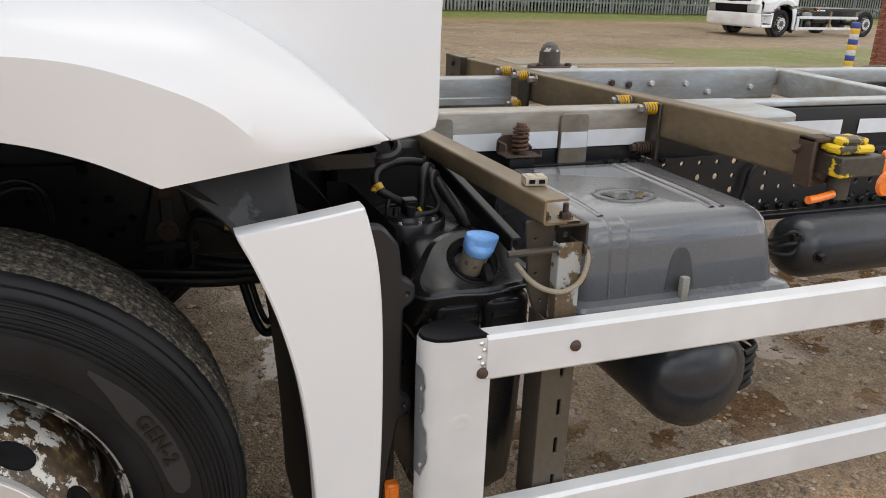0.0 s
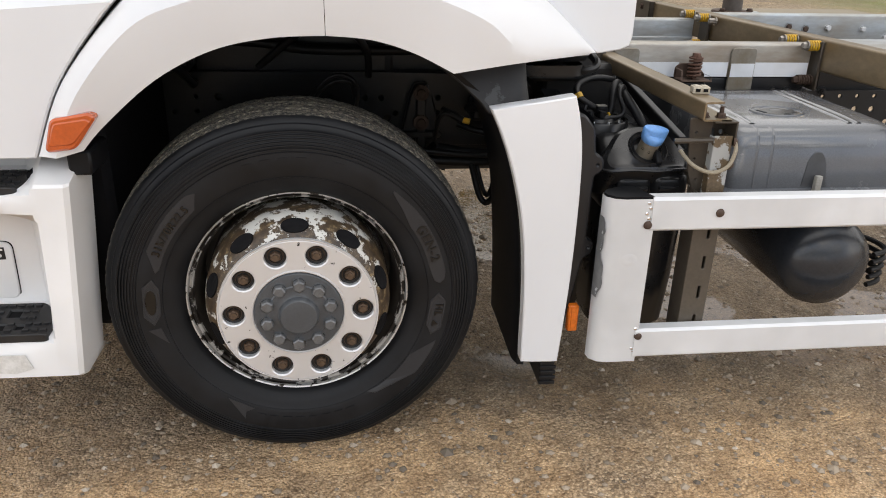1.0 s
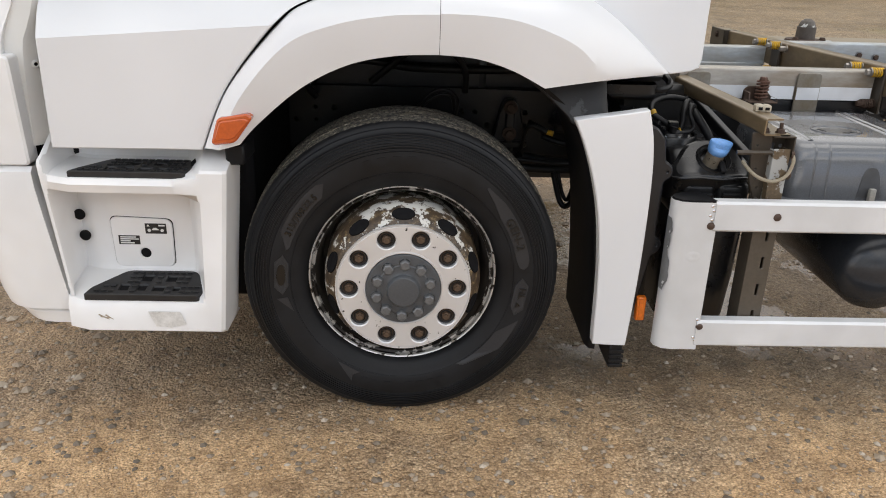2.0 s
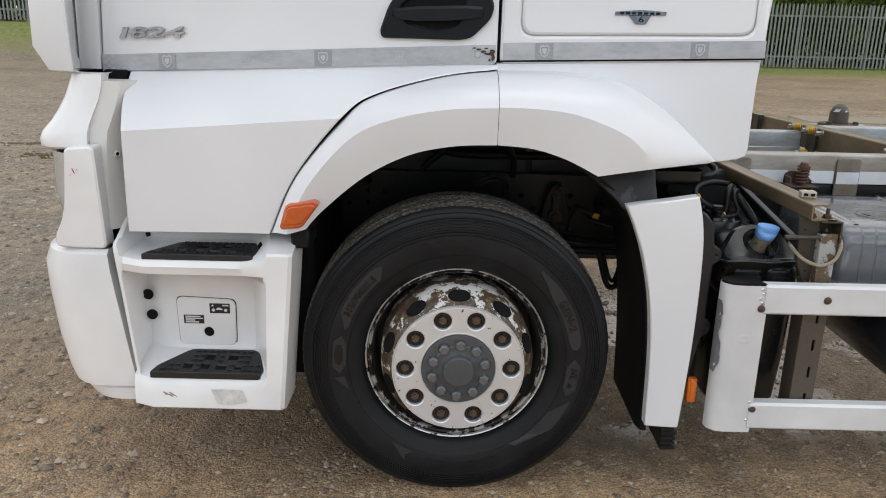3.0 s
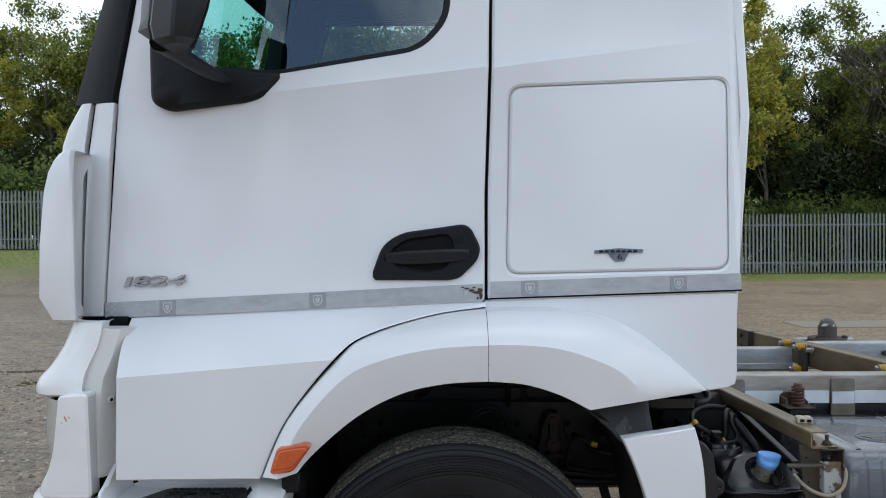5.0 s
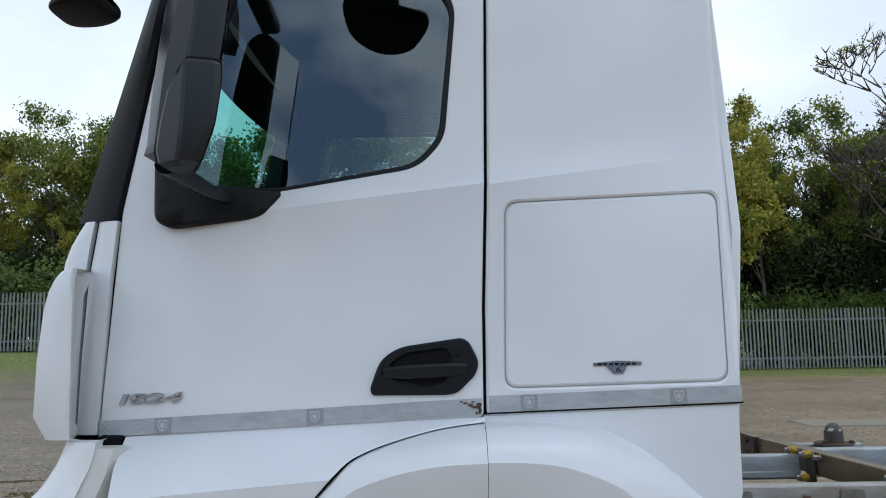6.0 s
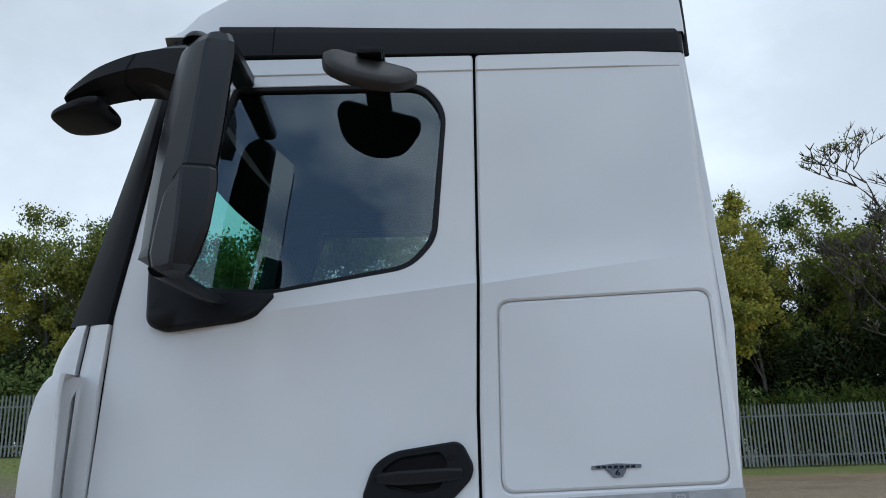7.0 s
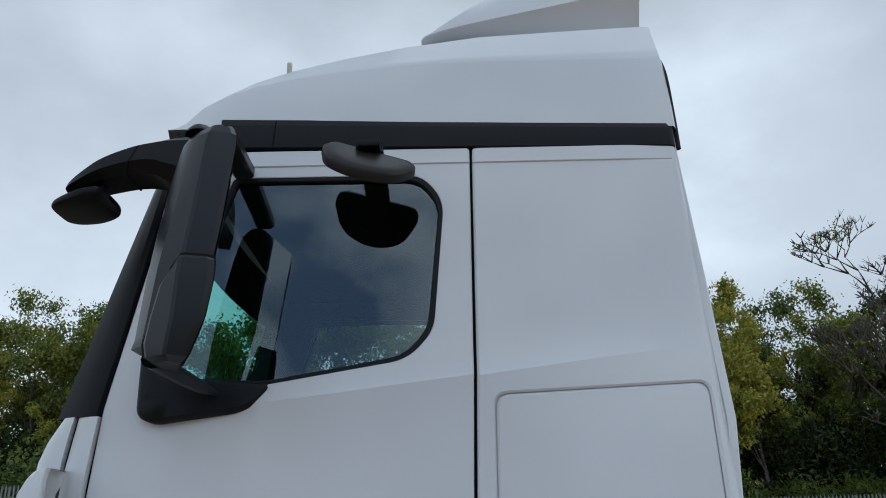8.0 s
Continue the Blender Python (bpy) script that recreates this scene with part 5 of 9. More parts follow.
# tongue plate
bm = sheet(rounded([(1.92, 0.62), (2.12, 0.62), (2.16, 0.68), (2.16, 0.95), (1.92, 0.95)], [0.01, 0.03, 0.03, 0.01, 0.01]), lambda x, z: 0, 0.014, (), 0.003)
for v in bm.verts:
    v.co = Vector((v.co.x, v.co.z, 1.070 - v.co.y))
part("tongue_plate", bm, GALV, truck, "flat galvanised tongue plate")

# twist lock at the end of the cross member
bm = bmesh.new()
box(bm, 1.853, 1.865, 0.280, 0.335, 0.957, 1.080, 0.004)
box(bm, 1.865, 1.945, 0.300, 0.312, 0.96, 1.072, 0.003)
box(bm, 1.853, 1.93, 0.280, 0.335, 1.068, 1.080, 0.004)
hexbolt(bm, (1.905, 0.300, 0.990), (0, -1, 0), 0.018, 0.014)
hexbolt(bm, (1.905, 0.300, 1.05), (0, -1, 0), 0.015, 0.012)
rod(bm, (1.862, 0.335, 1.045), (1.850, 0.335, 1.055), 0.016, seg=14)
lock = part("twist_lock", bm, RUST, truck, "twist lock with flaking yellow paint and orange lever")
bm = bmesh.new()
box(bm, 1.885, 2.02, 0.22, 0.34, 0.995, 1.045, 0.004)
rod(bm, (1.95, 0.28, 0.93), (1.95, 0.28, 1.0), 0.026, seg=16)
part("lock_housing", bm, chipped("chipped_yellow", (0.06, 0.05, 0.04), (0.72, 0.50, 0.02), 0.585, 13), lock, "dark housing with chipped yellow paint")
bm = bmesh.new()
box(bm, 1.885, 1.995, 0.232, 0.325, 1.048, 1.068, 0.006)
box(bm, 1.900, 1.985, 0.245, 0.312, 1.066, 1.084, 0.010, seg=2)
part("lock_head", bm, chipped("worn_yellow", (0.07, 0.055, 0.035), (0.72, 0.50, 0.02), 0.47, 18), lock, "yellow painted lock head")
bm = bmesh.new()
hose(bm, [(1.905, 0.25, 0.949), (1.88, 0.245, 0.947), (1.845, 0.24, 0.944), (1.82, 0.238, 0.943)], 0.010, 10, 4)
part("lock_lever", bm, ORANGE, lock, "orange plastic lever")
bm = bmesh.new()
lathe(bm, [(0.0, -0.008), (0.028, -0.008), (0.032, 0.0)], 20, m=Matrix.Translation((2.035, 0.22, 0.975)))
box(bm, 2.015, 2.06, 0.22, 0.235, 1.0, 1.055, 0.004)
part("side_reflector", bm, ORANGE, lock, "orange reflector")

# far corner post with a domed knob
bm = bmesh.new()
lathe(bm, [(0.0, -0.068), (0.050, -0.068), (0.052, 0.0)], 24, m=Matrix.Translation((2.17, 2.26, 1.03)) @ Matrix.Rotation(radians(-90), 4, "X"))
knob = part("locating_knob", bm, surface("dull_knob_steel", (0.10, 0.085, 0.075), 0.55, 0.3, 0, (0.06, 0.045, 0.035), 0.6, 20, 120, 0.3, 0.001), truck, "dark steel locating knob on the far rail")
bm = bmesh.new()
lathe(bm, [(0.0, -0.012), (0.10, -0.010), (0.105, 0.0), (0.0, 0.0)], 24, m=Matrix.Translation((2.17, 2.26, 1.022)) @ Matrix.Rotation(radians(-90), 4, "X"))
for x in (2.10, 2.25):
    hexbolt(bm, (x, 2.22, 1.034), (0, 0, 1), 0.014, 0.012)
part("knob_flange", bm, RUST, knob)
bm = bmesh.new()
lathe(bm, [(0.0, -0.112), (0.018, -0.110), (0.034, -0.098), (0.044, -0.080), (0.046, -0.066)], 14, m=Matrix.Translation((2.17, 2.26, 1.03)) @ Matrix.Rotation(radians(-90), 4, "X"))
part("knob_dome", bm, chipped("flaked_white_paint", (0.10, 0.085, 0.07), (0.60, 0.60, 0.58), 0.58, 26), knob, "worn dome with flaked white paint", 20)
bm = bmesh.new()
beam(bm, (1.74, 2.30, 1.02), (2.35, 2.30, 1.02), 0.06, 0.05, 0.006)
part("knob_bracket", bm, GALV, knob, "galvanised bracket")

# connector block and post at the end of the front cross member
bm = bmesh.new()
box(bm, -0.03, 0.03, -0.018, 0.018, 0.0, 0.022, 0.0015)
box(bm, -0.024, -0.004, -0.021, -0.017, 0.006, 0.018, 0.002)
box(bm, 0.004, 0.024, -0.021, -0.017, 0.006, 0.018, 0.002)
ob = part("connector_block", bm, surface("cream_plastic", (0.50, 0.45, 0.36), 0.5, 0, 0, (0.3, 0.25, 0.18), 0.5, 25, 120, 0.2, 0.0006), truck, "cream plastic connector block")
ob.matrix_basis = pose(1.112, 0.272, 1.0155, 0, 0, -8) @ Matrix.Diagonal((0.78, 0.9, 0.85, 1))
for x in (-0.0135, 0.0135):
    part("socket", box(bmesh.new(), x - 0.008, x + 0.008, -0.0225, -0.0205, 0.007, 0.017), DARK, ob)
    part("socket_rib", box(bmesh.new(), x - 0.010, x + 0.010, -0.012, 0.012, 0.0215, 0.0245, 0.001), ob.data.materials[0], ob)
first = None
for x, y in ((1.098, 0.195), (1.142, 0.185)):
    bm = hexbolt(bmesh.new(), (x, y, 0.9675), (0, 0, 1), 0.012, 0.012, 0.03)
    part("stud", bm, RUST, truck, "rusty stud and nut", 25)

bm = bmesh.new()
for x0, x1, y0, y1, top in ((1.122, 1.174, 0.160, 0.164, 0.922), (1.122, 1.126, 0.164, 0.211, 0.918), (1.170, 1.174, 0.164, 0.211, 0.918), (1.122, 1.174, 0.211, 0.215, 0.886)):
    box(bm, x0, x1, y0, y1, 0.74, top, 0.001)
post = part("corner_post", bm, chipped("rust_streaked_zinc", (0.13, 0.09, 0.05), (0.33, 0.335, 0.325), 0.50, 20), truck, "galvanised corner post with rust streaks")
hole = lambda cx, cz, r: [(cx + r * math.sin(a), cz + r * math.cos(a)) for a in np.linspace(0, 2 * math.pi, 13)[:-1]]
slot = lambda cx, cz, w, h: rounded([(cx - w, cz - h), (cx + w, cz - h), (cx + w, cz + h), (cx - w, cz + h)], w * 0.9, 3)
bm = bmesh.new()
box(bm, 1.115, 1.182, 0.156, 0.222, 0.957, 0.962, 0.001)
box(bm, 1.177, 1.182, 0.156, 0.222, 0.895, 0.957, 0.001)
sheet(rounded([(1.115, 0.885), (1.182, 0.885), (1.182, 0.960), (1.115, 0.960)], 0.003), lambda x, z: 0.216, 0.005, [slot(1.138, 0.914, 0.010, 0.016), hole(1.165, 0.920, 0.007)], 0.001, bm=bm)
part("post_head", bm, DARK_BROWN, post, "dark brown bracket on the post head")
bm = sheet([(1.10, 0.30), (1.175, 0.30), (1.175, 0.76), (1.10, 0.76)], lambda x, z: 0.15, 0.004, [slot(1.148, zz, 0.006, 0.022) for zz in (0.36, 0.455, 0.55, 0.645)], 0.002)
box(bm, 1.10, 1.106, 0.153, 0.23, 0.30, 0.76, 0.001)
box(bm, 1.17, 1.176, 0.153, 0.23, 0.30, 0.76, 0.001)
part("slotted_channel", bm, surface("dull_brown_channel", (0.095, 0.08, 0.062), 0.5, 0.2, 0, (0.07, 0.055, 0.04), 0.6, 8, 90, 0.2, 0.0006), post, "brown slotted channel")
bm = sheet(rounded([(1.062, 0.962), (1.124, 0.962), (1.124, 0.80), (1.118, 0.745), (1.102, 0.745), (1.076, 0.815)], 0.006), lambda x, z: 0.190, 0.006, [hole(1.088, 0.85, 0.0045), hole(1.093, 0.82, 0.0045), hole(1.102, 0.79, 0.0045), hole(1.082, 0.925, 0.0045)], 0.002)
part("gusset_plate", bm, DARK_BROWN, post, "brown gusset plate with holes")
bm = bmesh.new()
hose(bm, [(1.011, 0.165, 0.908), (1.06, 0.160, 0.910), (1.115, 0.158, 0.912)], 0.0075, 8, 4)
part("lock_pin", bm, DARK_BROWN, post, "brown locking pin")
bm = bmesh.new()
hose(bm, [(1.048, 0.20, 0.872), (1.062, 0.165, 0.85), (1.09, 0.150, 0.832), (1.13, 0.146, 0.824), (1.168, 0.147, 0.842), (1.184, 0.152, 0.882), (1.182, 0.16, 0.905)], 0.0055, 8, 6)
part("retaining_cable", bm, surface("old_cable", (0.30, 0.26, 0.19), 0.6, 0.1, 0, None, 0.4, 20, 200, 0.2, 0.0005), post, "frayed retaining cable")
for x, z in ((1.178, 0.905), (1.178, 0.84), (1.115, 0.83)):
    bm = hexbolt(bmesh.new(), (x, 0.165 if x > 1.15 else 0.22, z), (1 if x > 1.15 else 0, 0 if x > 1.15 else -1, 0), 0.011, 0.010)
    part("post_bolt", bm, RUST, post, "rusty bolt", 25)

# ---- side guard: a rounded end panel and two rails ----
bm = bmesh.new()
rows = []
for z in (0.256, 0.30, 0.50, 0.60, 0.75, 0.764):
    rows.append([(0.93, 0.207, z), (0.878, 0.202, z), (0.843, 0.184, z), (0.826, 0.158, z), (0.829, 0.133, z), (0.849, 0.113, z), (0.877, 0.107, z), (0.962, 0.107, z), (0.964, 0.111, z)])
loft(bm, rows)
guard = part("side_guard", bm, ALU, truck, "silver painted side guard end panel, dented")
bm = bmesh.new()
got = loft(bm, [[(0.93, 0.204, z), (0.878, 0.198, z), (0.845, 0.181, z), (0.830, 0.158, z), (0.833, 0.135, z), (0.851, 0.117, z), (0.877, 0.111, z), (0.957, 0.111, z)] for z in (0.756, 0.769)])
bm.faces.new(got[1])
part("end_cap", bm, BLACK_PLASTIC, guard, "black plastic end cap")
for z0, z1, name in ((0.671, 0.768, "guard_rail"), (0.270, 0.363, "guard_rail")):
    bm = bmesh.new()
    sec = [(0.132, z0), (0.109, z0), (0.103, z0 + 0.006), (0.103, z1 - 0.008), (0.110, z1), (0.142, z1), (0.142, z1 - 0.004), (0.113, z1 - 0.006), (0.111, z0 + 0.006), (0.132, z0 + 0.004)]
    got = loft(bm, [[(x, y, z) for y, z in sec] for x in (0.952, 4.1)], closed=True)
    for e in got:
        bm.faces.new(e)
    part(name, bm, ALU, guard, "silver painted horizontal guard rail")
first = None
for x, z in ((1.145, 0.722), (0.945, 0.689), (0.962, 0.341)):
    bm = bmesh.new()
    lathe(bm, [(0.0, -0.008), (0.006, -0.0075), (0.0105, -0.005), (0.0125, 0.0)], 14, m=Matrix.Translation((x, 0.1025 if x > 1 else 0.1065, z)))
    part("guard_bolt", bm, RUST, guard, "rusty round-headed bolt")
rnd = random.Random(3)
first = None
for x, z in ((0.942, 0.752), (0.948, 0.738), (0.939, 0.722), (0.946, 0.708), (0.952, 0.365), (0.957, 0.318), (0.948, 0.30), (0.955, 0.29)):
    if first is None:
        bm = bmesh.new()
        lathe(bm, [(0.0, -0.003), (0.003, -0.003), (0.0055, 0.0)], 10)
        first = part("rivet", bm, CHROME, guard, "bright rivet")
        first.matrix_basis = Matrix.Translation((x, 0.1065, z))
    else:
        again(first, Matrix.Translation((x, 0.1065, z)))
for x in (2.6, 4.0):
    bm = bmesh.new()
    box(bm, x, x + 0.075, 0.14, 0.21, 0.29, 0.95, 0.003)
    part("guard_bracket", bm, BRONZE, guard, "brown guard bracket")

# flaked paint, a dent and chips on the end panel
FLAKED = surface("bare_grey_patch", (0.20, 0.205, 0.21), 0.55, 0.1, 0, (0.12, 0.12, 0.12), 0.5, 30, 120, 0.2, 0.0005)
rnd = random.Random(6)
for z0, z1, wide in ((0.60, 0.705, 0.6), (0.46, 0.60, 0.8)):
    bm = bmesh.new()
    rows = []
    for k in range(9):
        f = wide * math.sin(math.pi * (k + 0.2) / 8.4) ** 0.5 * rnd.uniform(0.6, 1.1)
        z = z0 + (z1 - z0) * k / 8
        rows.append([(0.8248, 0.158, z), (0.8248 + 0.003 * f, 0.158 - 0.025 * min(1, f * 1.4), z), (0.8278 + 0.021 * f * f, 0.133 - 0.0205 * f, z)])
    loft(bm, rows)
    part("flaked_patch", bm, FLAKED, guard, "grey patch of flaked paint", 60)
bm = lathe(bmesh.new(), [(0.0, 0.0006), (0.009, -0.0006), (0.018, -0.0009), (0.028, 0.0008)], 28, m=Matrix.Translation((0.905, 0.1068, 0.585)) @ Matrix.Diagonal((1, 1, 0.75, 1)))
part("dent", bm, ALU, guard, "round dent", 60)
# ---- white mudguard panel behind the wheel ----
front_edge = catmull([(0.500, 0, 1.008), (0.531, 0, 0.940), (0.566, 0, 0.837), (0.596, 0, 0.70), (0.613, 0, 0.52), (0.618, 0, 0.281)], 6)
back_edge = catmull([(0.722, 0, 0.274), (0.737, 0, 0.55), (0.739, 0, 0.80), (0.730, 0, 0.94), (0.708, 0, 1.040)], 5)
out = [(p.x, p.z) for p in front_edge] + [(p.x, p.z) for p in back_edge]
bm = sheet(out, lambda x, z: 0.100 + 0.02 * max(0, (z - 0.9)) - 0.008 * math.sin((x - 0.5) * 12), 0.04, (), 0.0035, [0.55, 0.6, 0.65, 0.7], [0.35, 0.45, 0.55, 0.65, 0.75, 0.85, 0.95])
mud = part("mudguard_panel", bm, WHITE, truck, "white mudguard panel behind the front wheel")
mirror_y(mud)
path = catmull([(0.33, 0, 1.125), (0.405, 0, 1.072), (0.455, 0, 1.030), (0.497, 0, 0.985), (0.553, 0, 0.87), (0.592, 0, 0.70), (0.614, 0, 0.45), (0.622, 0, 0.20)], 5)
bm = bmesh.new()
loft(bm, [[(p.x + 0.02, 0.62, p.z), (p.x, 0.60, p.z), (p.x, 0.24, p.z), (p.x + 0.010, 0.205, p.z), (p.x + 0.03, 0.20, p.z)] for p in path])
liner = part("mudguard_liner", bm, BLACK_PLASTIC, truck, "black mudguard liner")
mirror_y(liner)
bm = bmesh.new()
loft(bm, [[(p.x, y, p.z) for y in (0.33, 0.45, 0.6)] for p in catmull([(0.50, 0, 1.10), (0.62, 0, 1.06), (0.70, 0, 0.98), (0.74, 0, 0.90)], 5)])
part("mudguard_top", bm, BLACK_PLASTIC, truck, "black plastic top of the mudguard")
cheek = [(p.x + 0.006, p.z) for p in path[:16]] + [(0.62, 0.93), (0.612, 1.0), (0.604, 1.06), (0.598, 1.15), (0.33, 1.15)]
bm = sheet(cheek, lambda x, z: 0.175 + 0.30 * (z - 0.95) + 1.5 * max(0, x - 0.57) ** 1.5, 0.03, (), 0.004, [0.40, 0.45, 0.5, 0.55, 0.57, 0.59], [1.0, 1.05, 1.1])
# the grey patches paint its wet sheen along with the scuffs
part("mudguard_cheek", bm, chipped("scuffed_black_plastic", (0.007, 0.0072, 0.009), (0.042, 0.044, 0.048), 0.60, 12), truck, "glossy scuffed black mudguard cheek with painted grey sheen")
# dark grey backing shell with lugs
out = [(0.715, 0.30), (0.76, 0.31), (0.785, 0.46), (0.80, 0.55), (0.825, 0.565), (0.828, 0.595), (0.805, 0.61), (0.808, 0.80), (0.832, 0.815), (0.832, 0.845), (0.806, 0.86), (0.798, 0.93), (0.77, 0.965), (0.715, 0.97)]
bm = sheet(rounded(out, 0.01, 3), lambda x, z: 0.205, 0.02, [hole(0.817, 0.583, 0.006), hole(0.82, 0.83, 0.006)], 0.006)
part("backing_shell", bm, GREY_PLASTIC, truck, "dark grey backing shell of the mudguard")
bm = bmesh.new()
loft(bm, [[(0.745, 0.60, z), (0.79, 0.58, z), (0.80, 0.30, z), (0.798, 0.21, z)] for z in (0.35, 0.6, 0.8, 0.93, 0.96)])
part("backing_wall", bm, GREY_PLASTIC, truck)
bm = bmesh.new()
box(bm, 0.69, 0.735, 0.15, 0.30, 0.155, 0.26, 0.006)
for k in range(4):
    box(bm, 0.69, 0.738, 0.145, 0.152, 0.162 + 0.018 * k, 0.172 + 0.018 * k, 0.001)
part("mud_flap", bm, RUBBER_HOSE, truck, "ribbed black rubber flap")
bm = bmesh.new()
box(bm, 0.775, 0.806, 0.19, 0.215, 0.315, 0.402, 0.004)
box(bm, 0.783, 0.798, 0.187, 0.191, 0.322, 0.395, 0.001)
marker = part("side_marker", bm, ORANGE, truck, "orange side marker reflector")

# ---- black tank with a blue cap ----
def round_rect(x0, x1, y0, y1, z, r, n=5):
    return [(p[0], p[1], z) for p in rounded([(x0, y0), (x1, y0), (x1, y1), (x0, y1)], r, n)]


bm = bmesh.new()
lev = [(0.225, 0.94, 1.06, 0.36, 0.78, 0.06), (0.245, 0.905, 1.10, 0.31, 0.83, 0.07), (0.29, 0.875, 1.12, 0.275, 0.86, 0.07), (0.45, 0.868, 1.126, 0.262, 0.86, 0.065), (0.655, 0.868, 1.128, 0.255, 0.86, 0.06), (0.672, 0.874, 1.122, 0.262, 0.86, 0.06), (0.682, 0.868, 1.128, 0.255, 0.86, 0.06), (0.70, 0.866, 1.13, 0.25, 0.86, 0.06), (0.715, 0.872, 1.124, 0.26, 0.86, 0.06), (0.73, 0.868, 1.128, 0.255, 0.86, 0.06), (0.765, 0.87, 1.125, 0.262, 0.86, 0.06), (0.785, 0.885, 1.115, 0.285, 0.86, 0.06), (0.80, 0.89, 1.11, 0.33, 0.85, 0.06), (0.835, 0.90, 1.10, 0.42, 0.84, 0.06), (0.845, 0.93, 1.08, 0.46, 0.80, 0.05)]
got = loft(bm, [round_rect(a, b, c, d, z, r) for z, a, b, c, d, r in lev], closed=True)
bm.faces.new(got[0])
bm.faces.new(got[-1])
tank = part("liquid_tank", bm, TANK_BLACK, truck, "black moulded plastic tank with a blue filler cap", 35)
axis = Vector((0.08, -0.62, 0.78)).normalized()
turn = Vector((0, -1, 0)).rotation_difference(axis).to_matrix().to_4x4()
seat_at = Matrix.Translation((0.988, 0.285, 0.852)) @ turn
neck_at = Matrix.Translation((0.988, 0.285, 0.852)) @ Vector((0, -1, 0)).rotation_difference(Vector((0.13, -0.36, 0.92)).normalized()).to_matrix().to_4x4()
ring_hole = [(0.053 * math.sin(2 * math.pi * i / 32), 0.053 * math.cos(2 * math.pi * i / 32)) for i in range(32)]
plate_out = rounded([(-0.118, -0.066), (0.0, -0.074), (0.104, -0.060), (0.108, -0.02), (0.066, 0.066), (-0.02, 0.074), (-0.075, 0.050), (-0.128, -0.03)], [0.03, 0.06, 0.02, 0.03, 0.03, 0.04, 0.04, 0.04])
bm = sheet(plate_out, lambda x, z: -0.004 - 0.5 * max(0, -0.054 - z) + 1.2 * max(0, -0.07 - x) ** 1.5 + 0.6 * max(0, x - 0.07) ** 1.4, 0.11, [ring_hole], 0.012, [-0.11, -0.09, -0.07, 0.07, 0.09], [-0.064, -0.054, 0.03])
bmesh.ops.transform(bm, matrix=seat_at, verts=bm.verts[:])
part("filler_shoulder", bm, TANK_BLACK, tank, "black moulded shoulder round the filler", 30)
bm = hose(bmesh.new(), [seat_at @ Vector(q) for q in ((-0.150, 0.045, -0.035), (-0.125, 0.008, -0.072), (-0.06, -0.012, -0.082), (0.0, -0.016, -0.088), (0.06, -0.012, -0.080), (0.115, 0.004, -0.066), (0.13, 0.05, -0.03))], 0.0045, 8, 6)
part("shoulder_lip", bm, TANK_BLACK, tank, "rolled lip of the shoulder")
bm = bmesh.new()
lathe(bm, [(0.060, 0.012), (0.059, -0.005), (0.0555, -0.009), (0.052, -0.005), (0.050, 0.016), (0.046, 0.016), (0.045, 0.001), (0.0415, -0.003), (0.039, 0.002), (0.037, 0.018), (0.0, 0.02)], 40, m=seat_at)
part("filler_collar", bm, TANK_BLACK, tank, "ringed black filler collar", 50)
bm = bmesh.new()
lathe(bm, [(0.028, 0.018), (0.028, -0.034), (0.030, -0.036), (0.030, -0.042), (0.0, -0.042)], 28, m=neck_at)
neck = part("filler_neck", bm, surface("neck_metal", (0.30, 0.26, 0.20), 0.4, 0.5, 0, (0.16, 0.13, 0.10), 0.5, 20, 100, 0.1, 0.0005), tank, "dull brownish metal filler neck")
for a in (-0.9, -0.2, 0.5):
    bm = lathe(bmesh.new(), [(0.0, -0.001), (0.0035, -0.0008), (0.004, 0.001)], 8)
    part("neck_hole", bm, DARK, neck).matrix_basis = neck_at @ Matrix.Rotation(a - 2.6, 4, "Y") @ Matrix.Translation((0, -0.006 - 0.01 * abs(a), 0.0285)) @ Matrix.Rotation(radians(90), 4, "X")
bm = bmesh.new()
rows = []
for rx, rz, h in ((0.029, 0.029, -0.044), (0.0315, 0.0315, -0.047), (0.0335, 0.033, -0.060), (0.0345, 0.030, -0.065), (0.0365, 0.021, -0.070), (0.0375, 0.0185, -0.081), (0.036, 0.016, -0.086), (0.030, 0.012, -0.0885), (0.018, 0.008, -0.090), (0.0, 0.0, -0.090)):
    rows.append([(rx * math.sin(a), h, rz * math.cos(a)) for a in np.linspace(0, 2 * math.pi, 33)[:-1]])
loft(bm, rows, closed=True)
bmesh.ops.transform(bm, matrix=neck_at @ Matrix.Translation((0, 0.014, 0)) @ Matrix.Rotation(radians(10), 4, "Y"), verts=bm.verts[:])
part("filler_cap", bm, BLUE, tank, "blue plastic filler cap with a grip bar")
bm = bmesh.new()
box(bm, -0.009, 0.009, -0.020, 0.004, -0.060, -0.016, 0.004, m=seat_at @ Matrix.Translation((0.018, 0, 0)))
part("cap_strap", bm, BLACK_PLASTIC, tank, "black tongue on the collar")
# front bulge with a centre groove and pressed bars
for x0, x1 in ((0.893, 0.997), (1.003, 1.108)):
    bm = bmesh.new()
    box(bm, x0, x1, 0.236, 0.32, 0.655, 0.792, 0.026, seg=3)
    part("tank_bulge", bm, TANK_BLACK, tank, "black moulded bulge on the tank")
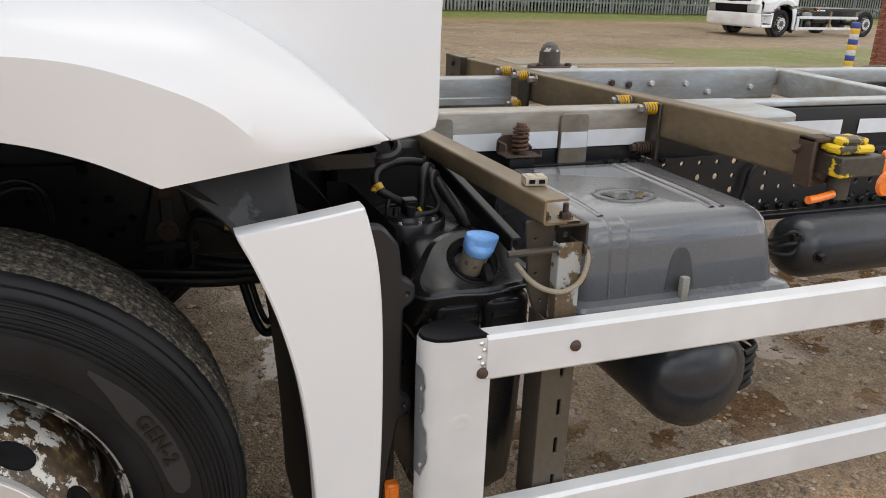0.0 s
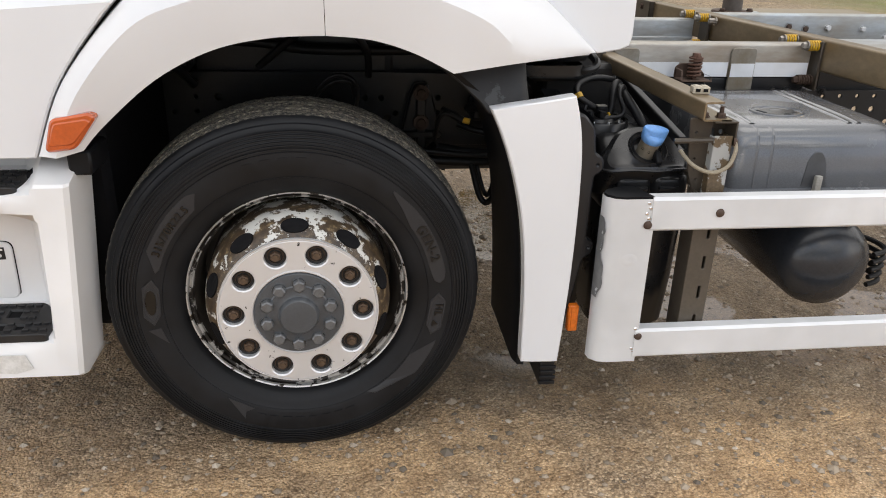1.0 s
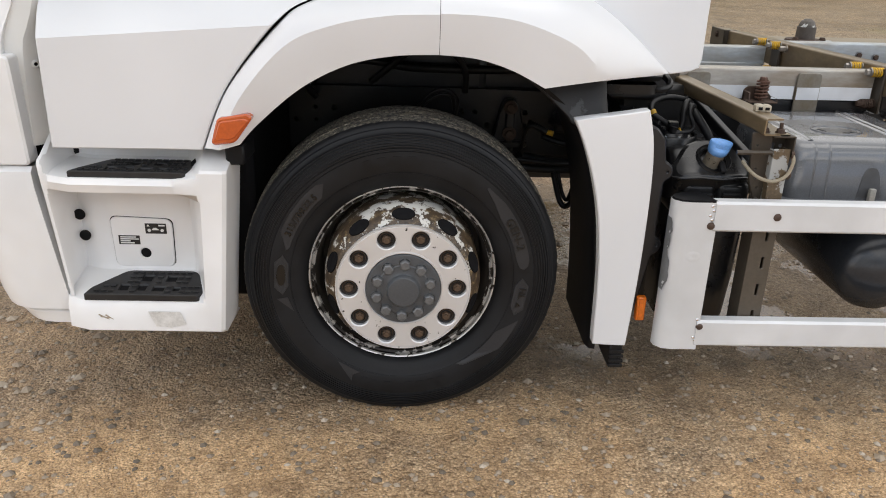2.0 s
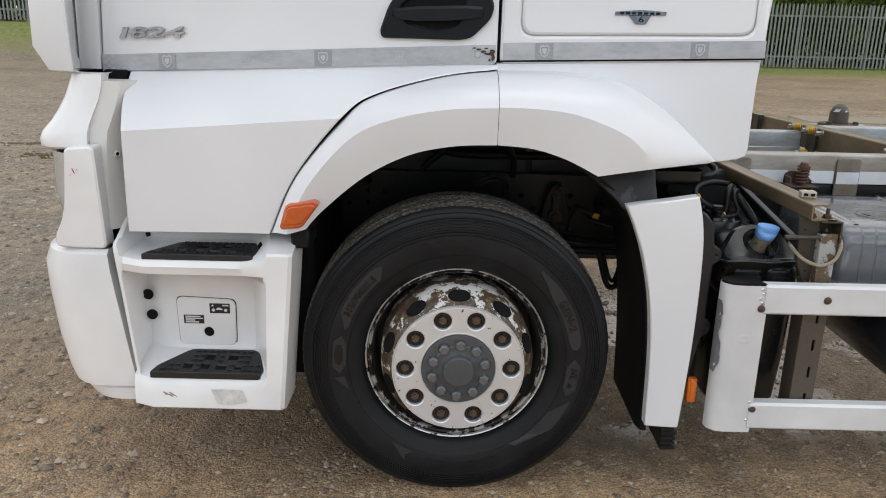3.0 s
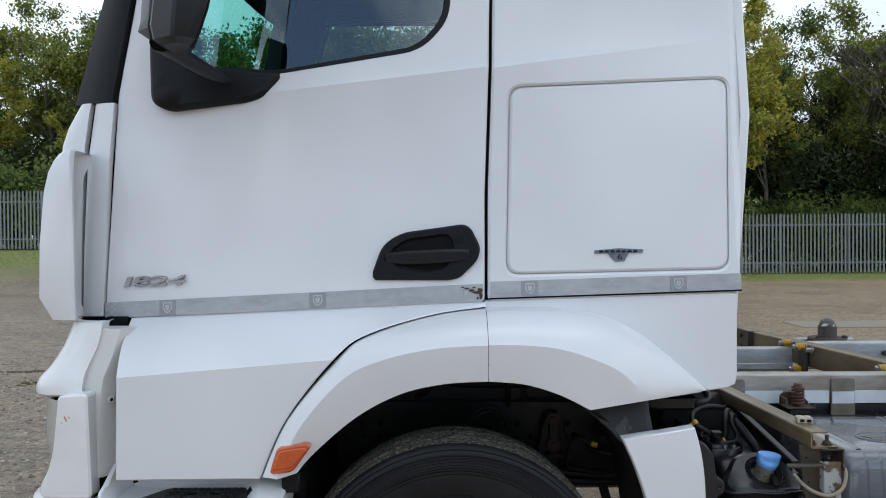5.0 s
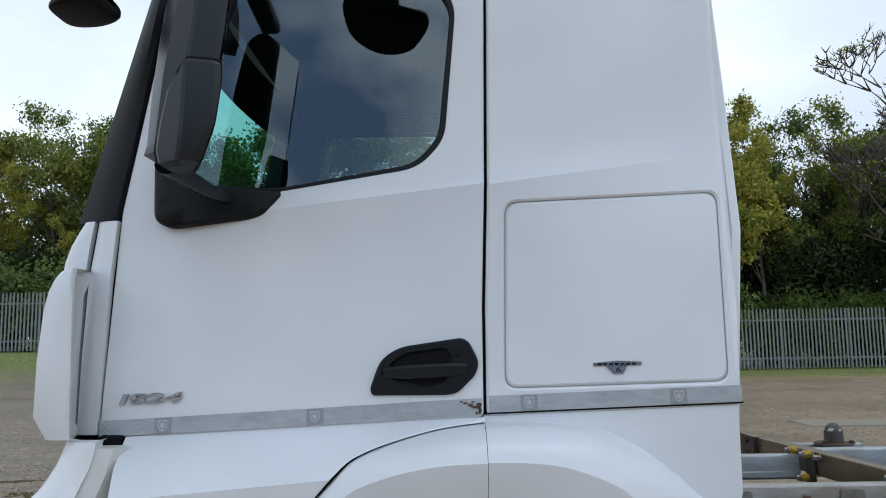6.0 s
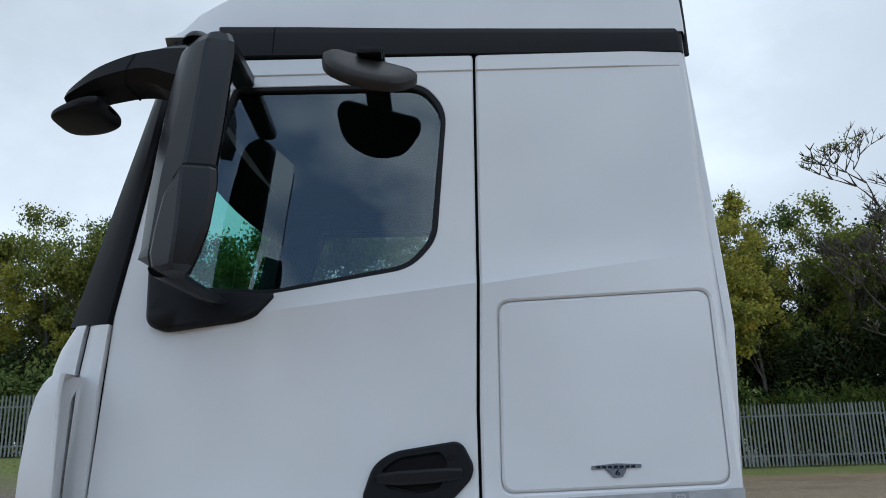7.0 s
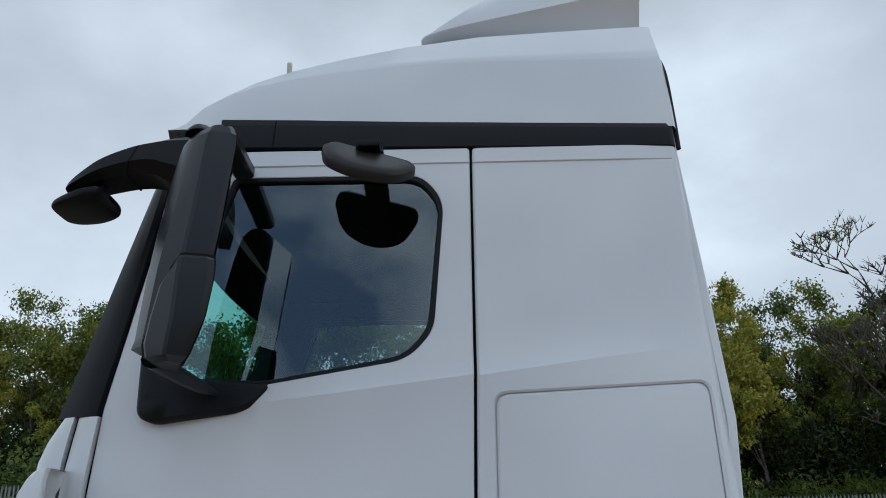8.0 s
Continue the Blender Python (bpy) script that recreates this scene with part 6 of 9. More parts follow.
for x0, x1 in ((0.912, 0.985), (1.018, 1.078)):
    part("tank_rib", box(bmesh.new(), x0, x1, 0.229, 0.245, 0.742, 0.755, 0.005, seg=2), TANK_BLACK, tank)
    part("tank_rib", box(bmesh.new(), x0, x1, 0.236, 0.26, 0.772, 0.780, 0.003), TANK_BLACK, tank)
# sender unit with hoses on the tank's top
bm = bmesh.new()
at = Matrix.Translation((0.936, 0.588, 0.858)) @ Matrix.Rotation(radians(-90), 4, "X")
lathe(bm, [(0.0, -0.016), (0.052, -0.016), (0.056, -0.006), (0.078, -0.005), (0.082, 0.0), (0.086, 0.0), (0.088, -0.011), (0.092, -0.012), (0.095, -0.008), (0.095, 0.05)], 48, m=at)
sender = part("sender_unit", bm, TANK_BLACK, truck, "black tank sender unit with hoses")
for pts, r in (([(0.926, 0.600, 0.897), (0.898, 0.600, 0.913), (0.872, 0.605, 0.930), (0.866, 0.62, 0.945), (0.880, 0.65, 0.962), (0.920, 0.68, 0.973), (0.965, 0.69, 0.976), (1.01, 0.70, 0.968)], 0.0105),
               ([(0.945, 0.565, 0.873), (0.988, 0.56, 0.877), (1.004, 0.562, 0.886), (1.008, 0.565, 0.900), (1.000, 0.568, 0.922), (0.994, 0.575, 0.941), (1.000, 0.59, 0.958), (1.016, 0.61, 0.964), (1.03, 0.63, 0.945)], 0.0075),
               ([(0.975, 0.60, 0.875), (0.982, 0.605, 0.905), (0.985, 0.615, 0.935), (0.995, 0.635, 0.958), (1.012, 0.66, 0.966), (1.03, 0.69, 0.955)], 0.0125),
               ([(0.926, 0.600, 0.897), (0.935, 0.598, 0.888), (0.937, 0.597, 0.868)], 0.0115),
               ([(0.940, 0.562, 0.895), (0.938, 0.562, 0.878), (0.946, 0.563, 0.871), (0.962, 0.562, 0.873)], 0.0125),
               ([(0.885, 0.58, 0.868), (0.886, 0.582, 0.892), (0.892, 0.59, 0.908)], 0.006),
               ([(0.905, 0.575, 0.868), (0.907, 0.578, 0.89)], 0.008)):
    part("hose", hose(bmesh.new(), pts, r, 10, 6), RUBBER_HOSE, sender)
bm = bmesh.new()
box(bm, 0.925, 0.962, 0.575, 0.605, 0.870, 0.906, 0.005)
part("hose_connector", bm, BLACK_PLASTIC, sender, "black hose connector")
part("connector_lid", box(bmesh.new(), 0.927, 0.960, 0.577, 0.603, 0.905, 0.909, 0.001), surface("dusty_plastic", (0.11, 0.105, 0.09), 0.5, 0, 0, None, 0.4, 30, 150, 0.1, 0.0005), sender, "dusty connector lid")
part("hose_clip", hose(bmesh.new(), [(0.874, 0.604, 0.928), (0.868, 0.613, 0.940)], 0.0135, 12, 2), YELLOW, sender, "yellow hose clip")
part("hose_clip", box(bmesh.new(), 0.851, 0.872, 0.598, 0.604, 0.928, 0.936, 0.002), YELLOW, sender, "yellow hose clip")
part("hose_clip", hose(bmesh.new(), [(0.962, 0.575, 0.888), (0.968, 0.573, 0.878)], 0.0045, 8, 2), YELLOW, sender, "yellow hose clip")
for k in range(9):
    a = 0.7 * k
    part("sender_screw", hexbolt(bmesh.new(), (0.936 + 0.069 * math.cos(a), 0.588 + 0.069 * math.sin(a), 0.863), (0, 0, 1), 0.0045, 0.007), GALV, sender, "bright screw", 25)
# struts and dark brackets between the tank and the frame
bm = hose(bmesh.new(), [(1.01, 0.66, 0.96), (1.022, 0.60, 0.935), (1.05, 0.56, 0.89), (1.075, 0.54, 0.845)], 0.015, 12, 5)
part("tank_strut", bm, RUBBER_HOSE, truck, "thick black filler pipe")
bm = bmesh.new()
beam(bm, (1.085, 0.90, 0.965), (1.12, 0.38, 0.86), 0.045, 0.025, 0.004)
part("tank_bracket", bm, FRAME_BLACK, truck, "black tank bracket")
bm = sheet(rounded([(1.02, 0.80), (1.12, 0.80), (1.14, 0.93), (1.05, 0.97)], 0.02), lambda x, z: 0.86, 0.01, [hole(1.07, 0.92, 0.010), hole(1.10, 0.87, 0.010)], 0.003)
part("tank_bracket", bm, FRAME_BLACK, truck, "black bracket with holes")
bm = bmesh.new()
box(bm, 0.80, 1.06, 0.80, 0.91, 0.80, 1.0, 0.015)
box(bm, 0.70, 0.95, 0.70, 0.90, 0.96, 1.06, 0.012)
part("valve_block", bm, FRAME_BLACK, truck, "black valve block")
bm = bmesh.new()
hose(bm, [(0.70, 0.55, 1.05), (0.80, 0.45, 1.045), (0.86, 0.45, 1.05), (0.875, 0.5, 1.07), (0.87, 0.7, 1.08)], 0.012, 8, 5)
hose(bm, [(0.70, 0.50, 1.08), (0.83, 0.48, 1.085), (0.85, 0.7, 1.09)], 0.02, 8, 5)
part("cab_mount_pipe", bm, FRAME_BLACK, truck, "black pipes under the cab")

bm = bmesh.new()
loft(bm, [round_rect(0.62, 0.825, 0.42, 0.70, z, r) for z, r in ((1.032, 0.03), (1.030, 0.035), (1.035, 0.038), (1.062, 0.04))], closed=True)
bm.faces.new([bm.verts.new(v) for v in round_rect(0.625, 0.82, 0.425, 0.695, 1.033, 0.03)])
part("valve_tray", bm, TANK_BLACK, truck, "black rounded tray under the cab", 30)
bm = hose(bmesh.new(), [Vector(q) for q in ((2.285, 0.905, 0.86), (2.243, 0.90, 0.827), (2.236, 0.90, 0.778), (2.221, 0.895, 0.735), (2.20, 0.88, 0.68))], 0.008, 8, 5)
part("air_line", bm, RUBBER_HOSE, truck, "black air line")

# ---- grey locker box ----
bm = bmesh.new()
lev = [(0.70, 1.235, 1.845, 0.255, 0.80, 0.03), (0.712, 1.232, 1.848, 0.252, 0.80, 0.03), (0.722, 1.235, 1.84, 0.257, 0.80, 0.03), (0.728, 1.245, 1.815, 0.278, 0.80, 0.045), (0.845, 1.25, 1.79, 0.288, 0.80, 0.05), (0.880, 1.254, 1.780, 0.296, 0.80, 0.05), (0.898, 1.264, 1.768, 0.312, 0.80, 0.05), (0.907, 1.278, 1.754, 0.336, 0.80, 0.05), (0.911, 1.292, 1.744, 0.40, 0.80, 0.04), (0.912, 1.30, 1.738, 0.55, 0.795, 0.03)]
got = loft(bm, [round_rect(a, b, c, d, z, r, 6) for z, a, b, c, d, r in lev], closed=True)
bm.faces.new(got[-1])
bm.faces.new(got[0])
locker = part("locker_box", bm, BOX_GREY, truck, "wet grey moulded plastic locker box", 35)
for x in (1.325, 1.635, 1.665):
    bm = bmesh.new()
    loft(bm, [[(x - 0.012, y, z - 0.002), (x - 0.006, y, z + 0.003), (x + 0.006, y, z + 0.003), (x + 0.012, y, z - 0.002)] for y, z in ((0.345, 0.9075), (0.42, 0.911), (0.50, 0.912), (0.60, 0.912), (0.70, 0.912), (0.785, 0.912))])
    part("lid_rib", bm, BOX_GREY, locker)
bm = bmesh.new()
rows = []
for s, h in ((1.0, 0.0), (0.97, 0.004), (0.90, 0.004), (0.87, 0.0)):
    rows.append([(1.478 + 0.088 * s * math.cos(a), 0.485 + 0.068 * s * math.sin(a), 0.9115 + h) for a in np.linspace(0, 2 * math.pi, 41)[:-1]])
loft(bm, rows, closed=True)
for s0, s1 in ((0.55, 0.75), (0.2, 0.35)):
    loft(bm, [[(1.478 + 0.088 * s * math.cos(a) * 0.9, 0.485 + 0.068 * s * math.sin(a), 0.9115 + h) for a in np.linspace(0.3, 2.6, 12)] for s, h in ((s0, 0.0), ((s0 + s1) / 2, 0.003), (s1, 0.0))])
part("lid_emblem", bm, BOX_GREY, locker, "raised round emblem")
WET = surface("wet_film", (0.11, 0.115, 0.12), 0.06, 0, 0.5, None, 0.3, 20, 60, 0.0)
rnd = random.Random(14)
for cx, cy, rx, ry, n in ((1.478, 0.485, 0.072, 0.052, 22),):
    ring = [(cx + rx * rnd.uniform(0.65, 1.1) * math.cos(a), cy + ry * rnd.uniform(0.65, 1.1) * math.sin(a), 0.9135) for a in np.linspace(0, 2 * math.pi, n + 1)[:-1]]
    bm = bmesh.new()
    bm.faces.new([bm.verts.new(q) for q in catmull(ring, 3, True)])
    part("wet_film", bm, WET, locker, "film of rain water", 0)
for x in (1.325, 1.372):
    bm = bmesh.new()
    loft(bm, [[(x - 0.006, y + 0.001, z), (x, y - 0.0025, z), (x + 0.006, y + 0.001, z)] for y, z in ((0.2785, 0.732), (0.2875, 0.845), (0.2955, 0.880), (0.311, 0.898), (0.335, 0.907))])
    part("lid_rib", bm, BOX_GREY, locker)
bm = sheet(rounded([(1.478, 0.735), (1.558, 0.735), (1.545, 0.81), (1.53, 0.835), (1.505, 0.835), (1.49, 0.81)], [0.0, 0.0, 0.02, 0.015, 0.015, 0.02]), lambda x, z: 0.2765 + 0.077 * (z - 0.73), 0.004, (), 0.001)
part("latch_recess", bm, surface("shadow_grey_plastic", (0.06, 0.062, 0.066), 0.45), locker, "dark latch recess")
bm = bmesh.new()
box(bm, 1.508, 1.529, 0.252, 0.270, 0.69, 0.772, 0.006, seg=2)
part("latch", bm, surface("old_rubber", (0.30, 0.29, 0.26), 0.6, 0, 0, None, 0.4, 30, 200, 0.2, 0.0005), locker, "pale rubber latch")
bm = bmesh.new()
box(bm, 1.26, 1.80, 0.30, 0.85, 0.63, 0.70, 0.02)
part("locker_tray", bm, FRAME_BLACK, locker, "black tray under the locker")

# ---- air tanks ----
AIR_TANK = surface("wet_tank_paint", (0.020, 0.023, 0.028), 0.26, 0, 0, (0.045, 0.045, 0.045), 0.45, 7, 120, 0.05, 0.0005, spec=0.5)
def air_tank(c, length, r, turn_z, label):
    bm = bmesh.new()
    prof = [(0.0, -length / 2), (r * 0.35, -length / 2 + 0.006), (r * 0.7, -length / 2 + 0.026), (r * 0.92, -length / 2 + 0.055), (r, -length / 2 + 0.09)]
    prof = prof + [(a, -b) for a, b in reversed(prof)]
    lathe(bm, prof, 40)
    t = part("air_tank", bm, AIR_TANK, truck, label, 50)
    t.matrix_basis = Matrix.Translation(c) @ Matrix.Rotation(radians(turn_z), 4, "Z")
    return t


air_tank((1.642, 0.59, 0.462), 0.70, 0.150, 0, "dark grey steel air tank")
air_tank((2.68, 0.76, 0.60), 0.80, 0.105, 90, "dark grey steel air tank")
bm = bmesh.new()
for k in range(5):
    hose(bm, [(1.84, 0.60, 0.44 - 0.028 * k), (1.93, 0.56, 0.445 - 0.028 * k), (1.965, 0.50, 0.44 - 0.028 * k), (1.955, 0.45, 0.435 - 0.028 * k), (1.90, 0.43, 0.43 - 0.028 * k)], 0.009, 8, 4)
part("coiled_pipe", bm, RUBBER_HOSE, truck, "coiled black air pipe")
for k, dz in enumerate((0.0, 0.02, -0.018)):
    bm = hose(bmesh.new(), [(2.30, 0.70, 0.64 + dz), (2.24, 0.67, 0.65 + dz * 2), (2.18, 0.72, 0.63 + dz), (2.05, 0.85, 0.64 + dz)], 0.006, 8, 5)
    part("air_line", bm, RUBBER_HOSE, truck, "black air line")
part("tank_fitting", hexbolt(bmesh.new(), (2.30, 0.70, 0.66), (-1, 0, 0), 0.018, 0.03), RUBBER_HOSE, truck)
part("tank_fitting", hexbolt(bmesh.new(), (2.36, 0.66, 0.60), (0, -1, 0), 0.016, 0.025), RUBBER_HOSE, truck)

# ---- under the cab: engine, axle, springs, pipes ----
bm = bmesh.new()
box(bm, -0.9, 0.75, 1.02, 1.74, 0.55, 1.33, 0.05)
box(bm, -0.4, 0.3, 0.97, 1.05, 0.75, 1.2, 0.03)
part("engine", bm, FRAME_BLACK, truck, "black dirty engine under the cab")
bm = bmesh.new()
rod(bm, (0, 0.40, 0.47), (0, 2 * YC - 0.40, 0.47), 0.055, seg=16)
box(bm, -0.07, 0.07, 0.62, 0.75, 0.38, 0.52, 0.02)
part("front_axle", bm, FRAME_BLACK, truck, "black front axle")
for i in range(3):
    bm = bmesh.new()
    pts = [(-0.85, 0.83, 0.70 - 0.02 * i), (-0.4, 0.83, 0.59 - 0.02 * i), (0, 0.83, 0.56 - 0.02 * i), (0.28, 0.83, 0.60 - 0.02 * i), (0.44, 0.83, 0.71 - 0.02 * i)]
    line = catmull(pts, 5)
    loft(bm, [[(p.x, p.y + a, p.z + b) for a, b in ((-0.045, -0.008), (0.045, -0.008), (0.045, 0.008), (-0.045, 0.008))] for p in line], closed=True)
    part("leaf_spring", bm, FRAME_BLACK, truck)
# three-cornered spring hanger with two large bolts
bm = sheet(rounded([(0.372, 0.915), (0.408, 0.915), (0.425, 0.88), (0.452, 0.755), (0.330, 0.755), (0.358, 0.88)], 0.012), lambda x, z: 0.868, 0.03, (), 0.006)
box(bm, 0.372, 0.408, 0.848, 0.872, 0.60, 0.90, 0.006)
box(bm, 0.325, 0.46, 0.845, 0.90, 0.735, 0.76, 0.006)
hanger = part("spring_hanger", bm, FRAME_BLACK, truck, "black three-cornered spring hanger")
for z in (0.893, 0.790):
    bm = lathe(bmesh.new(), [(0.0, -0.016), (0.014, -0.016), (0.016, -0.008), (0.027, -0.006), (0.028, 0.006)], 18, m=Matrix.Translation((0.389, 0.85, z)))
    part("hanger_bolt", bm, RUST, hanger, "rusty hanger bolt", 30)
pipes = [([(-0.15, 0.84, 0.98), (0.0, 0.80, 1.10), (0.12, 0.78, 1.12), (0.2, 0.80, 1.05), (0.21, 0.85, 0.95)], 0.012), ([(-0.6, 0.88, 1.05), (-0.2, 0.86, 1.06), (0.05, 0.88, 1.03), (0.5, 0.90, 1.03)], 0.016), ([(0.55, 0.86, 0.84), (0.60, 0.80, 0.85), (0.70, 0.80, 0.84), (0.74, 0.83, 0.80)], 0.014), ([(0.52, 0.86, 0.78), (0.62, 0.82, 0.76), (0.76, 0.82, 0.77)], 0.012), ([(0.45, 0.85, 0.70), (0.60, 0.80, 0.69), (0.80, 0.82, 0.70)], 0.018), ([(0.555, 0.74, 0.67), (0.580, 0.72, 0.575), (0.602, 0.70, 0.545), (0.628, 0.69, 0.575), (0.640, 0.68, 0.67)], 0.011), ([(0.575, 0.76, 0.67), (0.595, 0.74, 0.59), (0.61, 0.72, 0.565), (0.622, 0.71, 0.59), (0.632, 0.70, 0.66)], 0.008), ([(0.0, 0.66, 0.86), (0.03, 0.57, 0.94), (0.07, 0.55, 0.99), (0.11, 0.55, 1.01), (0.15, 0.55, 1.0), (0.17, 0.56, 0.965), (0.165, 0.62, 0.90)], 0.006), ([(0.02, 0.68, 0.86), (0.045, 0.58, 0.94), (0.085, 0.56, 0.98), (0.12, 0.56, 0.992), (0.15, 0.57, 0.98), (0.16, 0.6, 0.93)], 0.006), ([(0.30, 0.74, 0.73), (0.42, 0.72, 0.722), (0.55, 0.72, 0.71), (0.75, 0.74, 0.70)], 0.010), ([(0.30, 0.78, 0.69), (0.5, 0.76, 0.675), (0.75, 0.78, 0.67)], 0.016), ([(0.435, 0.82, 0.74), (0.44, 0.76, 0.82), (0.455, 0.745, 0.845), (0.475, 0.745, 0.843), (0.51, 0.75, 0.825)], 0.008), ([(0.46, 0.80, 0.845), (0.49, 0.76, 0.838), (0.52, 0.75, 0.822)], 0.013), ([(-0.7, 0.86, 0.92), (-0.55, 0.80, 0.99), (-0.42, 0.80, 0.99), (-0.36, 0.85, 0.92)], 0.014), ([(0.25, 0.93, 1.25), (0.36, 0.88, 1.20), (0.42, 0.86, 1.10), (0.5, 0.88, 1.05)], 0.025), ([(-0.5, 0.95, 1.15), (-0.1, 0.9, 1.17), (0.1, 0.9, 1.20), (0.3, 0.95, 1.15)], 0.022)]
for pts, r in pipes:
    part("pipe", hose(bmesh.new(), pts, r, 10, 6), RUBBER_HOSE, truck)
for x0, x1, y0, y1, z0, z1, r in ((0.10, 0.17, 0.86, 0.96, 1.08, 1.20, 0.012), (0.0, 0.06, 0.86, 0.93, 1.12, 1.18, 0.01), (0.56, 0.66, 0.82, 0.90, 0.80, 0.88, 0.012), (-0.48, -0.36, 0.84, 0.92, 0.96, 1.06, 0.02)):
    bm = box(bmesh.new(), x0, x1, y0, y1, z0, z1, r)
    rod(bm, ((x0 + x1) / 2, y0 + 0.01, z1 - 0.03), ((x0 + x1) / 2, y0 - 0.05, z1 - 0.03), 0.016, seg=12)
    part("valve", bm, FRAME_BLACK, truck, "black valve on the side member")
bm = bmesh.new()
rod(bm, (0.522, 0.752, 0.822), (0.545, 0.748, 0.817), 0.0105, seg=12)
part("yellow_connector", bm, YELLOW, truck, "small yellow pipe connector")
# dark underside and front liner
bm = bmesh.new()
loft(bm, [[(0.66 * math.sin(radians(a)) + 0.0, y, 0.485 + 0.69 * math.cos(radians(a))) for y in (0.21, 0.35, 0.62, 0.66)] for a in range(-100, -38, 6)])
part("front_liner", bm, DARK, truck, "black front wheel arch liner")
bm = bmesh.new()
box(bm, -1.02, -0.48, 0.24, 1.0, 0.36, 0.98, 0.02)
part("step_carrier", bm, DARK, truck)
bm = bmesh.new()
box(bm, -0.515, -0.46, 0.06, 0.20, 0.865, 0.925, 0.006)
part("arch_foot", bm, BLACK_PLASTIC, truck, "black plastic foot under the arch")
bm = bmesh.new()
box(bm, -1.05, 0.86, 0.26, 2 * YC - 0.26, 1.36, 1.405, 0.005)
part("cab_underside", bm, DARK, truck)
bm = bmesh.new()
box(bm, -1.15, -0.98, 0.22, 2 * YC - 0.22, 0.40, 1.36, 0.02)
part("bulkhead", bm, DARK, truck)

# far front wheel and rear wheels
for m in (Matrix.Translation((0, 2 * YC - 0.0545, 0.485)) @ Matrix.Rotation(math.pi, 4, "Z"), Matrix.Translation((4.6, 0.0945, 0.485)), Matrix.Translation((4.6, 2 * YC - 0.0945, 0.485)) @ Matrix.Rotation(math.pi, 4, "Z")):
    w = again(rim, m)
    for c in rim.children:
        o = again(c, c.matrix_basis)
        o.parent = w
bm = bmesh.new()
rod(bm, (4.6, 0.35, 0.485), (4.6, 2 * YC - 0.35, 0.485), 0.09, seg=16)
rod(bm, (4.6, YC - 0.2, 0.485), (4.6, YC + 0.2, 0.485), 0.2, seg=20)
part("rear_axle", bm, FRAME_BLACK, truck, "black rear axle")


# ---- cab details ----
# dark lining behind the panels
win_hole = [(-0.93, 2.18), (-0.58, 2.145), (-0.12, 2.225), (-0.04, 2.33), (0.0, 2.80), (-0.06, 2.885), (-0.74, 2.885)]
bm = sheet([(-1.10, 1.30), (0.89, 1.20), (0.90, 3.10), (-0.92, 3.10), (-1.07, 2.08)], lambda x, z: side(x, z) + 0.05, 0.01, [win_hole], 0.001, (), ZC)
lining = part("inner_lining", bm, SEAT, truck, "dark cab lining")
mirror_y(lining)
bm = bmesh.new()
box(bm, -0.93, 0.87, 0.40, 2 * YC - 0.40, 3.03, 3.06, 0.005)
box(bm, 0.80, 0.84, 0.40, 2 * YC - 0.40, 1.46, 3.03, 0.005)
part("headlining", bm, SEAT, truck, "dark grey headlining and back wall")
bm = bmesh.new()
box(bm, -1.12, -0.70, 0.42, 2 * YC - 0.42, 1.46, 2.02, 0.06)
box(bm, -0.95, -0.66, 1.6, 2.2, 2.0, 2.16, 0.05)
part("dashboard", bm, SEAT, truck, "dark dashboard")
bm = bmesh.new()
loft(bm, [[(screen_x(z, y) + dx, y, z) for y in np.linspace(0.45, 2 * YC - 0.45, 13)] for z, dx in ((3.06, 0.045), (3.06, 0.035), (2.835, 0.035), (2.825, 0.040), (2.835, 0.045), (3.06, 0.045))])
part("sun_blind", bm, SEAT, truck, "dark sun blind behind the windscreen top")


def seat(y):
    bm = bmesh.new()
    box(bm, -0.38, 0.12, y - 0.25, y + 0.25, 1.62, 1.80, 0.06, seg=2)
    box(bm, 0.06, 0.22, y - 0.25, y + 0.25, 1.72, 2.50, 0.06, Matrix.Translation((0.14, 0, 1.75)) @ Matrix.Rotation(radians(9), 4, "Y") @ Matrix.Translation((-0.14, 0, -1.75)), 2)
    box(bm, 0.16, 0.28, y - 0.14, y + 0.14, 2.52, 2.72, 0.05, seg=2)
    part("cab_seat", bm, SEAT, truck, "dark fabric cab seat")


seat(0.85)
seat(1.95)
bm = bmesh.new()
lathe(bm, [(0.20 + 0.014 * math.cos(a), 0.014 * math.sin(a)) for a in np.linspace(0, 2 * math.pi, 11)[:-1]], 36, m=Matrix.Translation((-0.62, 1.95, 2.13)) @ Matrix.Rotation(radians(62), 4, "Z") @ Matrix.Rotation(radians(55), 4, "X"), closed=True)
part("steering_wheel", bm, SEAT, truck, "dark steering wheel")
# silver tape strips
sm = lambda x: 1.362 + 0.0415 * (x + 1.117)
bm = sheet([(-1.112, sm(-1.112) + 0.004), (0.088, sm(0.088) + 0.004), (0.088, sm(0.088) + 0.056), (-1.112, sm(-1.112) + 0.052)], lambda x, z: door_y(x, z) - 0.0035, 0.002, (), 0.0006, XC + [-0.7, -0.62, -0.55, -0.4, -0.2], [1.4, 1.42, 1.45])
part("tape_strip", bm, TAPE, door, "worn silver reflective tape with faint emblems")
sr = lambda x: 1.424 + 0.0275 * (x - 0.108)
bm = sheet([(0.112, sr(0.112)), (0.898, sr(0.898)), (0.898, sr(0.898) + 0.05), (0.112, sr(0.112) + 0.05)], lambda x, z: flank(x, z) - 0.0035, 0.002, (), 0.0006, [0.25, 0.4, 0.55, 0.7, 0.8, 0.885], [1.45])
part("tape_strip", bm, TAPE, rear_flank, "worn silver reflective tape with faint emblems")
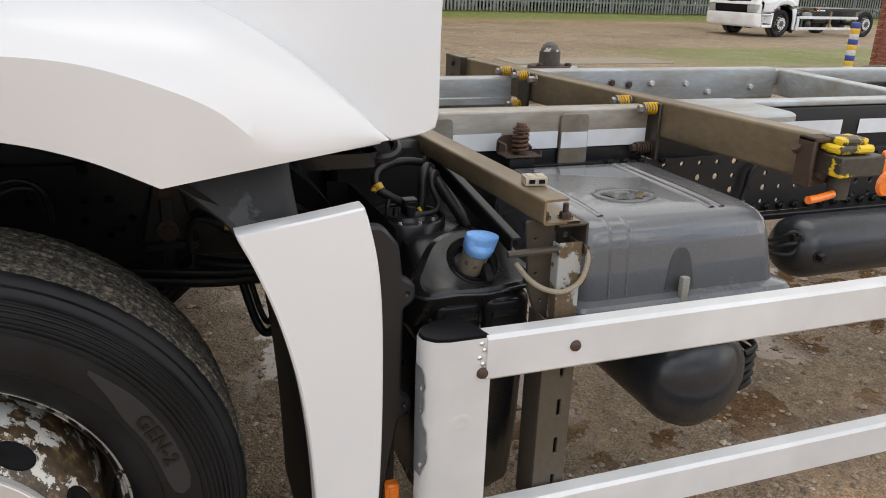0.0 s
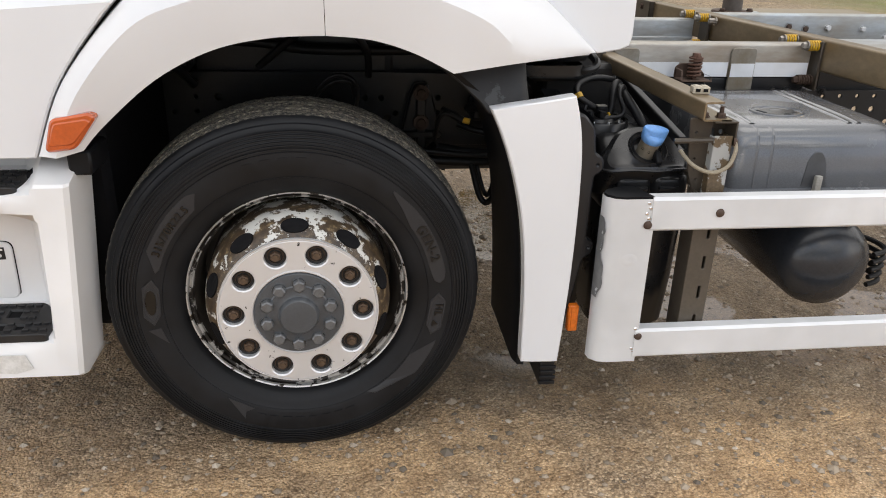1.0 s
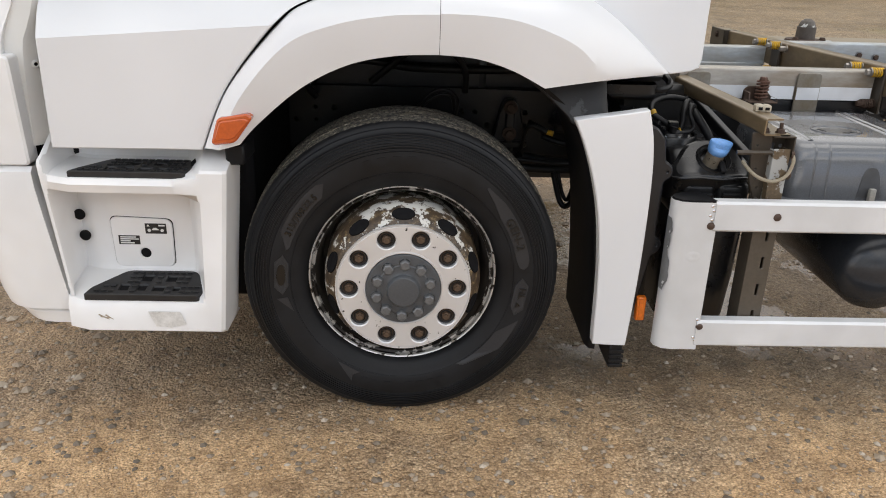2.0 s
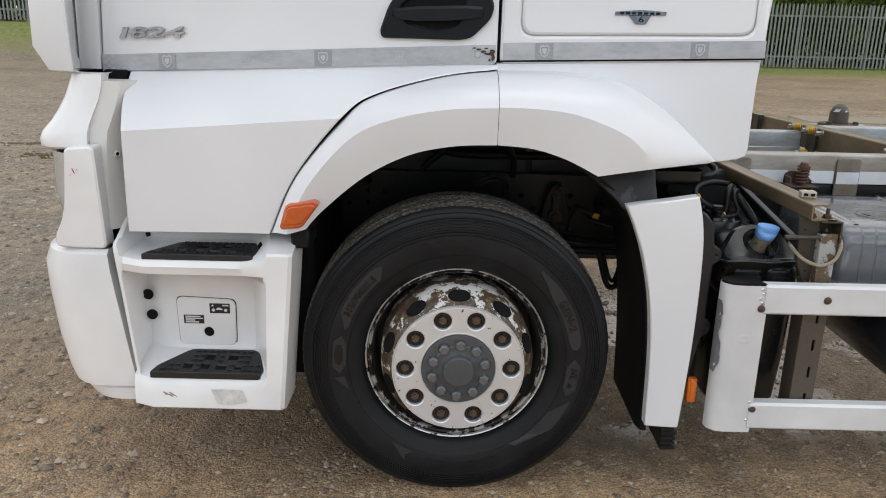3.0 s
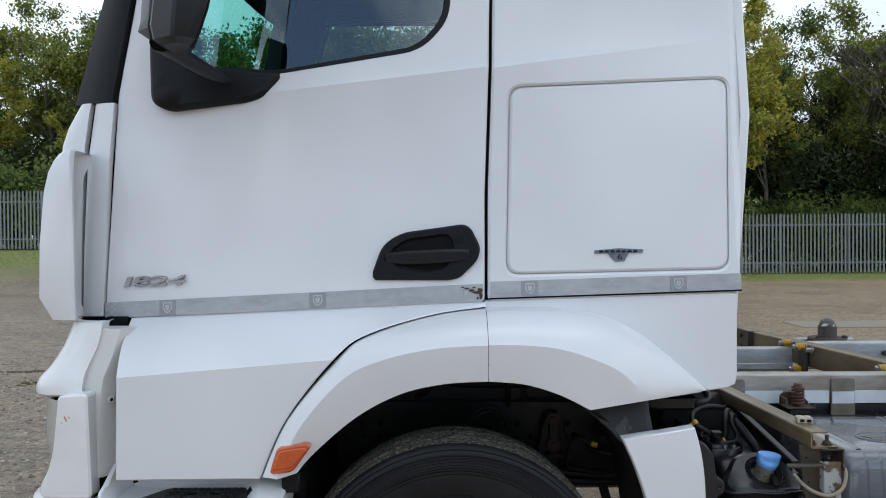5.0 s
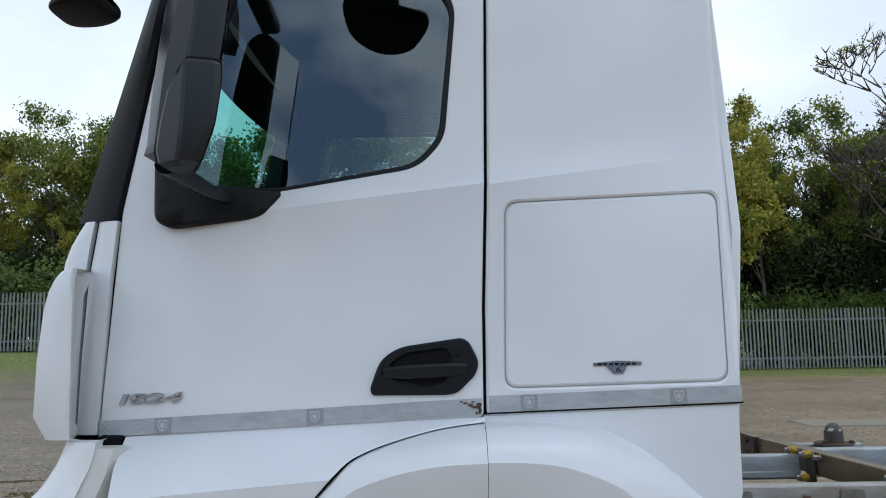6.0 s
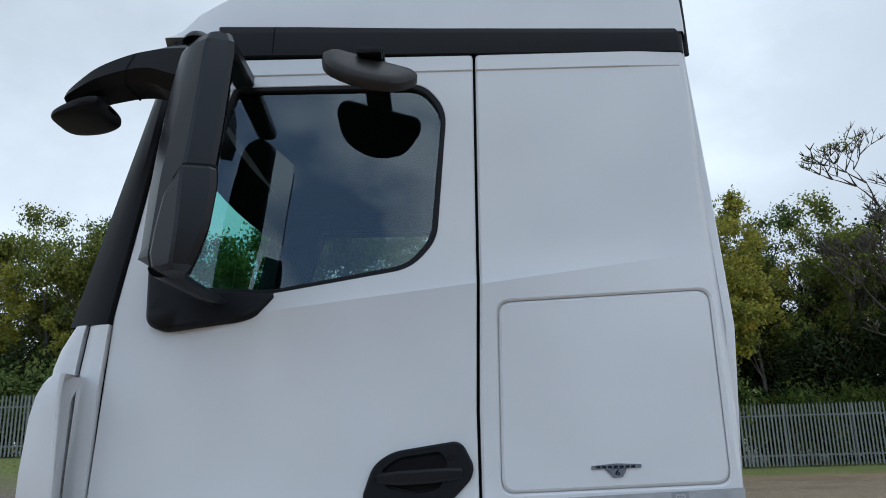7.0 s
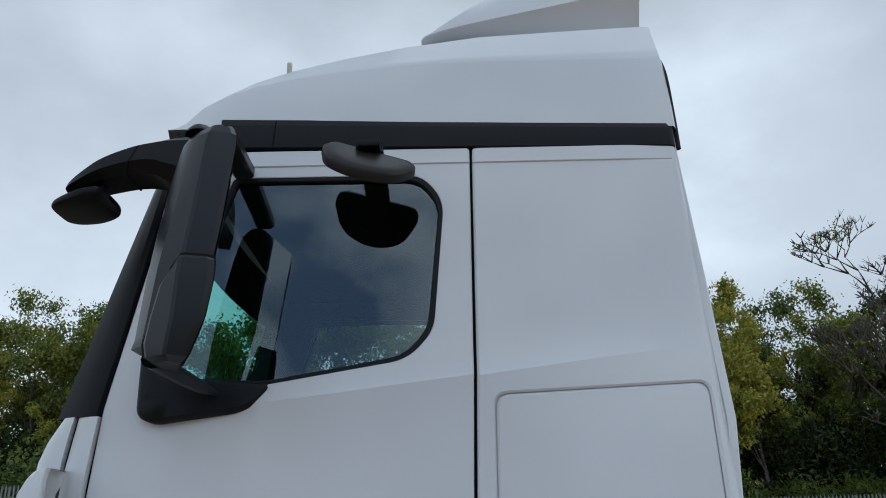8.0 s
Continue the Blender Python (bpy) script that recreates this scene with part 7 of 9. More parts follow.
# dark strip drawn for the joint and its shadow line under the tape
bm = sheet([(0.106, sr(0.106) - 0.0055), (0.902, sr(0.902) - 0.0055), (0.902, sr(0.902) - 0.001), (0.106, sr(0.106) - 0.001)], lambda x, z: flank(x, z) - 0.003, 0.002, (), 0.0004, [0.25, 0.4, 0.55, 0.7, 0.8, 0.885])
part("panel_joint", bm, DARK, rear_flank, "joint below the tape with its shadow line drawn dark")
TAPE_DARK = surface("tape_square", (0.31, 0.325, 0.34), 0.35, 0.2, 0.2, None, 0.3, 20, 150, 0.05, 0.0005)
TAPE_LIGHT = surface("tape_print", (0.47, 0.49, 0.51), 0.35, 0.1, 0.2, None, 0.2, 30, 150, 0.05, 0.0005)
def emblem(x, z, surf, parent, dark=True):
    if dark:
        bm = sheet([(x - 0.026, z - 0.024), (x + 0.026, z - 0.023), (x + 0.026, z + 0.024), (x - 0.026, z + 0.023)], lambda a, b: surf(a, b) - 0.0055, 0.001, (), 0.0004)
        part("tape_patch", bm, TAPE_DARK, parent)
    shield = [(-0.017, 0.018), (-0.008, 0.021), (0.0, 0.018), (0.008, 0.021), (0.017, 0.018), (0.017, -0.002), (0.010, -0.014), (0.0, -0.021), (-0.010, -0.014), (-0.017, -0.002)]
    shield = [(0.86 * a, 0.86 * b) for a, b in shield]
    inner = [(a * 0.78, b * 0.78) for a, b in shield]
    bm = sheet([(x + a, z + b) for a, b in shield], lambda a, b: surf(a, b) - 0.0068, 0.001, [[(x + a, z + b) for a, b in inner]], 0.0003)
    sheet([(x + a * 0.45, z + b * 0.5) for a, b in shield], lambda a, b: surf(a, b) - 0.0068, 0.001, (), 0.0003, bm=bm)
    part("shield_emblem", bm, TAPE_LIGHT, parent, "faint pale shield emblem")


for x in (-0.905, -0.431, 0.035):
    emblem(x, sm(x) + 0.029, door_y, door, x < 0)
for x in (0.235, 0.700):
    emblem(x, sr(x) + 0.025, flank, rear_flank)
for x in (-0.665, -0.20):
    bm = bmesh.new()
    for k in range(3):
        sheet([(x - 0.012 + 0.008 * k, sm(x) + 0.024), (x - 0.006 + 0.008 * k, sm(x) + 0.024), (x - 0.008 + 0.008 * k, sm(x) + 0.036)], lambda a, b: door_y(a, b) - 0.0055, 0.001, (), 0.0002, bm=bm)
    sheet([(x - 0.018, sm(x) + 0.017), (x + 0.018, sm(x) + 0.018), (x + 0.018, sm(x) + 0.020), (x - 0.018, sm(x) + 0.019)], lambda a, b: door_y(a, b) - 0.0055, 0.001, (), 0.0002, bm=bm)
    part("faint_mark", bm, TAPE_LIGHT, door, "faint printed mark")
bm = bmesh.new()
for i in range(3):
    for j in range(5):
        if (i + j) % 2 == 0:
            x0, z0 = -1.108 + 0.012 * i, sm(-1.10) + 0.006 + 0.0095 * j
            sheet([(x0, z0), (x0 + 0.012, z0 + 0.0004), (x0 + 0.012, z0 + 0.0099), (x0, z0 + 0.0095)], lambda a, b: door_y(a, b) - 0.0055, 0.001, (), 0.0002, bm=bm)
part("chequer_end", bm, TAPE_LIGHT, door, "pale chequered end of the tape")
# torn, rusty spot at the end of the tape
rnd = random.Random(11)
bm = bmesh.new()
for cx, cz, rx, rz in ((0.078, 1.446, 0.010, 0.010), (0.082, 1.432, 0.006, 0.012), (0.066, 1.4415, 0.012, 0.004), (0.052, 1.448, 0.011, 0.0035), (0.038, 1.4545, 0.010, 0.003), (0.024, 1.4575, 0.008, 0.002), (0.060, 1.4575, 0.007, 0.0025), (0.071, 1.424, 0.004, 0.004)):
    chip = [(cx + rx * rnd.uniform(0.55, 1.15) * math.cos(a), cz + rz * rnd.uniform(0.55, 1.15) * math.sin(a)) for a in np.linspace(0, 2 * math.pi, 12)[:-1]]
    sheet(chip, lambda x, z: door_y(x, z) - 0.0075, 0.001, (), 0.0003, bm=bm)
part("torn_spot", bm, RUST, door, "torn brown patch in the tape")

# model number badge
turn = Matrix.Translation((-0.960, 0, 1.482)) @ Matrix.Rotation(radians(-1.6), 4, "Y")
shear = Matrix(((2.52, 0, 0.42, 0), (0, 1, 0, 0), (0, 0, 0.92, 0), (0, 0, 0, 1)))
bm = lettering("1824", 0.046, 0.006, turn @ shear, 0.98, None, 0.0012)
for v in bm.verts:
    if v.co.x < -1.016:
        v.co.x += 0.012
    v.co.y += door_y(v.co.x, v.co.z) - 0.004
part("model_number", bm, surface("badge_chrome", (0.36, 0.36, 0.37), 0.22, 1.0, 0, (0.2, 0.2, 0.2), 0.4, 40, 100, 0.0), door, "chrome raised model number 1824", 25)
# emissions badge
bx, bz = 0.516, 1.567
by = lambda x, z: flank(x, z) - 0.004
bm = sheet([(bx - 0.076, bz - 0.006), (bx + 0.074, bz - 0.004), (bx + 0.076, bz + 0.005), (bx, bz + 0.009), (bx - 0.075, bz + 0.003)], by, 0.004, (), 0.001)
sheet([(bx - 0.035, bz - 0.007), (bx + 0.03, bz - 0.006), (bx + 0.016, bz - 0.03), (bx - 0.012, bz - 0.031)], by, 0.004, (), 0.001, bm=bm)
badge = part("emission_badge", bm, surface("dark_chrome", (0.28, 0.28, 0.29), 0.22, 1.0, 0, None, 0.3, 30, 100, 0.0), hatch_lid, "chrome winged badge with a numeral")
bm = bmesh.new()
for k in range(7):
    x0 = bx - 0.062 + 0.0178 * k
    sheet([(x0, bz - 0.003), (x0 + 0.012, bz - 0.003), (x0 + 0.012, bz + 0.003), (x0, bz + 0.003)], lambda x, z: by(x, z) - 0.002, 0.001, (), 0.0003, bm=bm)
bm2 = lettering("6", 0.024, 0.0012, Matrix.Translation((bx + 0.002, by(bx, bz) - 0.002, bz - 0.018)) @ Matrix.Diagonal((1.4, 1, 1, 1)))
part("badge_numeral", bm2, BLACK_PLASTIC, badge, "black numeral 6", 0)
part("badge_bars", bm, BLACK_PLASTIC, badge, "black bars on the badge")

# door handle
out = rounded([(-0.250, 1.488), (-0.252, 1.505), (-0.222, 1.588), (-0.165, 1.624), (0.028, 1.650), (0.048, 1.638), (0.076, 1.580), (0.066, 1.545), (0.012, 1.492), (-0.02, 1.486)], [0.012, 0.01, 0.03, 0.03, 0.012, 0.015, 0.02, 0.02, 0.02, 0.01])
well = rounded([(-0.19, 1.525), (-0.205, 1.575), (-0.15, 1.612), (-0.02, 1.628), (0.0, 1.60), (0.0, 1.555), (-0.03, 1.515), (-0.10, 1.503)], 0.02)
bm = sheet(out, lambda x, z: door_y(x, z) - 0.016, 0.016, [well], 0.006)
handle = part("door_handle", bm, surface("satin_black", (0.006, 0.007, 0.009), 0.34, 0, 0, None, 0.3, 6, 60, 0.0, spec=0.2), door, "black plastic door handle in a recessed bowl")
bm = bmesh.new()
rows = []
c = (-0.10, 1.565)
for s, d in ((1.0, -0.012), (0.9, 0.004), (0.6, 0.014), (0.0, 0.016)):
    rows.append([(c[0] + (x - c[0]) * s, door_y(c[0] + (x - c[0]) * s, c[1] + (z - c[1]) * s) - (0.014 if s == 1.0 else 0.006), c[1] + (z - c[1]) * s) for x, z in well])
loft(bm, rows, closed=True)
part("handle_bowl", bm, DARK, handle, "dark bowl behind the grip")
bm = bmesh.new()
rows = []
for x, zt, zb, d in ((-0.222, 1.556, 1.545, 0.018), (-0.215, 1.566, 1.537, 0.024), (-0.15, 1.573, 1.532, 0.036), (-0.05, 1.577, 1.535, 0.038), (0.0, 1.578, 1.54, 0.034), (0.045, 1.576, 1.545, 0.024), (0.05, 1.574, 1.548, 0.018)):
    y = door_y(x, 1.56) - d
    rows.append([(x, y + 0.018, zt - 0.003), (x, y + 0.006, zt), (x, y, zt - 0.008), (x, y, zb + 0.008), (x, y + 0.006, zb), (x, y + 0.018, zb + 0.003)])
loft(bm, rows, closed=True)
part("grip", bm, surface("satin_grip", (0.007, 0.008, 0.010), 0.30, 0, 0, None, 0.3, 6, 60, 0.0, spec=0.25), handle, "black grip bar", 30)
bm = bmesh.new()
lathe(bm, [(0.0, -0.003), (0.009, -0.003), (0.010, -0.001), (0.013, -0.001), (0.014, 0.002)], 20, m=Matrix.Translation((0.012, door_y(0.01, 1.6) - 0.016, 1.607)))
part("key_barrel", bm, BLACK_PLASTIC, handle, "round key barrel")

# indicator lamp
ind = rounded([(-0.528, 0.945), (-0.470, 0.952), (-0.422, 1.018), (-0.432, 1.024), (-0.508, 1.012)], [0.008, 0.012, 0.008, 0.006, 0.01])
bm = sheet(ind, lambda x, z: -0.008 + 0.10 * max(0, x + 0.49), 0.05, (), 0.005, [-0.5, -0.47, -0.45], [0.98])
lamp = part("indicator_lamp", bm, AMBER, truck, "amber indicator lamp at the arch")
bm = sheet([(a * 0.86 + 0.14 * -0.475, b * 0.72 + 0.28 * 0.987) for a, b in ind], lambda x, z: -0.011 + 0.10 * max(0, x + 0.49), 0.004, (), 0.003)
part("lamp_lens", bm, AMBER, lamp, "raised amber lens")

# step treads
def tread(front, back, z, tilt, label):
    (xa, xb, yf), (xc, xd, yb) = front, back
    out = rounded([(xa, yf), (xb, yf), (xb + 0.006, yf + 0.03), (xd + 0.02, yb - 0.03), (xd, yb), (xc, yb), (xa + 0.01, yf + 0.035)], [0.005, 0.008, 0.01, 0.03, 0.02, 0.02, 0.01])
    def rect(u0, u1, v0, v1):
        return [(xa + (xb - xa) * u, yf + (yb - yf) * v) for u, v in ((u0, v0), (u1, v0), (u1, v1), (u0, v1))]
    holes = [rect(0.27, 0.36, 0.16, 0.42), rect(0.43, 0.52, 0.16, 0.42), rect(0.57, 0.68, 0.14, 0.36), rect(0.43, 0.53, 0.54, 0.82), rect(0.65, 0.75, 0.54, 0.80), rect(0.75, 0.82, 0.16, 0.32)]
    bm = sheet(out, lambda x, y: 0, 0.016, holes, 0.003)
    for v in bm.verts:
        v.co = Vector((v.co.x, v.co.z, z - v.co.y + tilt * (v.co.z - yf)))
    t = part("step_tread", bm, TREAD_PLASTIC, steps, label)
    # an added dark sheet stands for the shade inside the tread openings
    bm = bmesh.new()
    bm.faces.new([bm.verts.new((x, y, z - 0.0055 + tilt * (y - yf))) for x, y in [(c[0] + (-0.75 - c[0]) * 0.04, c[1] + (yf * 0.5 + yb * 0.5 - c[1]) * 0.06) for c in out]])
    part("tread_shadow_plate", bm, DARK, t, "dark sheet added as shade under the openings", 0)
    bm = bmesh.new()
    rnd = random.Random(4)
    for i in range(16):
        for j in range(5):
            u, v = (i + 0.5) / 16, 0.12 + 0.78 * j / 4
            x, y = xa + (xb - xa) * u, yf + (yb - yf) * v
            if v > 0.5 and (x < xc + 0.02 or x > xd - 0.01) or v <= 0.5 and x < xa + 0.04 * v * 2 + 0.012:
                continue
            if any(h[0][0] - 0.006 < x < h[1][0] + 0.006 and h[0][1] - 0.006 < y < h[2][1] + 0.006 for h in holes):
                continue
            zz = z + tilt * (y - yf)
            box(bm, x - 0.0075, x + 0.0075, y - 0.004, y + 0.004, zz - 0.001, zz + 0.004)
    part("grip_studs", bm, TREAD_PLASTIC, t, "", 0)["kind"] = "stuff"
    bm = bmesh.new()
    box(bm, xa + 0.006, xb - 0.002, yf - 0.003, yf + 0.004, z - 0.015, z + 0.0015, 0.002)
    part("tread_edge", bm, TREAD_PLASTIC, t)


tread((-0.955, -0.628, 0.022), (-0.885, -0.64, 0.175), 0.850, -0.03, "black ribbed plastic upper step tread")
tread((-0.955, -0.617, 0.004), (-0.865, -0.655, 0.135), 0.474, 0.16, "black ribbed plastic lower step tread")
bm = bmesh.new()
box(bm, -0.628, -0.600, 0.10, 0.16, 0.846, 0.862, 0.002)
part("drain_slot", bm, DARK, steps)
# access plate with a hole and two stickers
plate = rounded([(-0.908, 0.502), (-0.730, 0.502), (-0.727, 0.655), (-0.912, 0.662)], 0.02)
disc = lambda cx, cz, r, n=20: [(cx + r * math.sin(2 * math.pi * i / n), cz + r * math.cos(2 * math.pi * i / n)) for i in range(n)]
bm = sheet(plate, lambda x, z: 0.158, 0.006, [disc(-0.815, 0.545, 0.0195)], 0.003)
lid = part("access_plate", bm, WHITE_PLASTIC, steps, "white access plate with warning stickers")
bm = sheet([(p[0] * 1.05 + 0.05 * 0.82, p[1] * 1.05 - 0.05 * 0.58) for p in plate], lambda x, z: 0.1645, 0.001, (), 0.0005)
part("plate_gap", bm, DARK, lid)
bm = sheet(disc(-0.815, 0.545, 0.022), lambda x, z: 0.1635, 0.001, (), 0.0004)
part("lock_hole", bm, DARK, lid, "dark lock hole")
BARS = surface("label_print", (0.7, 0.7, 0.68), 0.5, 0, 0, None, 0.2, 30, 100, 0.0)
for x0, x1, z0, z1, bars in ((-0.807, -0.742, 0.612, 0.645, 2), (-0.893, -0.828, 0.575, 0.604, 3)):
    bm = sheet([(x0, z0), (x1, z0), (x1, z1), (x0, z1)], lambda x, z: 0.1565, 0.001, (), 0.0004)
    st = part("warning_sticker", bm, FRAME_BLACK, lid, "black sticker with pale print")
    bm = bmesh.new()
    rnd = random.Random(bars)
    if bars == 2:
        for cx in (x0 + 0.012, x0 + 0.052):
            sheet(disc(cx, z0 + 0.011, 0.005, 10), lambda x, z: 0.1552, 0.001, (), 0.0003, bm=bm)
        sheet([(x0 + 0.02, z0 + 0.012), (x0 + 0.044, z0 + 0.012), (x0 + 0.034, z0 + 0.019), (x0 + 0.026, z0 + 0.019)], lambda x, z: 0.1552, 0.001, (), 0.0003, bm=bm)
        sheet([(x0 + 0.006, z1 - 0.009), (x0 + 0.014, z1 - 0.009), (x0 + 0.010, z1 - 0.003)], lambda x, z: 0.1552, 0.001, (), 0.0003, bm=bm)
        sheet([(x0 + 0.042, z1 - 0.008), (x1 - 0.004, z1 - 0.008), (x1 - 0.004, z1 - 0.004), (x0 + 0.042, z1 - 0.004)], lambda x, z: 0.1552, 0.001, (), 0.0003, bm=bm)
    else:
        for k, w in enumerate((0.048, 0.056, 0.03, 0.042)):
            zz = z1 - 0.006 - 0.0065 * k
            sheet([(x0 + 0.006, zz), (x0 + 0.006 + w, zz), (x0 + 0.006 + w, zz + 0.003), (x0 + 0.006, zz + 0.003)], lambda x, z: 0.1552, 0.001, (), 0.0003, bm=bm)
    part("printed_bars", bm, BARS, st)
# flat dark discs laid on for two openings, with painted shade
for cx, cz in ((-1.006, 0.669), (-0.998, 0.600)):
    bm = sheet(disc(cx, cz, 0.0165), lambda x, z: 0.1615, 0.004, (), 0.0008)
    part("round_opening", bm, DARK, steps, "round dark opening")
# old sticker residue and scuffs on the lower step
bm = sheet([(-0.765, 0.425), (-0.67, 0.425), (-0.655, 0.385), (-0.70, 0.372), (-0.745, 0.376)], lambda x, z: -0.0118, 0.001, (), 0.0003)
part("sticker_residue", bm, surface("residue", (0.50, 0.49, 0.46), 0.6, 0, 0, (0.75, 0.74, 0.72), 0.9, 30, 120, 0.1, 0.0005), steps, "grey sticker residue")
bm = bmesh.new()
for a, b in (((-0.915, 0.412), (-0.885, 0.396)), ((-0.91, 0.405), (-0.878, 0.400)), ((-0.895, 0.411), (-0.873, 0.396))):
    rod(bm, (a[0], -0.0085, a[1]), (b[0], -0.0085, b[1]), 0.0022, 0.001, seg=5)
part("scuff_marks", bm, surface("brown_scuff", (0.30, 0.24, 0.17), 0.7), steps, "brown scuff marks")

# headlamp edge, corner seam bolt
bm = bmesh.new()
loft(bm, [[(-1.13 + d, 0.08, z), (-1.20 + d, 0.10, z), (-1.245 + d, 0.14, z), (-1.275 + d, 0.20, z), (-1.295 + d, 0.30, z), (-1.31 + d, 0.55, z)] for z, d in ((0.855, 0.04), (0.93, 0.012), (1.02, -0.005), (1.135, 0.0))])
ob = part("headlamp", bm, surface("lamp_glass", (0.40, 0.40, 0.38), 0.12, 0.1, 0.8, (0.55, 0.55, 0.52), 0.5, 6, 20, 0.0), truck, "clear headlamp lens")
mirror_y(ob)
bm = bmesh.new()
lathe(bm, [(0.005, -0.0005), (0.0065, -0.0035), (0.009, -0.003), (0.012, 0.0)], 18, m=Matrix.Translation((-1.043, 0.128, 1.13)) @ Matrix.Rotation(radians(50), 4, "Z"))
plug = part("fairing_screw", bm, SHADE_PLASTIC, truck, "pale ringed screw hole in the fairing")
bm = lathe(bmesh.new(), [(0.0, -0.001), (0.0058, -0.001), (0.0058, 0.002)], 16, m=Matrix.Translation((-1.043, 0.128, 1.13)) @ Matrix.Rotation(radians(50), 4, "Z"))
part("screw_hole", bm, DARK, plug, "dark screw hole")
bm = bmesh.new()
for a, c in (((-1.150, 1.096), (-1.146, 1.084)), ((-1.148, 1.092), (-1.143, 1.081)), ((-1.137, 1.094), (-1.134, 1.091)), ((-1.158, 1.078), (-1.156, 1.075))):
    rod(bm, (a[0], 0.0545, a[1]), (c[0], 0.0545, c[1]), 0.0012, 0.0008, seg=5)
part("red_scratches", bm, surface("red_scratch", (0.45, 0.05, 0.04), 0.6), lamp_panel, "small red scratches")
bm = bmesh.new()
box(bm, -1.10, -1.03, 0.215, 0.26, 1.33, 1.372, 0.004)
part("corner_gap", bm, DARK, truck)
bm = bmesh.new()
loft(bm, [[(x0, y, z), (x1, y + 0.004, z)] for z, x0, x1, y in ((1.375, -1.10, -1.215, 0.285), (1.6, -1.095, -1.21, 0.287), (1.85, -1.09, -1.203, 0.298), (2.05, -1.07, -1.185, 0.312))])
part("front_seam", bm, DARK, truck)


def dense(rows, n=4):
    """More rows, on smooth curves through the given rows of numbers."""
    ps = [np.array(r, float) for r in rows]
    out = []
    for i in range(len(ps) - 1):
        a, b, c, e = ps[max(i - 1, 0)], ps[i], ps[i + 1], ps[min(i + 2, len(ps) - 1)]
        for j in range(n):
            t = j / n
            out.append(0.5 * (2 * b + (c - a) * t + (2 * a - 5 * b + 4 * c - e) * t * t + (3 * b - a - 3 * c + e) * t ** 3))
    return out + [ps[-1]]


# roof spoiler and roof marker
bm = bmesh.new()
rows = []
for x, up, y in dense([(-0.03, 0.025, 0.60), (0.0, 0.055, 0.568), (0.08, 0.125, 0.55), (0.2, 0.205, 0.545), (0.4, 0.30, 0.545), (0.7, 0.40, 0.545), (0.93, 0.455, 0.545)], 3):
    z0 = 3.665 + 0.055 * x
    lip = min(0.02 + 0.175 * max(0, x), 0.6 * up)
    half = [(x, y + 0.15, z0 - 0.2), (x, y + 0.125, z0), (x - 0.008, y + 0.002, z0 + lip - 0.004), (x - 0.012, y - 0.003, z0 + lip), (x - 0.012, y - 0.001, z0 + lip + 0.008), (x - 0.012, y + 0.03, z0 + lip + (up - lip) * 0.65), (x - 0.012, y + 0.06, z0 + lip + (up - lip) * 0.88), (x - 0.012, y + 0.12, z0 + up), (x - 0.02, YC, z0 + up + 0.04)]
    rows.append(half + [(a, 2 * YC - b, c) for a, b, c in reversed(half[:-1])])
got = loft(bm, rows)
bm.faces.new(got[-1])
bm.faces.new(got[0])
part("roof_spoiler", bm, WHITE, truck, "white roof air spoiler", 25)
bm = bmesh.new()
box(bm, -0.592, -0.572, 0.475, 0.49, 3.435, 3.505, 0.003)
box(bm, -0.588, -0.576, 0.473, 0.476, 3.44, 3.50, 0.001)
part("roof_marker", bm, surface("brass_lamp", (0.5, 0.47, 0.33), 0.3, 0.3, 0.3), truck, "small upright roof marker lamp")
bm = bmesh.new()
hose(bm, [(0.928, 0.385, 3.02), (0.932, 0.405, 3.2), (0.930, 0.43, 3.40), (0.915, 0.50, 3.52), (0.88, 0.60, 3.60)], 0.011, 8, 5)
part("roof_seal", bm, BLACK_PLASTIC, truck, "black rear roof seal")


# ---- mirrors ----
def housing(levels, name, label, mat, parent):
    """A tall shell with a narrow outer face, a broad middle face and a face turned to the rear."""
    bm = bmesh.new()
    rows = []
    for z, xl, x1, x2, xr, k in levels:
        plan = [(xl + 0.012, 0.06), (xl, 0.03), (xl, -0.056), (xl + 0.004, -0.062), (x1, -0.110), (x2 - 0.006, -0.143), (x2 + 0.006, -0.145), (xr - 0.012, -0.128), (xr, -0.116), (xr - 0.052, 0.05), (xr - 0.065, 0.06)]
        rows.append([(x, y if y > 0 else y * k, z) for x, y in plan])
    got = loft(bm, rows, closed=True)
    bm.faces.new(got[0])
    bm.faces.new(got[-1])
    return part(name, bm, mat, parent, label, 14)


def mirror_shell(levels, name, label, mat, parent, proud):
    """A lower cover whose upper outer corner is cut off on a slant."""
    bm = bmesh.new()
    rows = []
    for z, xl, x2, xr, k in levels:
        yl = -0.110 - proud - 0.034 * min(1, max(0, (xl + 0.81) / 0.085))
        plan = [(xl, -0.03), (xl - 0.001, yl + 0.008), (xl + 0.006, yl), (x2 - 0.006, -0.145 - proud), (x2 + 0.006, -0.147 - proud), (xr - 0.014, -0.130 - proud), (xr, -0.116 - proud * 0.8), (xr - 0.045, 0.0)]
        rows.append([(x, y * k, z) for x, y in plan])
    got = loft(bm, rows, closed=True)
    bm.faces.new(got[0])
    bm.faces.new(got[-1])
    return part(name, bm, mat, parent, label, 16)


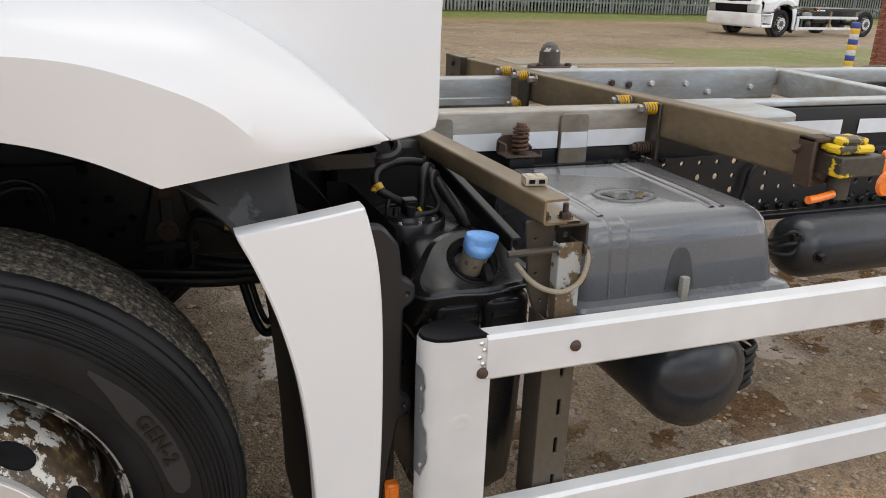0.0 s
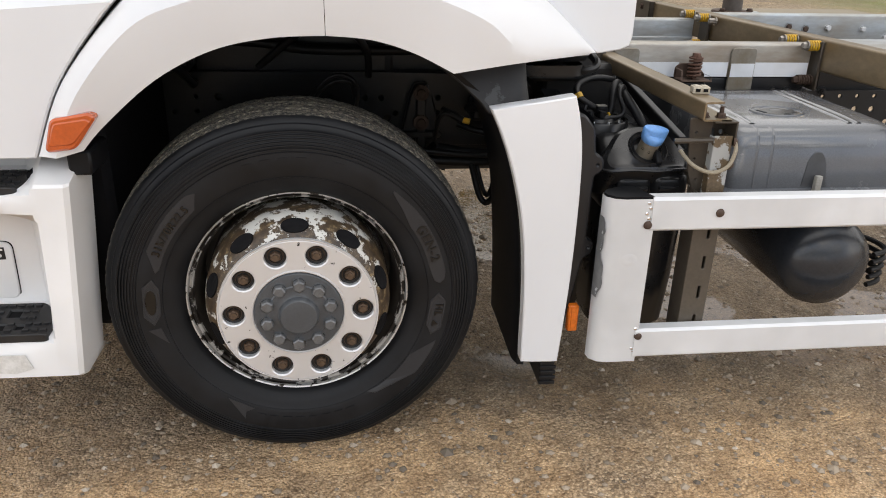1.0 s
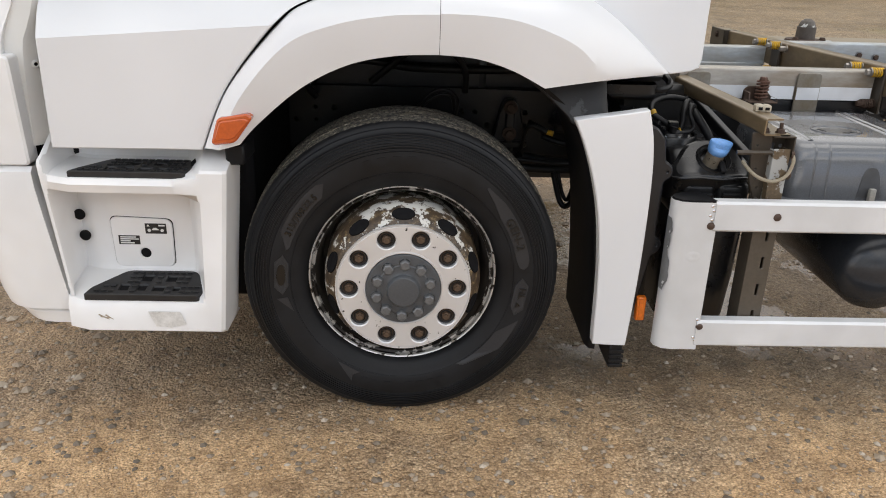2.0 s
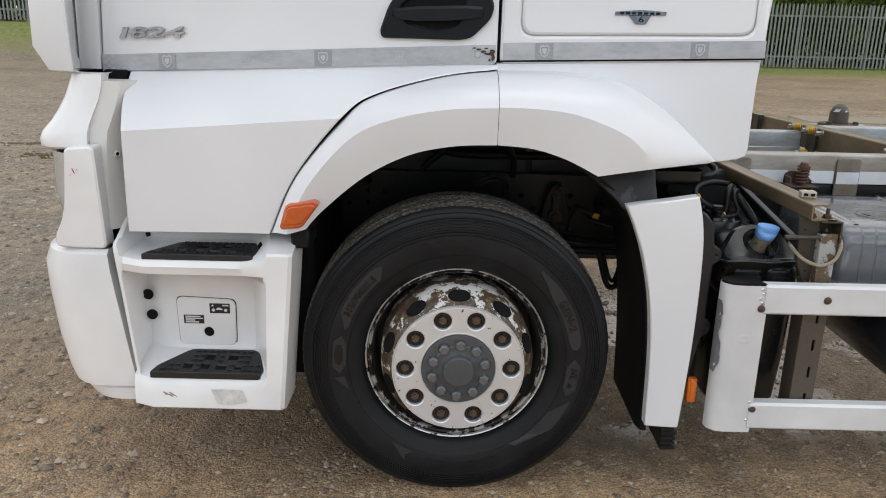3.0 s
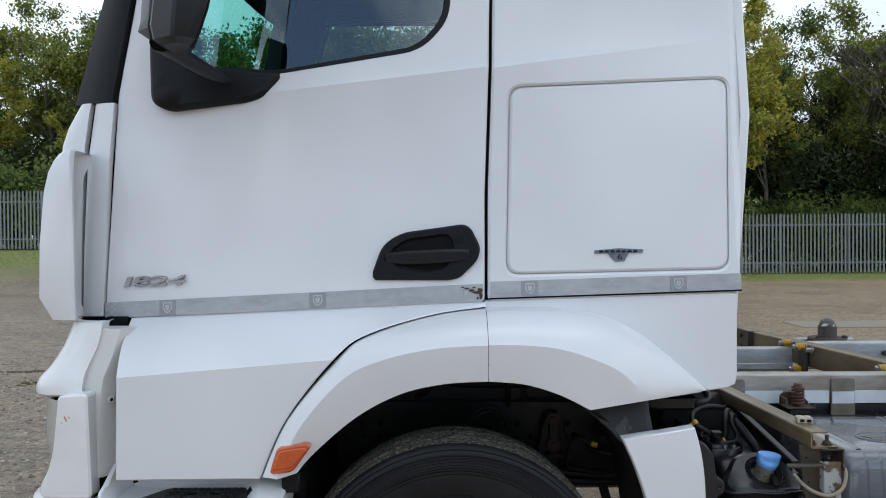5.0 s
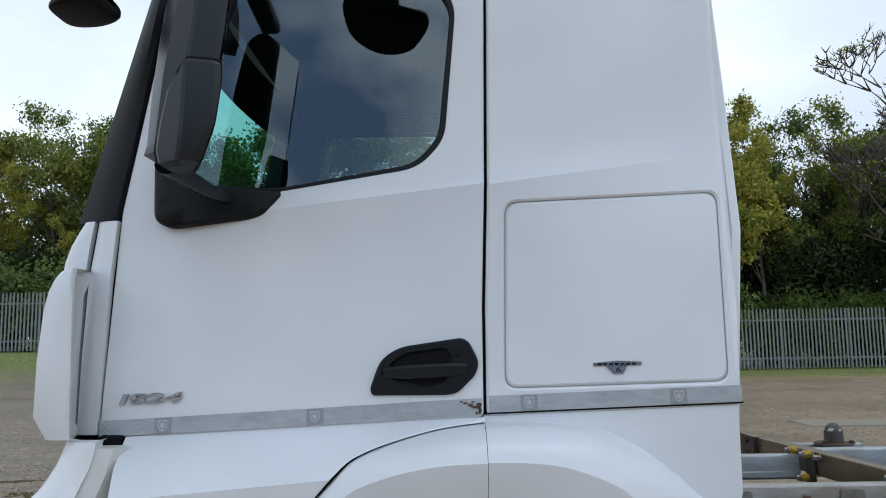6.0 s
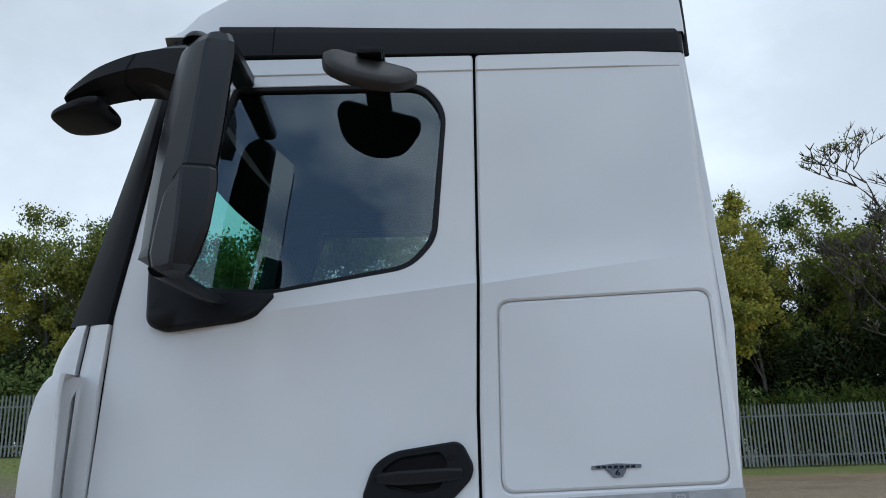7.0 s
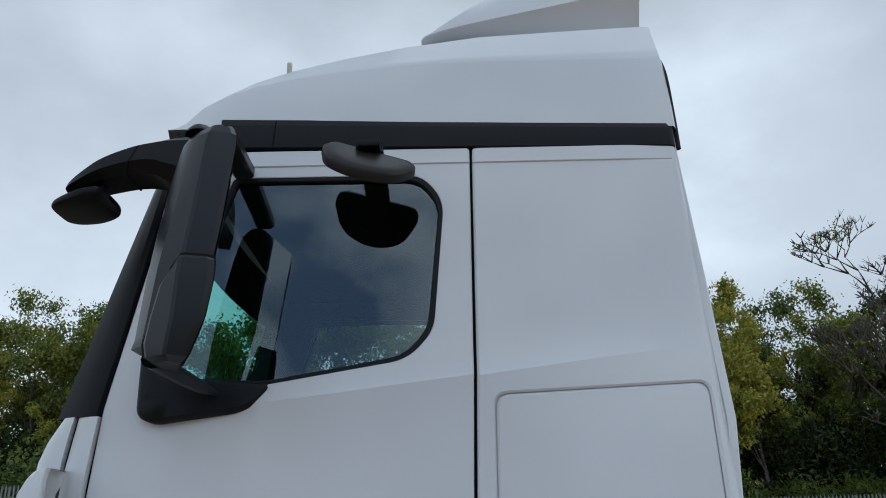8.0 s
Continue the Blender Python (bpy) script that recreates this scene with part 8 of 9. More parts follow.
MIRROR_PLASTIC = surface("mirror_plastic", (0.010, 0.012, 0.016), 0.32, 0, 0, (0.016, 0.018, 0.022), 0.4, 5, 400, 0.1, 0.0005, spec=0.34)
mirror = housing([(2.19, -0.878, -0.826, -0.745, -0.71, 0.9), (2.215, -0.868, -0.824, -0.737, -0.69, 1.0), (2.41, -0.853, -0.805, -0.728, -0.655, 1.0), (2.44, -0.849, -0.801, -0.7255, -0.646, 1.0), (2.54, -0.837, -0.784, -0.712, -0.632, 1.0), (2.705, -0.813, -0.757, -0.693, -0.615, 1.0), (2.80, -0.795, -0.743, -0.684, -0.605, 1.0), (2.84, -0.785, -0.735, -0.677, -0.606, 0.98), (2.868, -0.768, -0.718, -0.667, -0.618, 0.90), (2.886, -0.742, -0.70, -0.66, -0.64, 0.7)], "mirror_housing", "tall black wing mirror housing", MIRROR_PLASTIC, truck)
SHELL = [(2.138, -0.79, -0.748, -0.715, 0.80), (2.152, -0.812, -0.746, -0.695, 0.95), (2.19, -0.818, -0.740, -0.678, 1.0), (2.265, -0.808, -0.733, -0.652, 1.0), (2.357, -0.787, -0.730, -0.638, 1.0), (2.390, -0.765, -0.7285, -0.636, 1.0), (2.428, -0.735, -0.7265, -0.638, 1.0), (2.436, -0.728, -0.724, -0.644, 0.98)]
cover = mirror_shell(SHELL, "mirror_cover", "black lower mirror cover", MIRROR_PLASTIC, mirror, 0.013)
seam = mirror_shell([(z + (0.011 if z > 2.3 else 0.002), a - 0.010, b, c + 0.001, k) for z, a, b, c, k in SHELL], "mirror_seam", "dark seam round the mirror cover", DARK, mirror, 0.002)
bm = bmesh.new()
loft(bm, [[(lerp(z, (2.2, -0.689), (2.45, -0.639), (2.86, -0.599)) + 0.001 - 0.325 * (y + 0.11), y, z) for y in (-0.10, 0.04)] for z in (2.24, 2.45, 2.6, 2.85)])
part("mirror_glass", bm, surface("mirror_silver", (0.85, 0.87, 0.88), 0.03, 1.0, 0, (0.8, 0.82, 0.83), 0.1, 5, 100, 0.0), mirror, "silvered mirror glass")
bm = bmesh.new()
lathe(bm, [(0.0, -0.028), (0.03, -0.024), (0.042, -0.01), (0.045, 0.0)], 20, m=Matrix.Translation((-0.745, -0.03, 2.89)) @ Matrix.Rotation(radians(-90), 4, "X"))
part("mirror_pivot", bm, MIRROR_PLASTIC, mirror)
base = rounded([(-0.955, 2.245), (-0.935, 2.235), (-0.88, 2.155), (-0.56, 2.135), (-0.615, 2.075), (-0.66, 2.062), (-0.90, 2.035), (-0.945, 2.055)], [0.02, 0.02, 0.03, 0.01, 0.02, 0.02, 0.03, 0.03])
bm = sheet(base, lambda x, z: door_y(x, z) - 0.045 + 0.035 * min(1, max(0, (x + 0.85) / 0.28)), 0.05, (), 0.014, [-0.85, -0.75, -0.65], [2.1, 2.15])
part("mirror_base", bm, BLACK_PLASTIC, mirror, "black mirror base on the door", 50)
bm = bmesh.new()
rows = []
for p, a, b in (((-0.835, -0.03, 2.168), 0.018, 0.016), ((-0.822, -0.03, 2.163), 0.030, 0.024), ((-0.795, 0.05, 2.148), 0.034, 0.026), ((-0.755, 0.15, 2.126), 0.034, 0.022), ((-0.725, 0.22, 2.112), 0.030, 0.014)):
    rows.append([(p[0] + a * math.cos(t) * 0.9, p[1] + 0.5 * a * math.cos(t), p[2] + b * math.sin(t)) for t in np.linspace(0, 2 * math.pi, 13)[:-1]])
got = loft(bm, rows, closed=True)
for e in (got[0], got[-1]):
    bm.faces.new(e)
part("lower_arm", bm, MIRROR_PLASTIC, mirror, "black lower mirror arm")
bm = bmesh.new()
box(bm, -0.73, -0.655, 0.02, 0.33, 2.90, 2.955, 0.012)
part("upper_arm", bm, MIRROR_PLASTIC, mirror, "black upper mirror arm")
# front mirror on its curved arm
bm = bmesh.new()
rows = []
for x, z0, z1, y, w in dense(((-1.205, 2.757, 2.763, 0.10, 0.01), (-1.195, 2.752, 2.782, 0.10, 0.04), (-1.15, 2.764, 2.825, 0.105, 0.06), (-1.09, 2.787, 2.873, 0.11, 0.07), (-1.0, 2.81, 2.918, 0.12, 0.075), (-0.93, 2.812, 2.94, 0.13, 0.08), (-0.88, 2.79, 2.957, 0.14, 0.08), (-0.80, 2.76, 2.975, 0.16, 0.08))):
    rows.append([(x, y - w, z0 + 0.3 * (z1 - z0)), (x, y - w * 0.8, z1 - 0.15 * (z1 - z0)), (x, y - w * 0.4, z1), (x, y + w, z1), (x, y + w, z0), (x, y - w * 0.6, z0)])
got = loft(bm, rows, closed=True)
for e in (got[0], got[-1]):
    bm.faces.new(e)
arm = part("front_mirror_arm", bm, BLACK_PLASTIC, truck, "black curved front mirror arm", 32)
bm = bmesh.new()
loft(bm, [[(-0.99 + dx + 0.3 * (z - 2.87), y, z) for y, z in ((0.044, 2.842), (0.059, 2.904), (0.089, 2.9225), (0.198, 2.9225), (0.198, 2.806), (0.073, 2.806))] for dx in (-0.0025, 0.0025)], closed=True)
part("arm_joint", bm, DARK, arm, "dark joint in the arm", 0)
bm = bmesh.new()
rows = []
power = lambda v: math.copysign(abs(v) ** 0.6, v)
for x, z0, z1, w in dense(((-1.236, 2.688, 2.694, 0.03), (-1.228, 2.684, 2.703, 0.07), (-1.20, 2.683, 2.716, 0.095), (-1.15, 2.688, 2.735, 0.11), (-1.11, 2.697, 2.748, 0.11), (-1.082, 2.707, 2.754, 0.10), (-1.070, 2.717, 2.750, 0.08), (-1.066, 2.728, 2.742, 0.03))):
    rows.append([(x, 0.12 + w * power(math.cos(t)), (z0 + z1) / 2 + (z1 - z0) / 2 * power(math.sin(t))) for t in np.linspace(0, 2 * math.pi, 25)[:-1]])
loft(bm, rows, closed=True)
rod(bm, (-1.12, 0.12, 2.735), (-1.11, 0.12, 2.79), 0.02, seg=12)
part("front_mirror", bm, BLACK_PLASTIC, arm, "black front mirror pod", 40)
# wide kerb mirror over the window
bm = bmesh.new()
tilt = Matrix.Translation((-0.232, 0.16, 2.872)) @ Matrix.Rotation(radians(18), 4, "Y") @ Matrix.Rotation(radians(46), 4, "X") @ Matrix.Diagonal((1, 0.9, 1, 1))
rim_line = rounded([(0.155, 0.075), (-0.155, 0.075), (-0.172, 0.02), (-0.125, -0.105), (0.0, -0.150), (0.125, -0.105), (0.172, 0.02)], [0.03, 0.03, 0.05, 0.08, 0.09, 0.08, 0.05], 4)
rows = []
for sc, h in ((0.0, -0.004), (0.90, -0.004), (0.93, -0.012), (0.985, -0.012), (1.0, -0.004), (0.985, 0.018), (0.90, 0.028), (0.70, 0.034), (0.40, 0.038), (0.0, 0.039)):
    rows.append([tilt @ Vector((sc * px, sc * (py + 0.03) - 0.03, h)) for px, py in rim_line])
bm = bmesh.new()
loft(bm, rows, closed=True)
kerb = part("kerb_mirror", bm, surface("weathered_black_plastic", (0.016, 0.0145, 0.014), 0.45, 0, 0, (0.034, 0.030, 0.027), 0.6, 9, 200, 0.1, 0.0005, spec=0.28), truck, "weathered black kerb mirror over the side window", 38)
bm = sheet([(0.87 * px, 0.87 * (py + 0.03) - 0.03) for px, py in rim_line], lambda x, z: 0, 0.001, (), 0.0005)
for v in bm.verts:
    v.co = tilt @ Vector((v.co.x, v.co.z, -0.006 - v.co.y))
# dark gloss in place of silver: the dim reflection is painted
part("kerb_mirror_glass", bm, surface("dim_mirror", (0.02, 0.022, 0.026), 0.06, 0, 0.3, None, 0.2, 8, 40, 0.0), kerb, "kerb mirror glass with its dark reflection painted")
bm = bmesh.new()
box(bm, -0.268, -0.176, 0.13, 0.36, 2.925, 2.950, 0.010, seg=2)
box(bm, -0.261, -0.181, 0.105, 0.17, 2.912, 2.940, 0.010, seg=2)
part("kerb_mirror_arm", bm, BLACK_PLASTIC, kerb, "black mirror arm")

# ---- raised marks on the tyre ----
RAISED = surface("raised_rubber", (0.016, 0.017, 0.020), 0.5, 0, 0, (0.028, 0.028, 0.028), 0.4, 10, 150, 0.1, 0.0005)
LETTER = surface("letter_rubber", (0.003, 0.003, 0.003), 0.28, 0, 0, (0.012, 0.012, 0.012), 0.4, 10, 150, 0.1, 0.0005)
def face_y(r):
    return lerp(r, (0.335, 0.068), (0.348, 0.065), (0.362, 0.061), (0.385, 0.058), (0.405, 0.0575), (0.42, 0.059))


def arc_block(r0, r1, a0, a1, n=10, taper=0.0, lift=0.0018, mat=None, name="raised_panel"):
    bm = bmesh.new()
    rows = []
    for i in range(n + 1):
        f = i / n
        a = radians(a0 + (a1 - a0) * f)
        ra, rb = r0 + taper * f, r1 - taper * f * 0.4
        rr = (ra, ra + 0.001, (ra + rb) / 2, rb - 0.001, rb)
        rows.append([(r * math.sin(a), face_y(r) - (lift if 0 < k < 4 else -0.002), r * math.cos(a)) for k, r in enumerate(rr)])
    loft(bm, rows)
    return part(name, bm, mat or RAISED, rim)


def arc_panel(points, mat=RAISED, lift=0.0018, thick=0.003, hole=None, name="raised_panel"):
    """A raised plate with an outline of (radius, degrees) corners, laid on the sidewall."""
    bend = lambda ps: [(p[0] * math.sin(radians(p[1])), p[0] * math.cos(radians(p[1]))) for p in ps]
    bm = sheet(bend(points), lambda x, z: face_y(math.hypot(x, z)) - lift, thick, [bend(hole)] if hole else (), 0.0008)
    return part(name, bm, mat, rim)


def arc_run(r, a0, a1, n=8):
    return [(r, a0 + (a1 - a0) * i / n) for i in range(n + 1)]


# slim swept panel under the number, hexagons, a rounded panel and blades
arc_panel([(0.366, -72), (0.374, -74)] + arc_run(0.408, -66, -40) + [(0.398, -37)] + arc_run(0.366, -42, -68))
arc_panel(arc_run(0.404, 50, 80) + [(0.398, 83), (0.385, 84.5), (0.372, 83.5), (0.366, 80)] + arc_run(0.364, 76, 56) + [(0.378, 48), (0.396, 40), (0.402, 40)])
for mid, wide in ((99, 10), (-87, 10)):
    shape = [(0.402, mid - wide * 0.6), (0.402, mid + wide * 0.6), (0.381, mid + wide), (0.360, mid + wide * 0.6), (0.360, mid - wide * 0.6), (0.381, mid - wide)]
    arc_panel(shape, hole=[(0.381 + (r - 0.381) * 0.8, mid + (q - mid) * 0.86) for r, q in shape], lift=0.0030)
    arc_panel([(0.381 + (r - 0.381) * 0.8, mid + (q - mid) * 0.86) for r, q in shape])
arc_panel([(0.381 + 0.013 * math.cos(q), -87 + 5.5 * math.sin(q)) for q in np.linspace(0, 2 * math.pi, 19)[:-1]], LETTER, 0.0032)
arc_panel(arc_run(0.402, 111, 128) + [(0.368, 147), (0.352, 150)] + arc_run(0.356, 144, 122))
arc_panel([(0.400, -99), (0.362, -107), (0.368, -99)])
arc_panel([(0.400, 205), (0.360, 216), (0.362, 203), (0.378, 206)])
for text, size, a in (("315/70R22.5", 0.028, -55), ("GEN-2", 0.037, 66), ("HL", 0.030, 97)):
    bm = lettering(text, size, 0.0012, Matrix.Translation((0, face_y(0.384) - 0.003, 0)) @ Matrix.Rotation(radians(a), 4, "Y"), 1.1, 0.384, 0.0007)
    part("tyre_lettering", bm, LETTER, rim, "moulded tyre lettering", 0)
arc_panel([(0.374, 102), (0.390, 103.5), (0.374, 105)], LETTER, 0.0034)
for k, a in enumerate((-16, -9.5, -3, 3.5, 17)):
    arc_block(0.378, 0.405, a - 1.7, a + 1.7, 3, lift=0.0012, mat=TYRE, name="moulded_bar")
for k in range(8):
    a = 160 + 5.6 * k
    arc_block(0.372, 0.408, a - 1.8, a + 1.8, 3, lift=0.0022, mat=TYRE, name="moulded_bar")
for r in (0.352, 0.418):
    bm = bmesh.new()
    lathe(bm, [(r - 0.002, face_y(r) + 0.001), (r, face_y(r) - 0.0022), (r + 0.002, face_y(r) + 0.001)], 110)
    part("moulded_ring", bm, TYRE, rim)


# ---- trees and shrubs behind the fence, unseen trees added opposite ----
def leaf_mat(name, shades):
    """Leaves that vary one by one and, more widely, spray by spray."""
    m, n, l, b = mat_nodes(name, 0.55)
    g = n.new("ShaderNodeNewGeometry")
    spray = tex(n, l, 0.8, 2.0, 0.5)
    f = n.new("ShaderNodeMath")
    f.operation = "MULTIPLY_ADD"
    l.new(g.outputs["Random Per Island"], f.inputs[0])
    f.inputs[1].default_value = 0.45
    wide = n.new("ShaderNodeMapRange")
    l.new(spray.outputs["Fac"], wide.inputs["Value"])
    wide.inputs["From Min"].default_value, wide.inputs["From Max"].default_value = 0.32, 0.68
    wide.inputs["To Min"].default_value, wide.inputs["To Max"].default_value = 0.0, 0.55
    l.new(wide.outputs["Result"], f.inputs[2])
    r = ramp(n, l, f.outputs["Value"], [(i / (len(shades) - 1), c) for i, c in enumerate(shades)])
    l.new(r.outputs["Color"], b.inputs["Base Color"])
    b.inputs["Specular IOR Level"].default_value = 0.3
    tr = n.new("ShaderNodeBsdfTranslucent")
    l.new(r.outputs["Color"], tr.inputs["Color"])
    mx = n.new("ShaderNodeMixShader")
    mx.inputs["Fac"].default_value = 0.35
    l.new(b.outputs["BSDF"], mx.inputs[1])
    l.new(tr.outputs["BSDF"], mx.inputs[2])
    l.new(mx.outputs["Shader"], n["Material Output"].inputs["Surface"])
    return m


GREEN = leaf_mat("green_leaves", [(0.055, 0.095, 0.024), (0.10, 0.15, 0.036), (0.17, 0.21, 0.05), (0.25, 0.27, 0.065)])
YELLOWING = leaf_mat("yellowing_leaves", [(0.13, 0.17, 0.035), (0.26, 0.28, 0.05), (0.44, 0.40, 0.06), (0.55, 0.45, 0.07)])
OLIVE = leaf_mat("olive_leaves", [(0.075, 0.11, 0.026), (0.15, 0.185, 0.04), (0.24, 0.26, 0.05), (0.36, 0.33, 0.065)])
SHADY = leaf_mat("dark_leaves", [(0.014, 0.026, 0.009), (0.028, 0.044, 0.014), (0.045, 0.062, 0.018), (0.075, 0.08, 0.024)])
BARK = surface("bark", (0.085, 0.07, 0.052), 0.9, 0, 0, (0.13, 0.12, 0.10), 0.5, 3, 40, 0.5, 0.01, (1, 1, 0.2))


def limb(mesh, p, q, r0, r1, seg=6):
    """A tapered bar, added to a pair of lists of points and faces."""
    d = (q - p).normalized()
    u = d.orthogonal().normalized()
    v = d.cross(u)
    b0 = len(mesh[0])
    q = q + d * (r1 * 0.5)
    for c, r in ((p, r0), (q, r1)):
        for k in range(seg):
            a = 2 * math.pi * k / seg
            mesh[0].append(c + (u * math.cos(a) + v * math.sin(a)) * r)
    for k in range(seg):
        j = (k + 1) % seg
        mesh[1].append((b0 + k, b0 + j, b0 + seg + j, b0 + seg + k))


def wood(name, mesh, parent, scale=1.0):
    me = bpy.data.meshes.new(name)
    me.from_pydata([v * scale for v in mesh[0]], [], mesh[1])
    me.materials.append(BARK)
    me.shade_smooth()
    ob = new(name, me)
    ob.parent = parent


def build_tree(seed, height, spread, leaves, leaf_size, material, bare=0.25, depth=5, label="", base_r=0.17, twigs=True, keep=0.42, thin=0.006):
    rnd = random.Random(seed)
    bm = ([], [])
    tips = []
    def grow(p, d, length, r, level):
        steps, q = 3, p
        for i in range(steps):
            d = (d + Vector((rnd.uniform(-1, 1), rnd.uniform(-1, 1), rnd.uniform(-0.4, 0.7))) * 0.16).normalized()
            nq = q + d * (length / steps)
            limb(bm, q, nq, r * (1 - 0.22 * i), r * (1 - 0.22 * (i + 1)), 7 if level < 2 else 4)
            q = nq
            if level >= 2:
                tips.append((q, level))
        r *= keep
        if level >= depth or r < 0.006:
            return
        for k in range(rnd.choice((2, 3, 3))):
            a = rnd.uniform(0, 2 * math.pi)
            lean = rnd.uniform(0.45, 1.0) * spread
            side_way = Vector((math.cos(a), math.sin(a), 0))
            nd = (d * 0.75 + side_way * lean + Vector((0, 0, 0.22))).normalized()
            grow(q, nd, length * rnd.uniform(0.6, 0.82), max(r * rnd.uniform(1.1, 1.5), thin), level + 1)
    trunk_h = height * bare
    p = Vector((0, 0, -0.3))
    q = Vector((rnd.uniform(-0.2, 0.2), rnd.uniform(-0.2, 0.2), trunk_h))
    limb(bm, p, q, base_r, base_r * 0.8, 9)
    mid = q
    for k in range(4):
        nxt = mid + Vector((rnd.uniform(-0.25, 0.25), rnd.uniform(-0.25, 0.25), (height - trunk_h) / 6.5))
        limb(bm, mid, nxt, base_r * (0.8 - 0.15 * k), base_r * (0.8 - 0.15 * (k + 1)), 8)
        for j in range(2):
            a = rnd.uniform(0, 2 * math.pi)
            grow(mid, Vector((math.cos(a) * spread, math.sin(a) * spread, 0.75)).normalized(), (height - trunk_h) * rnd.uniform(0.16, 0.26), base_r * (0.42 - 0.06 * k), 1)
        mid = nxt
    grow(mid, Vector((0, 0, 1)), (height - trunk_h) * 0.2, base_r * 0.25, 1)
    k = height / max(v.z for v in bm[0])
    verts, faces = [], []
    nrnd = np.random.RandomState(seed)
    clumps = max(40, leaves // 38)
    at = nrnd.randint(0, len(tips), clumps)
    size = nrnd.uniform(0.26, 0.66, clumps) * (1.0 if twigs else 0.7)
    pick = nrnd.randint(0, clumps, leaves)
    off = nrnd.normal(0, 1, (leaves, 3)) * (0.62, 0.62, 0.40)
    for i in range(leaves):
        c = tips[at[pick[i]]][0] * k + Vector(off[i]) * size[pick[i]]
        u = (Vector(nrnd.normal(0, 1, 3)) + Vector((0, 0, -0.5))).normalized()
        v = u.orthogonal().normalized()
        v = (v * math.cos(i) + u.cross(v) * math.sin(i))
        s = leaf_size * nrnd.uniform(0.6, 1.3)
        b0 = len(verts)
        verts += [c - u * s, c + v * s * 0.52, c + u * s, c - v * s * 0.52]
        faces.append((b0, b0 + 1, b0 + 2, b0 + 3))
    t = thing("tree", label, "tree", "trees behind the fence")
    wood("trunk", bm, t, k)
    me = bpy.data.meshes.new("crown")
    me.from_pydata(verts, [], faces)
    me.materials.append(material)
    c = new("crown", me)
    c.parent = t
    return t


def build_shrub(seed, w, h, leaves, material, label):
    nrnd = np.random.RandomState(seed)
    verts, faces = [], []
    lumps = [(nrnd.uniform(-w, w), nrnd.uniform(-0.8, 0.8), nrnd.uniform(0.2, 0.75) * h, nrnd.uniform(0.6, 1.2)) for _ in range(16)]
    for i in range(leaves):
        x, y, z, r = lumps[i % 16]
        d = Vector(nrnd.normal(0, 1, 3)).normalized() * r * nrnd.uniform(0.55, 1.05)
        c = Vector((x, y, max(0.05, z))) + d
        u = Vector(nrnd.normal(0, 1, 3)).normalized()
        v = u.orthogonal().normalized()
        s = nrnd.uniform(0.05, 0.12)
        b0 = len(verts)
        verts += [c - u * s, c + v * s * 0.5, c + u * s, c - v * s * 0.5]
        faces.append((b0, b0 + 1, b0 + 2, b0 + 3))
    t = thing("shrub", label, "shrub", "shrubs behind the fence")
    me = bpy.data.meshes.new("foliage")
    me.from_pydata(verts, [], faces)
    me.materials.append(material)
    c = new("foliage", me)
    c.parent = t
    bm = ([], [])
    for k in range(7):
        x = nrnd.uniform(-w, w)
        limb(bm, Vector((x * 0.6, 0, -0.2)), Vector((x, nrnd.uniform(-0.5, 0.5), h * 0.8)), 0.035, 0.01, 5)
    wood("stem", bm, t)
    return t


kinds = [
    build_tree(1, 13.0, 0.75, 25000, 0.10, GREEN, 0.16, label="broad green leafy tree at the yard's edge"),
    build_tree(2, 12.5, 0.70, 23000, 0.095, OLIVE, 0.20, label="olive green leafy tree at the yard's edge"),
    build_tree(3, 13.0, 0.62, 13000, 0.10, YELLOWING, 0.30, label="tall thin tree with yellowing autumn leaves", base_r=0.12, twigs=False),
    build_tree(4, 11.0, 0.80, 22000, 0.105, SHADY, 0.10, label="dense dark green tree at the yard's edge"),
]
bare = build_tree(7, 19.5, 0.95, 3000, 0.09, OLIVE, 0.22, depth=7, label="large nearly bare tree with gnarled limbs", base_r=0.36, keep=0.66, thin=0.010)
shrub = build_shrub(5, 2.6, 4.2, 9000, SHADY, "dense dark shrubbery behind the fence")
shrub_b = build_shrub(6, 2.4, 3.2, 7000, GREEN, "leafy green shrubbery behind the fence")
rnd = random.Random(21)
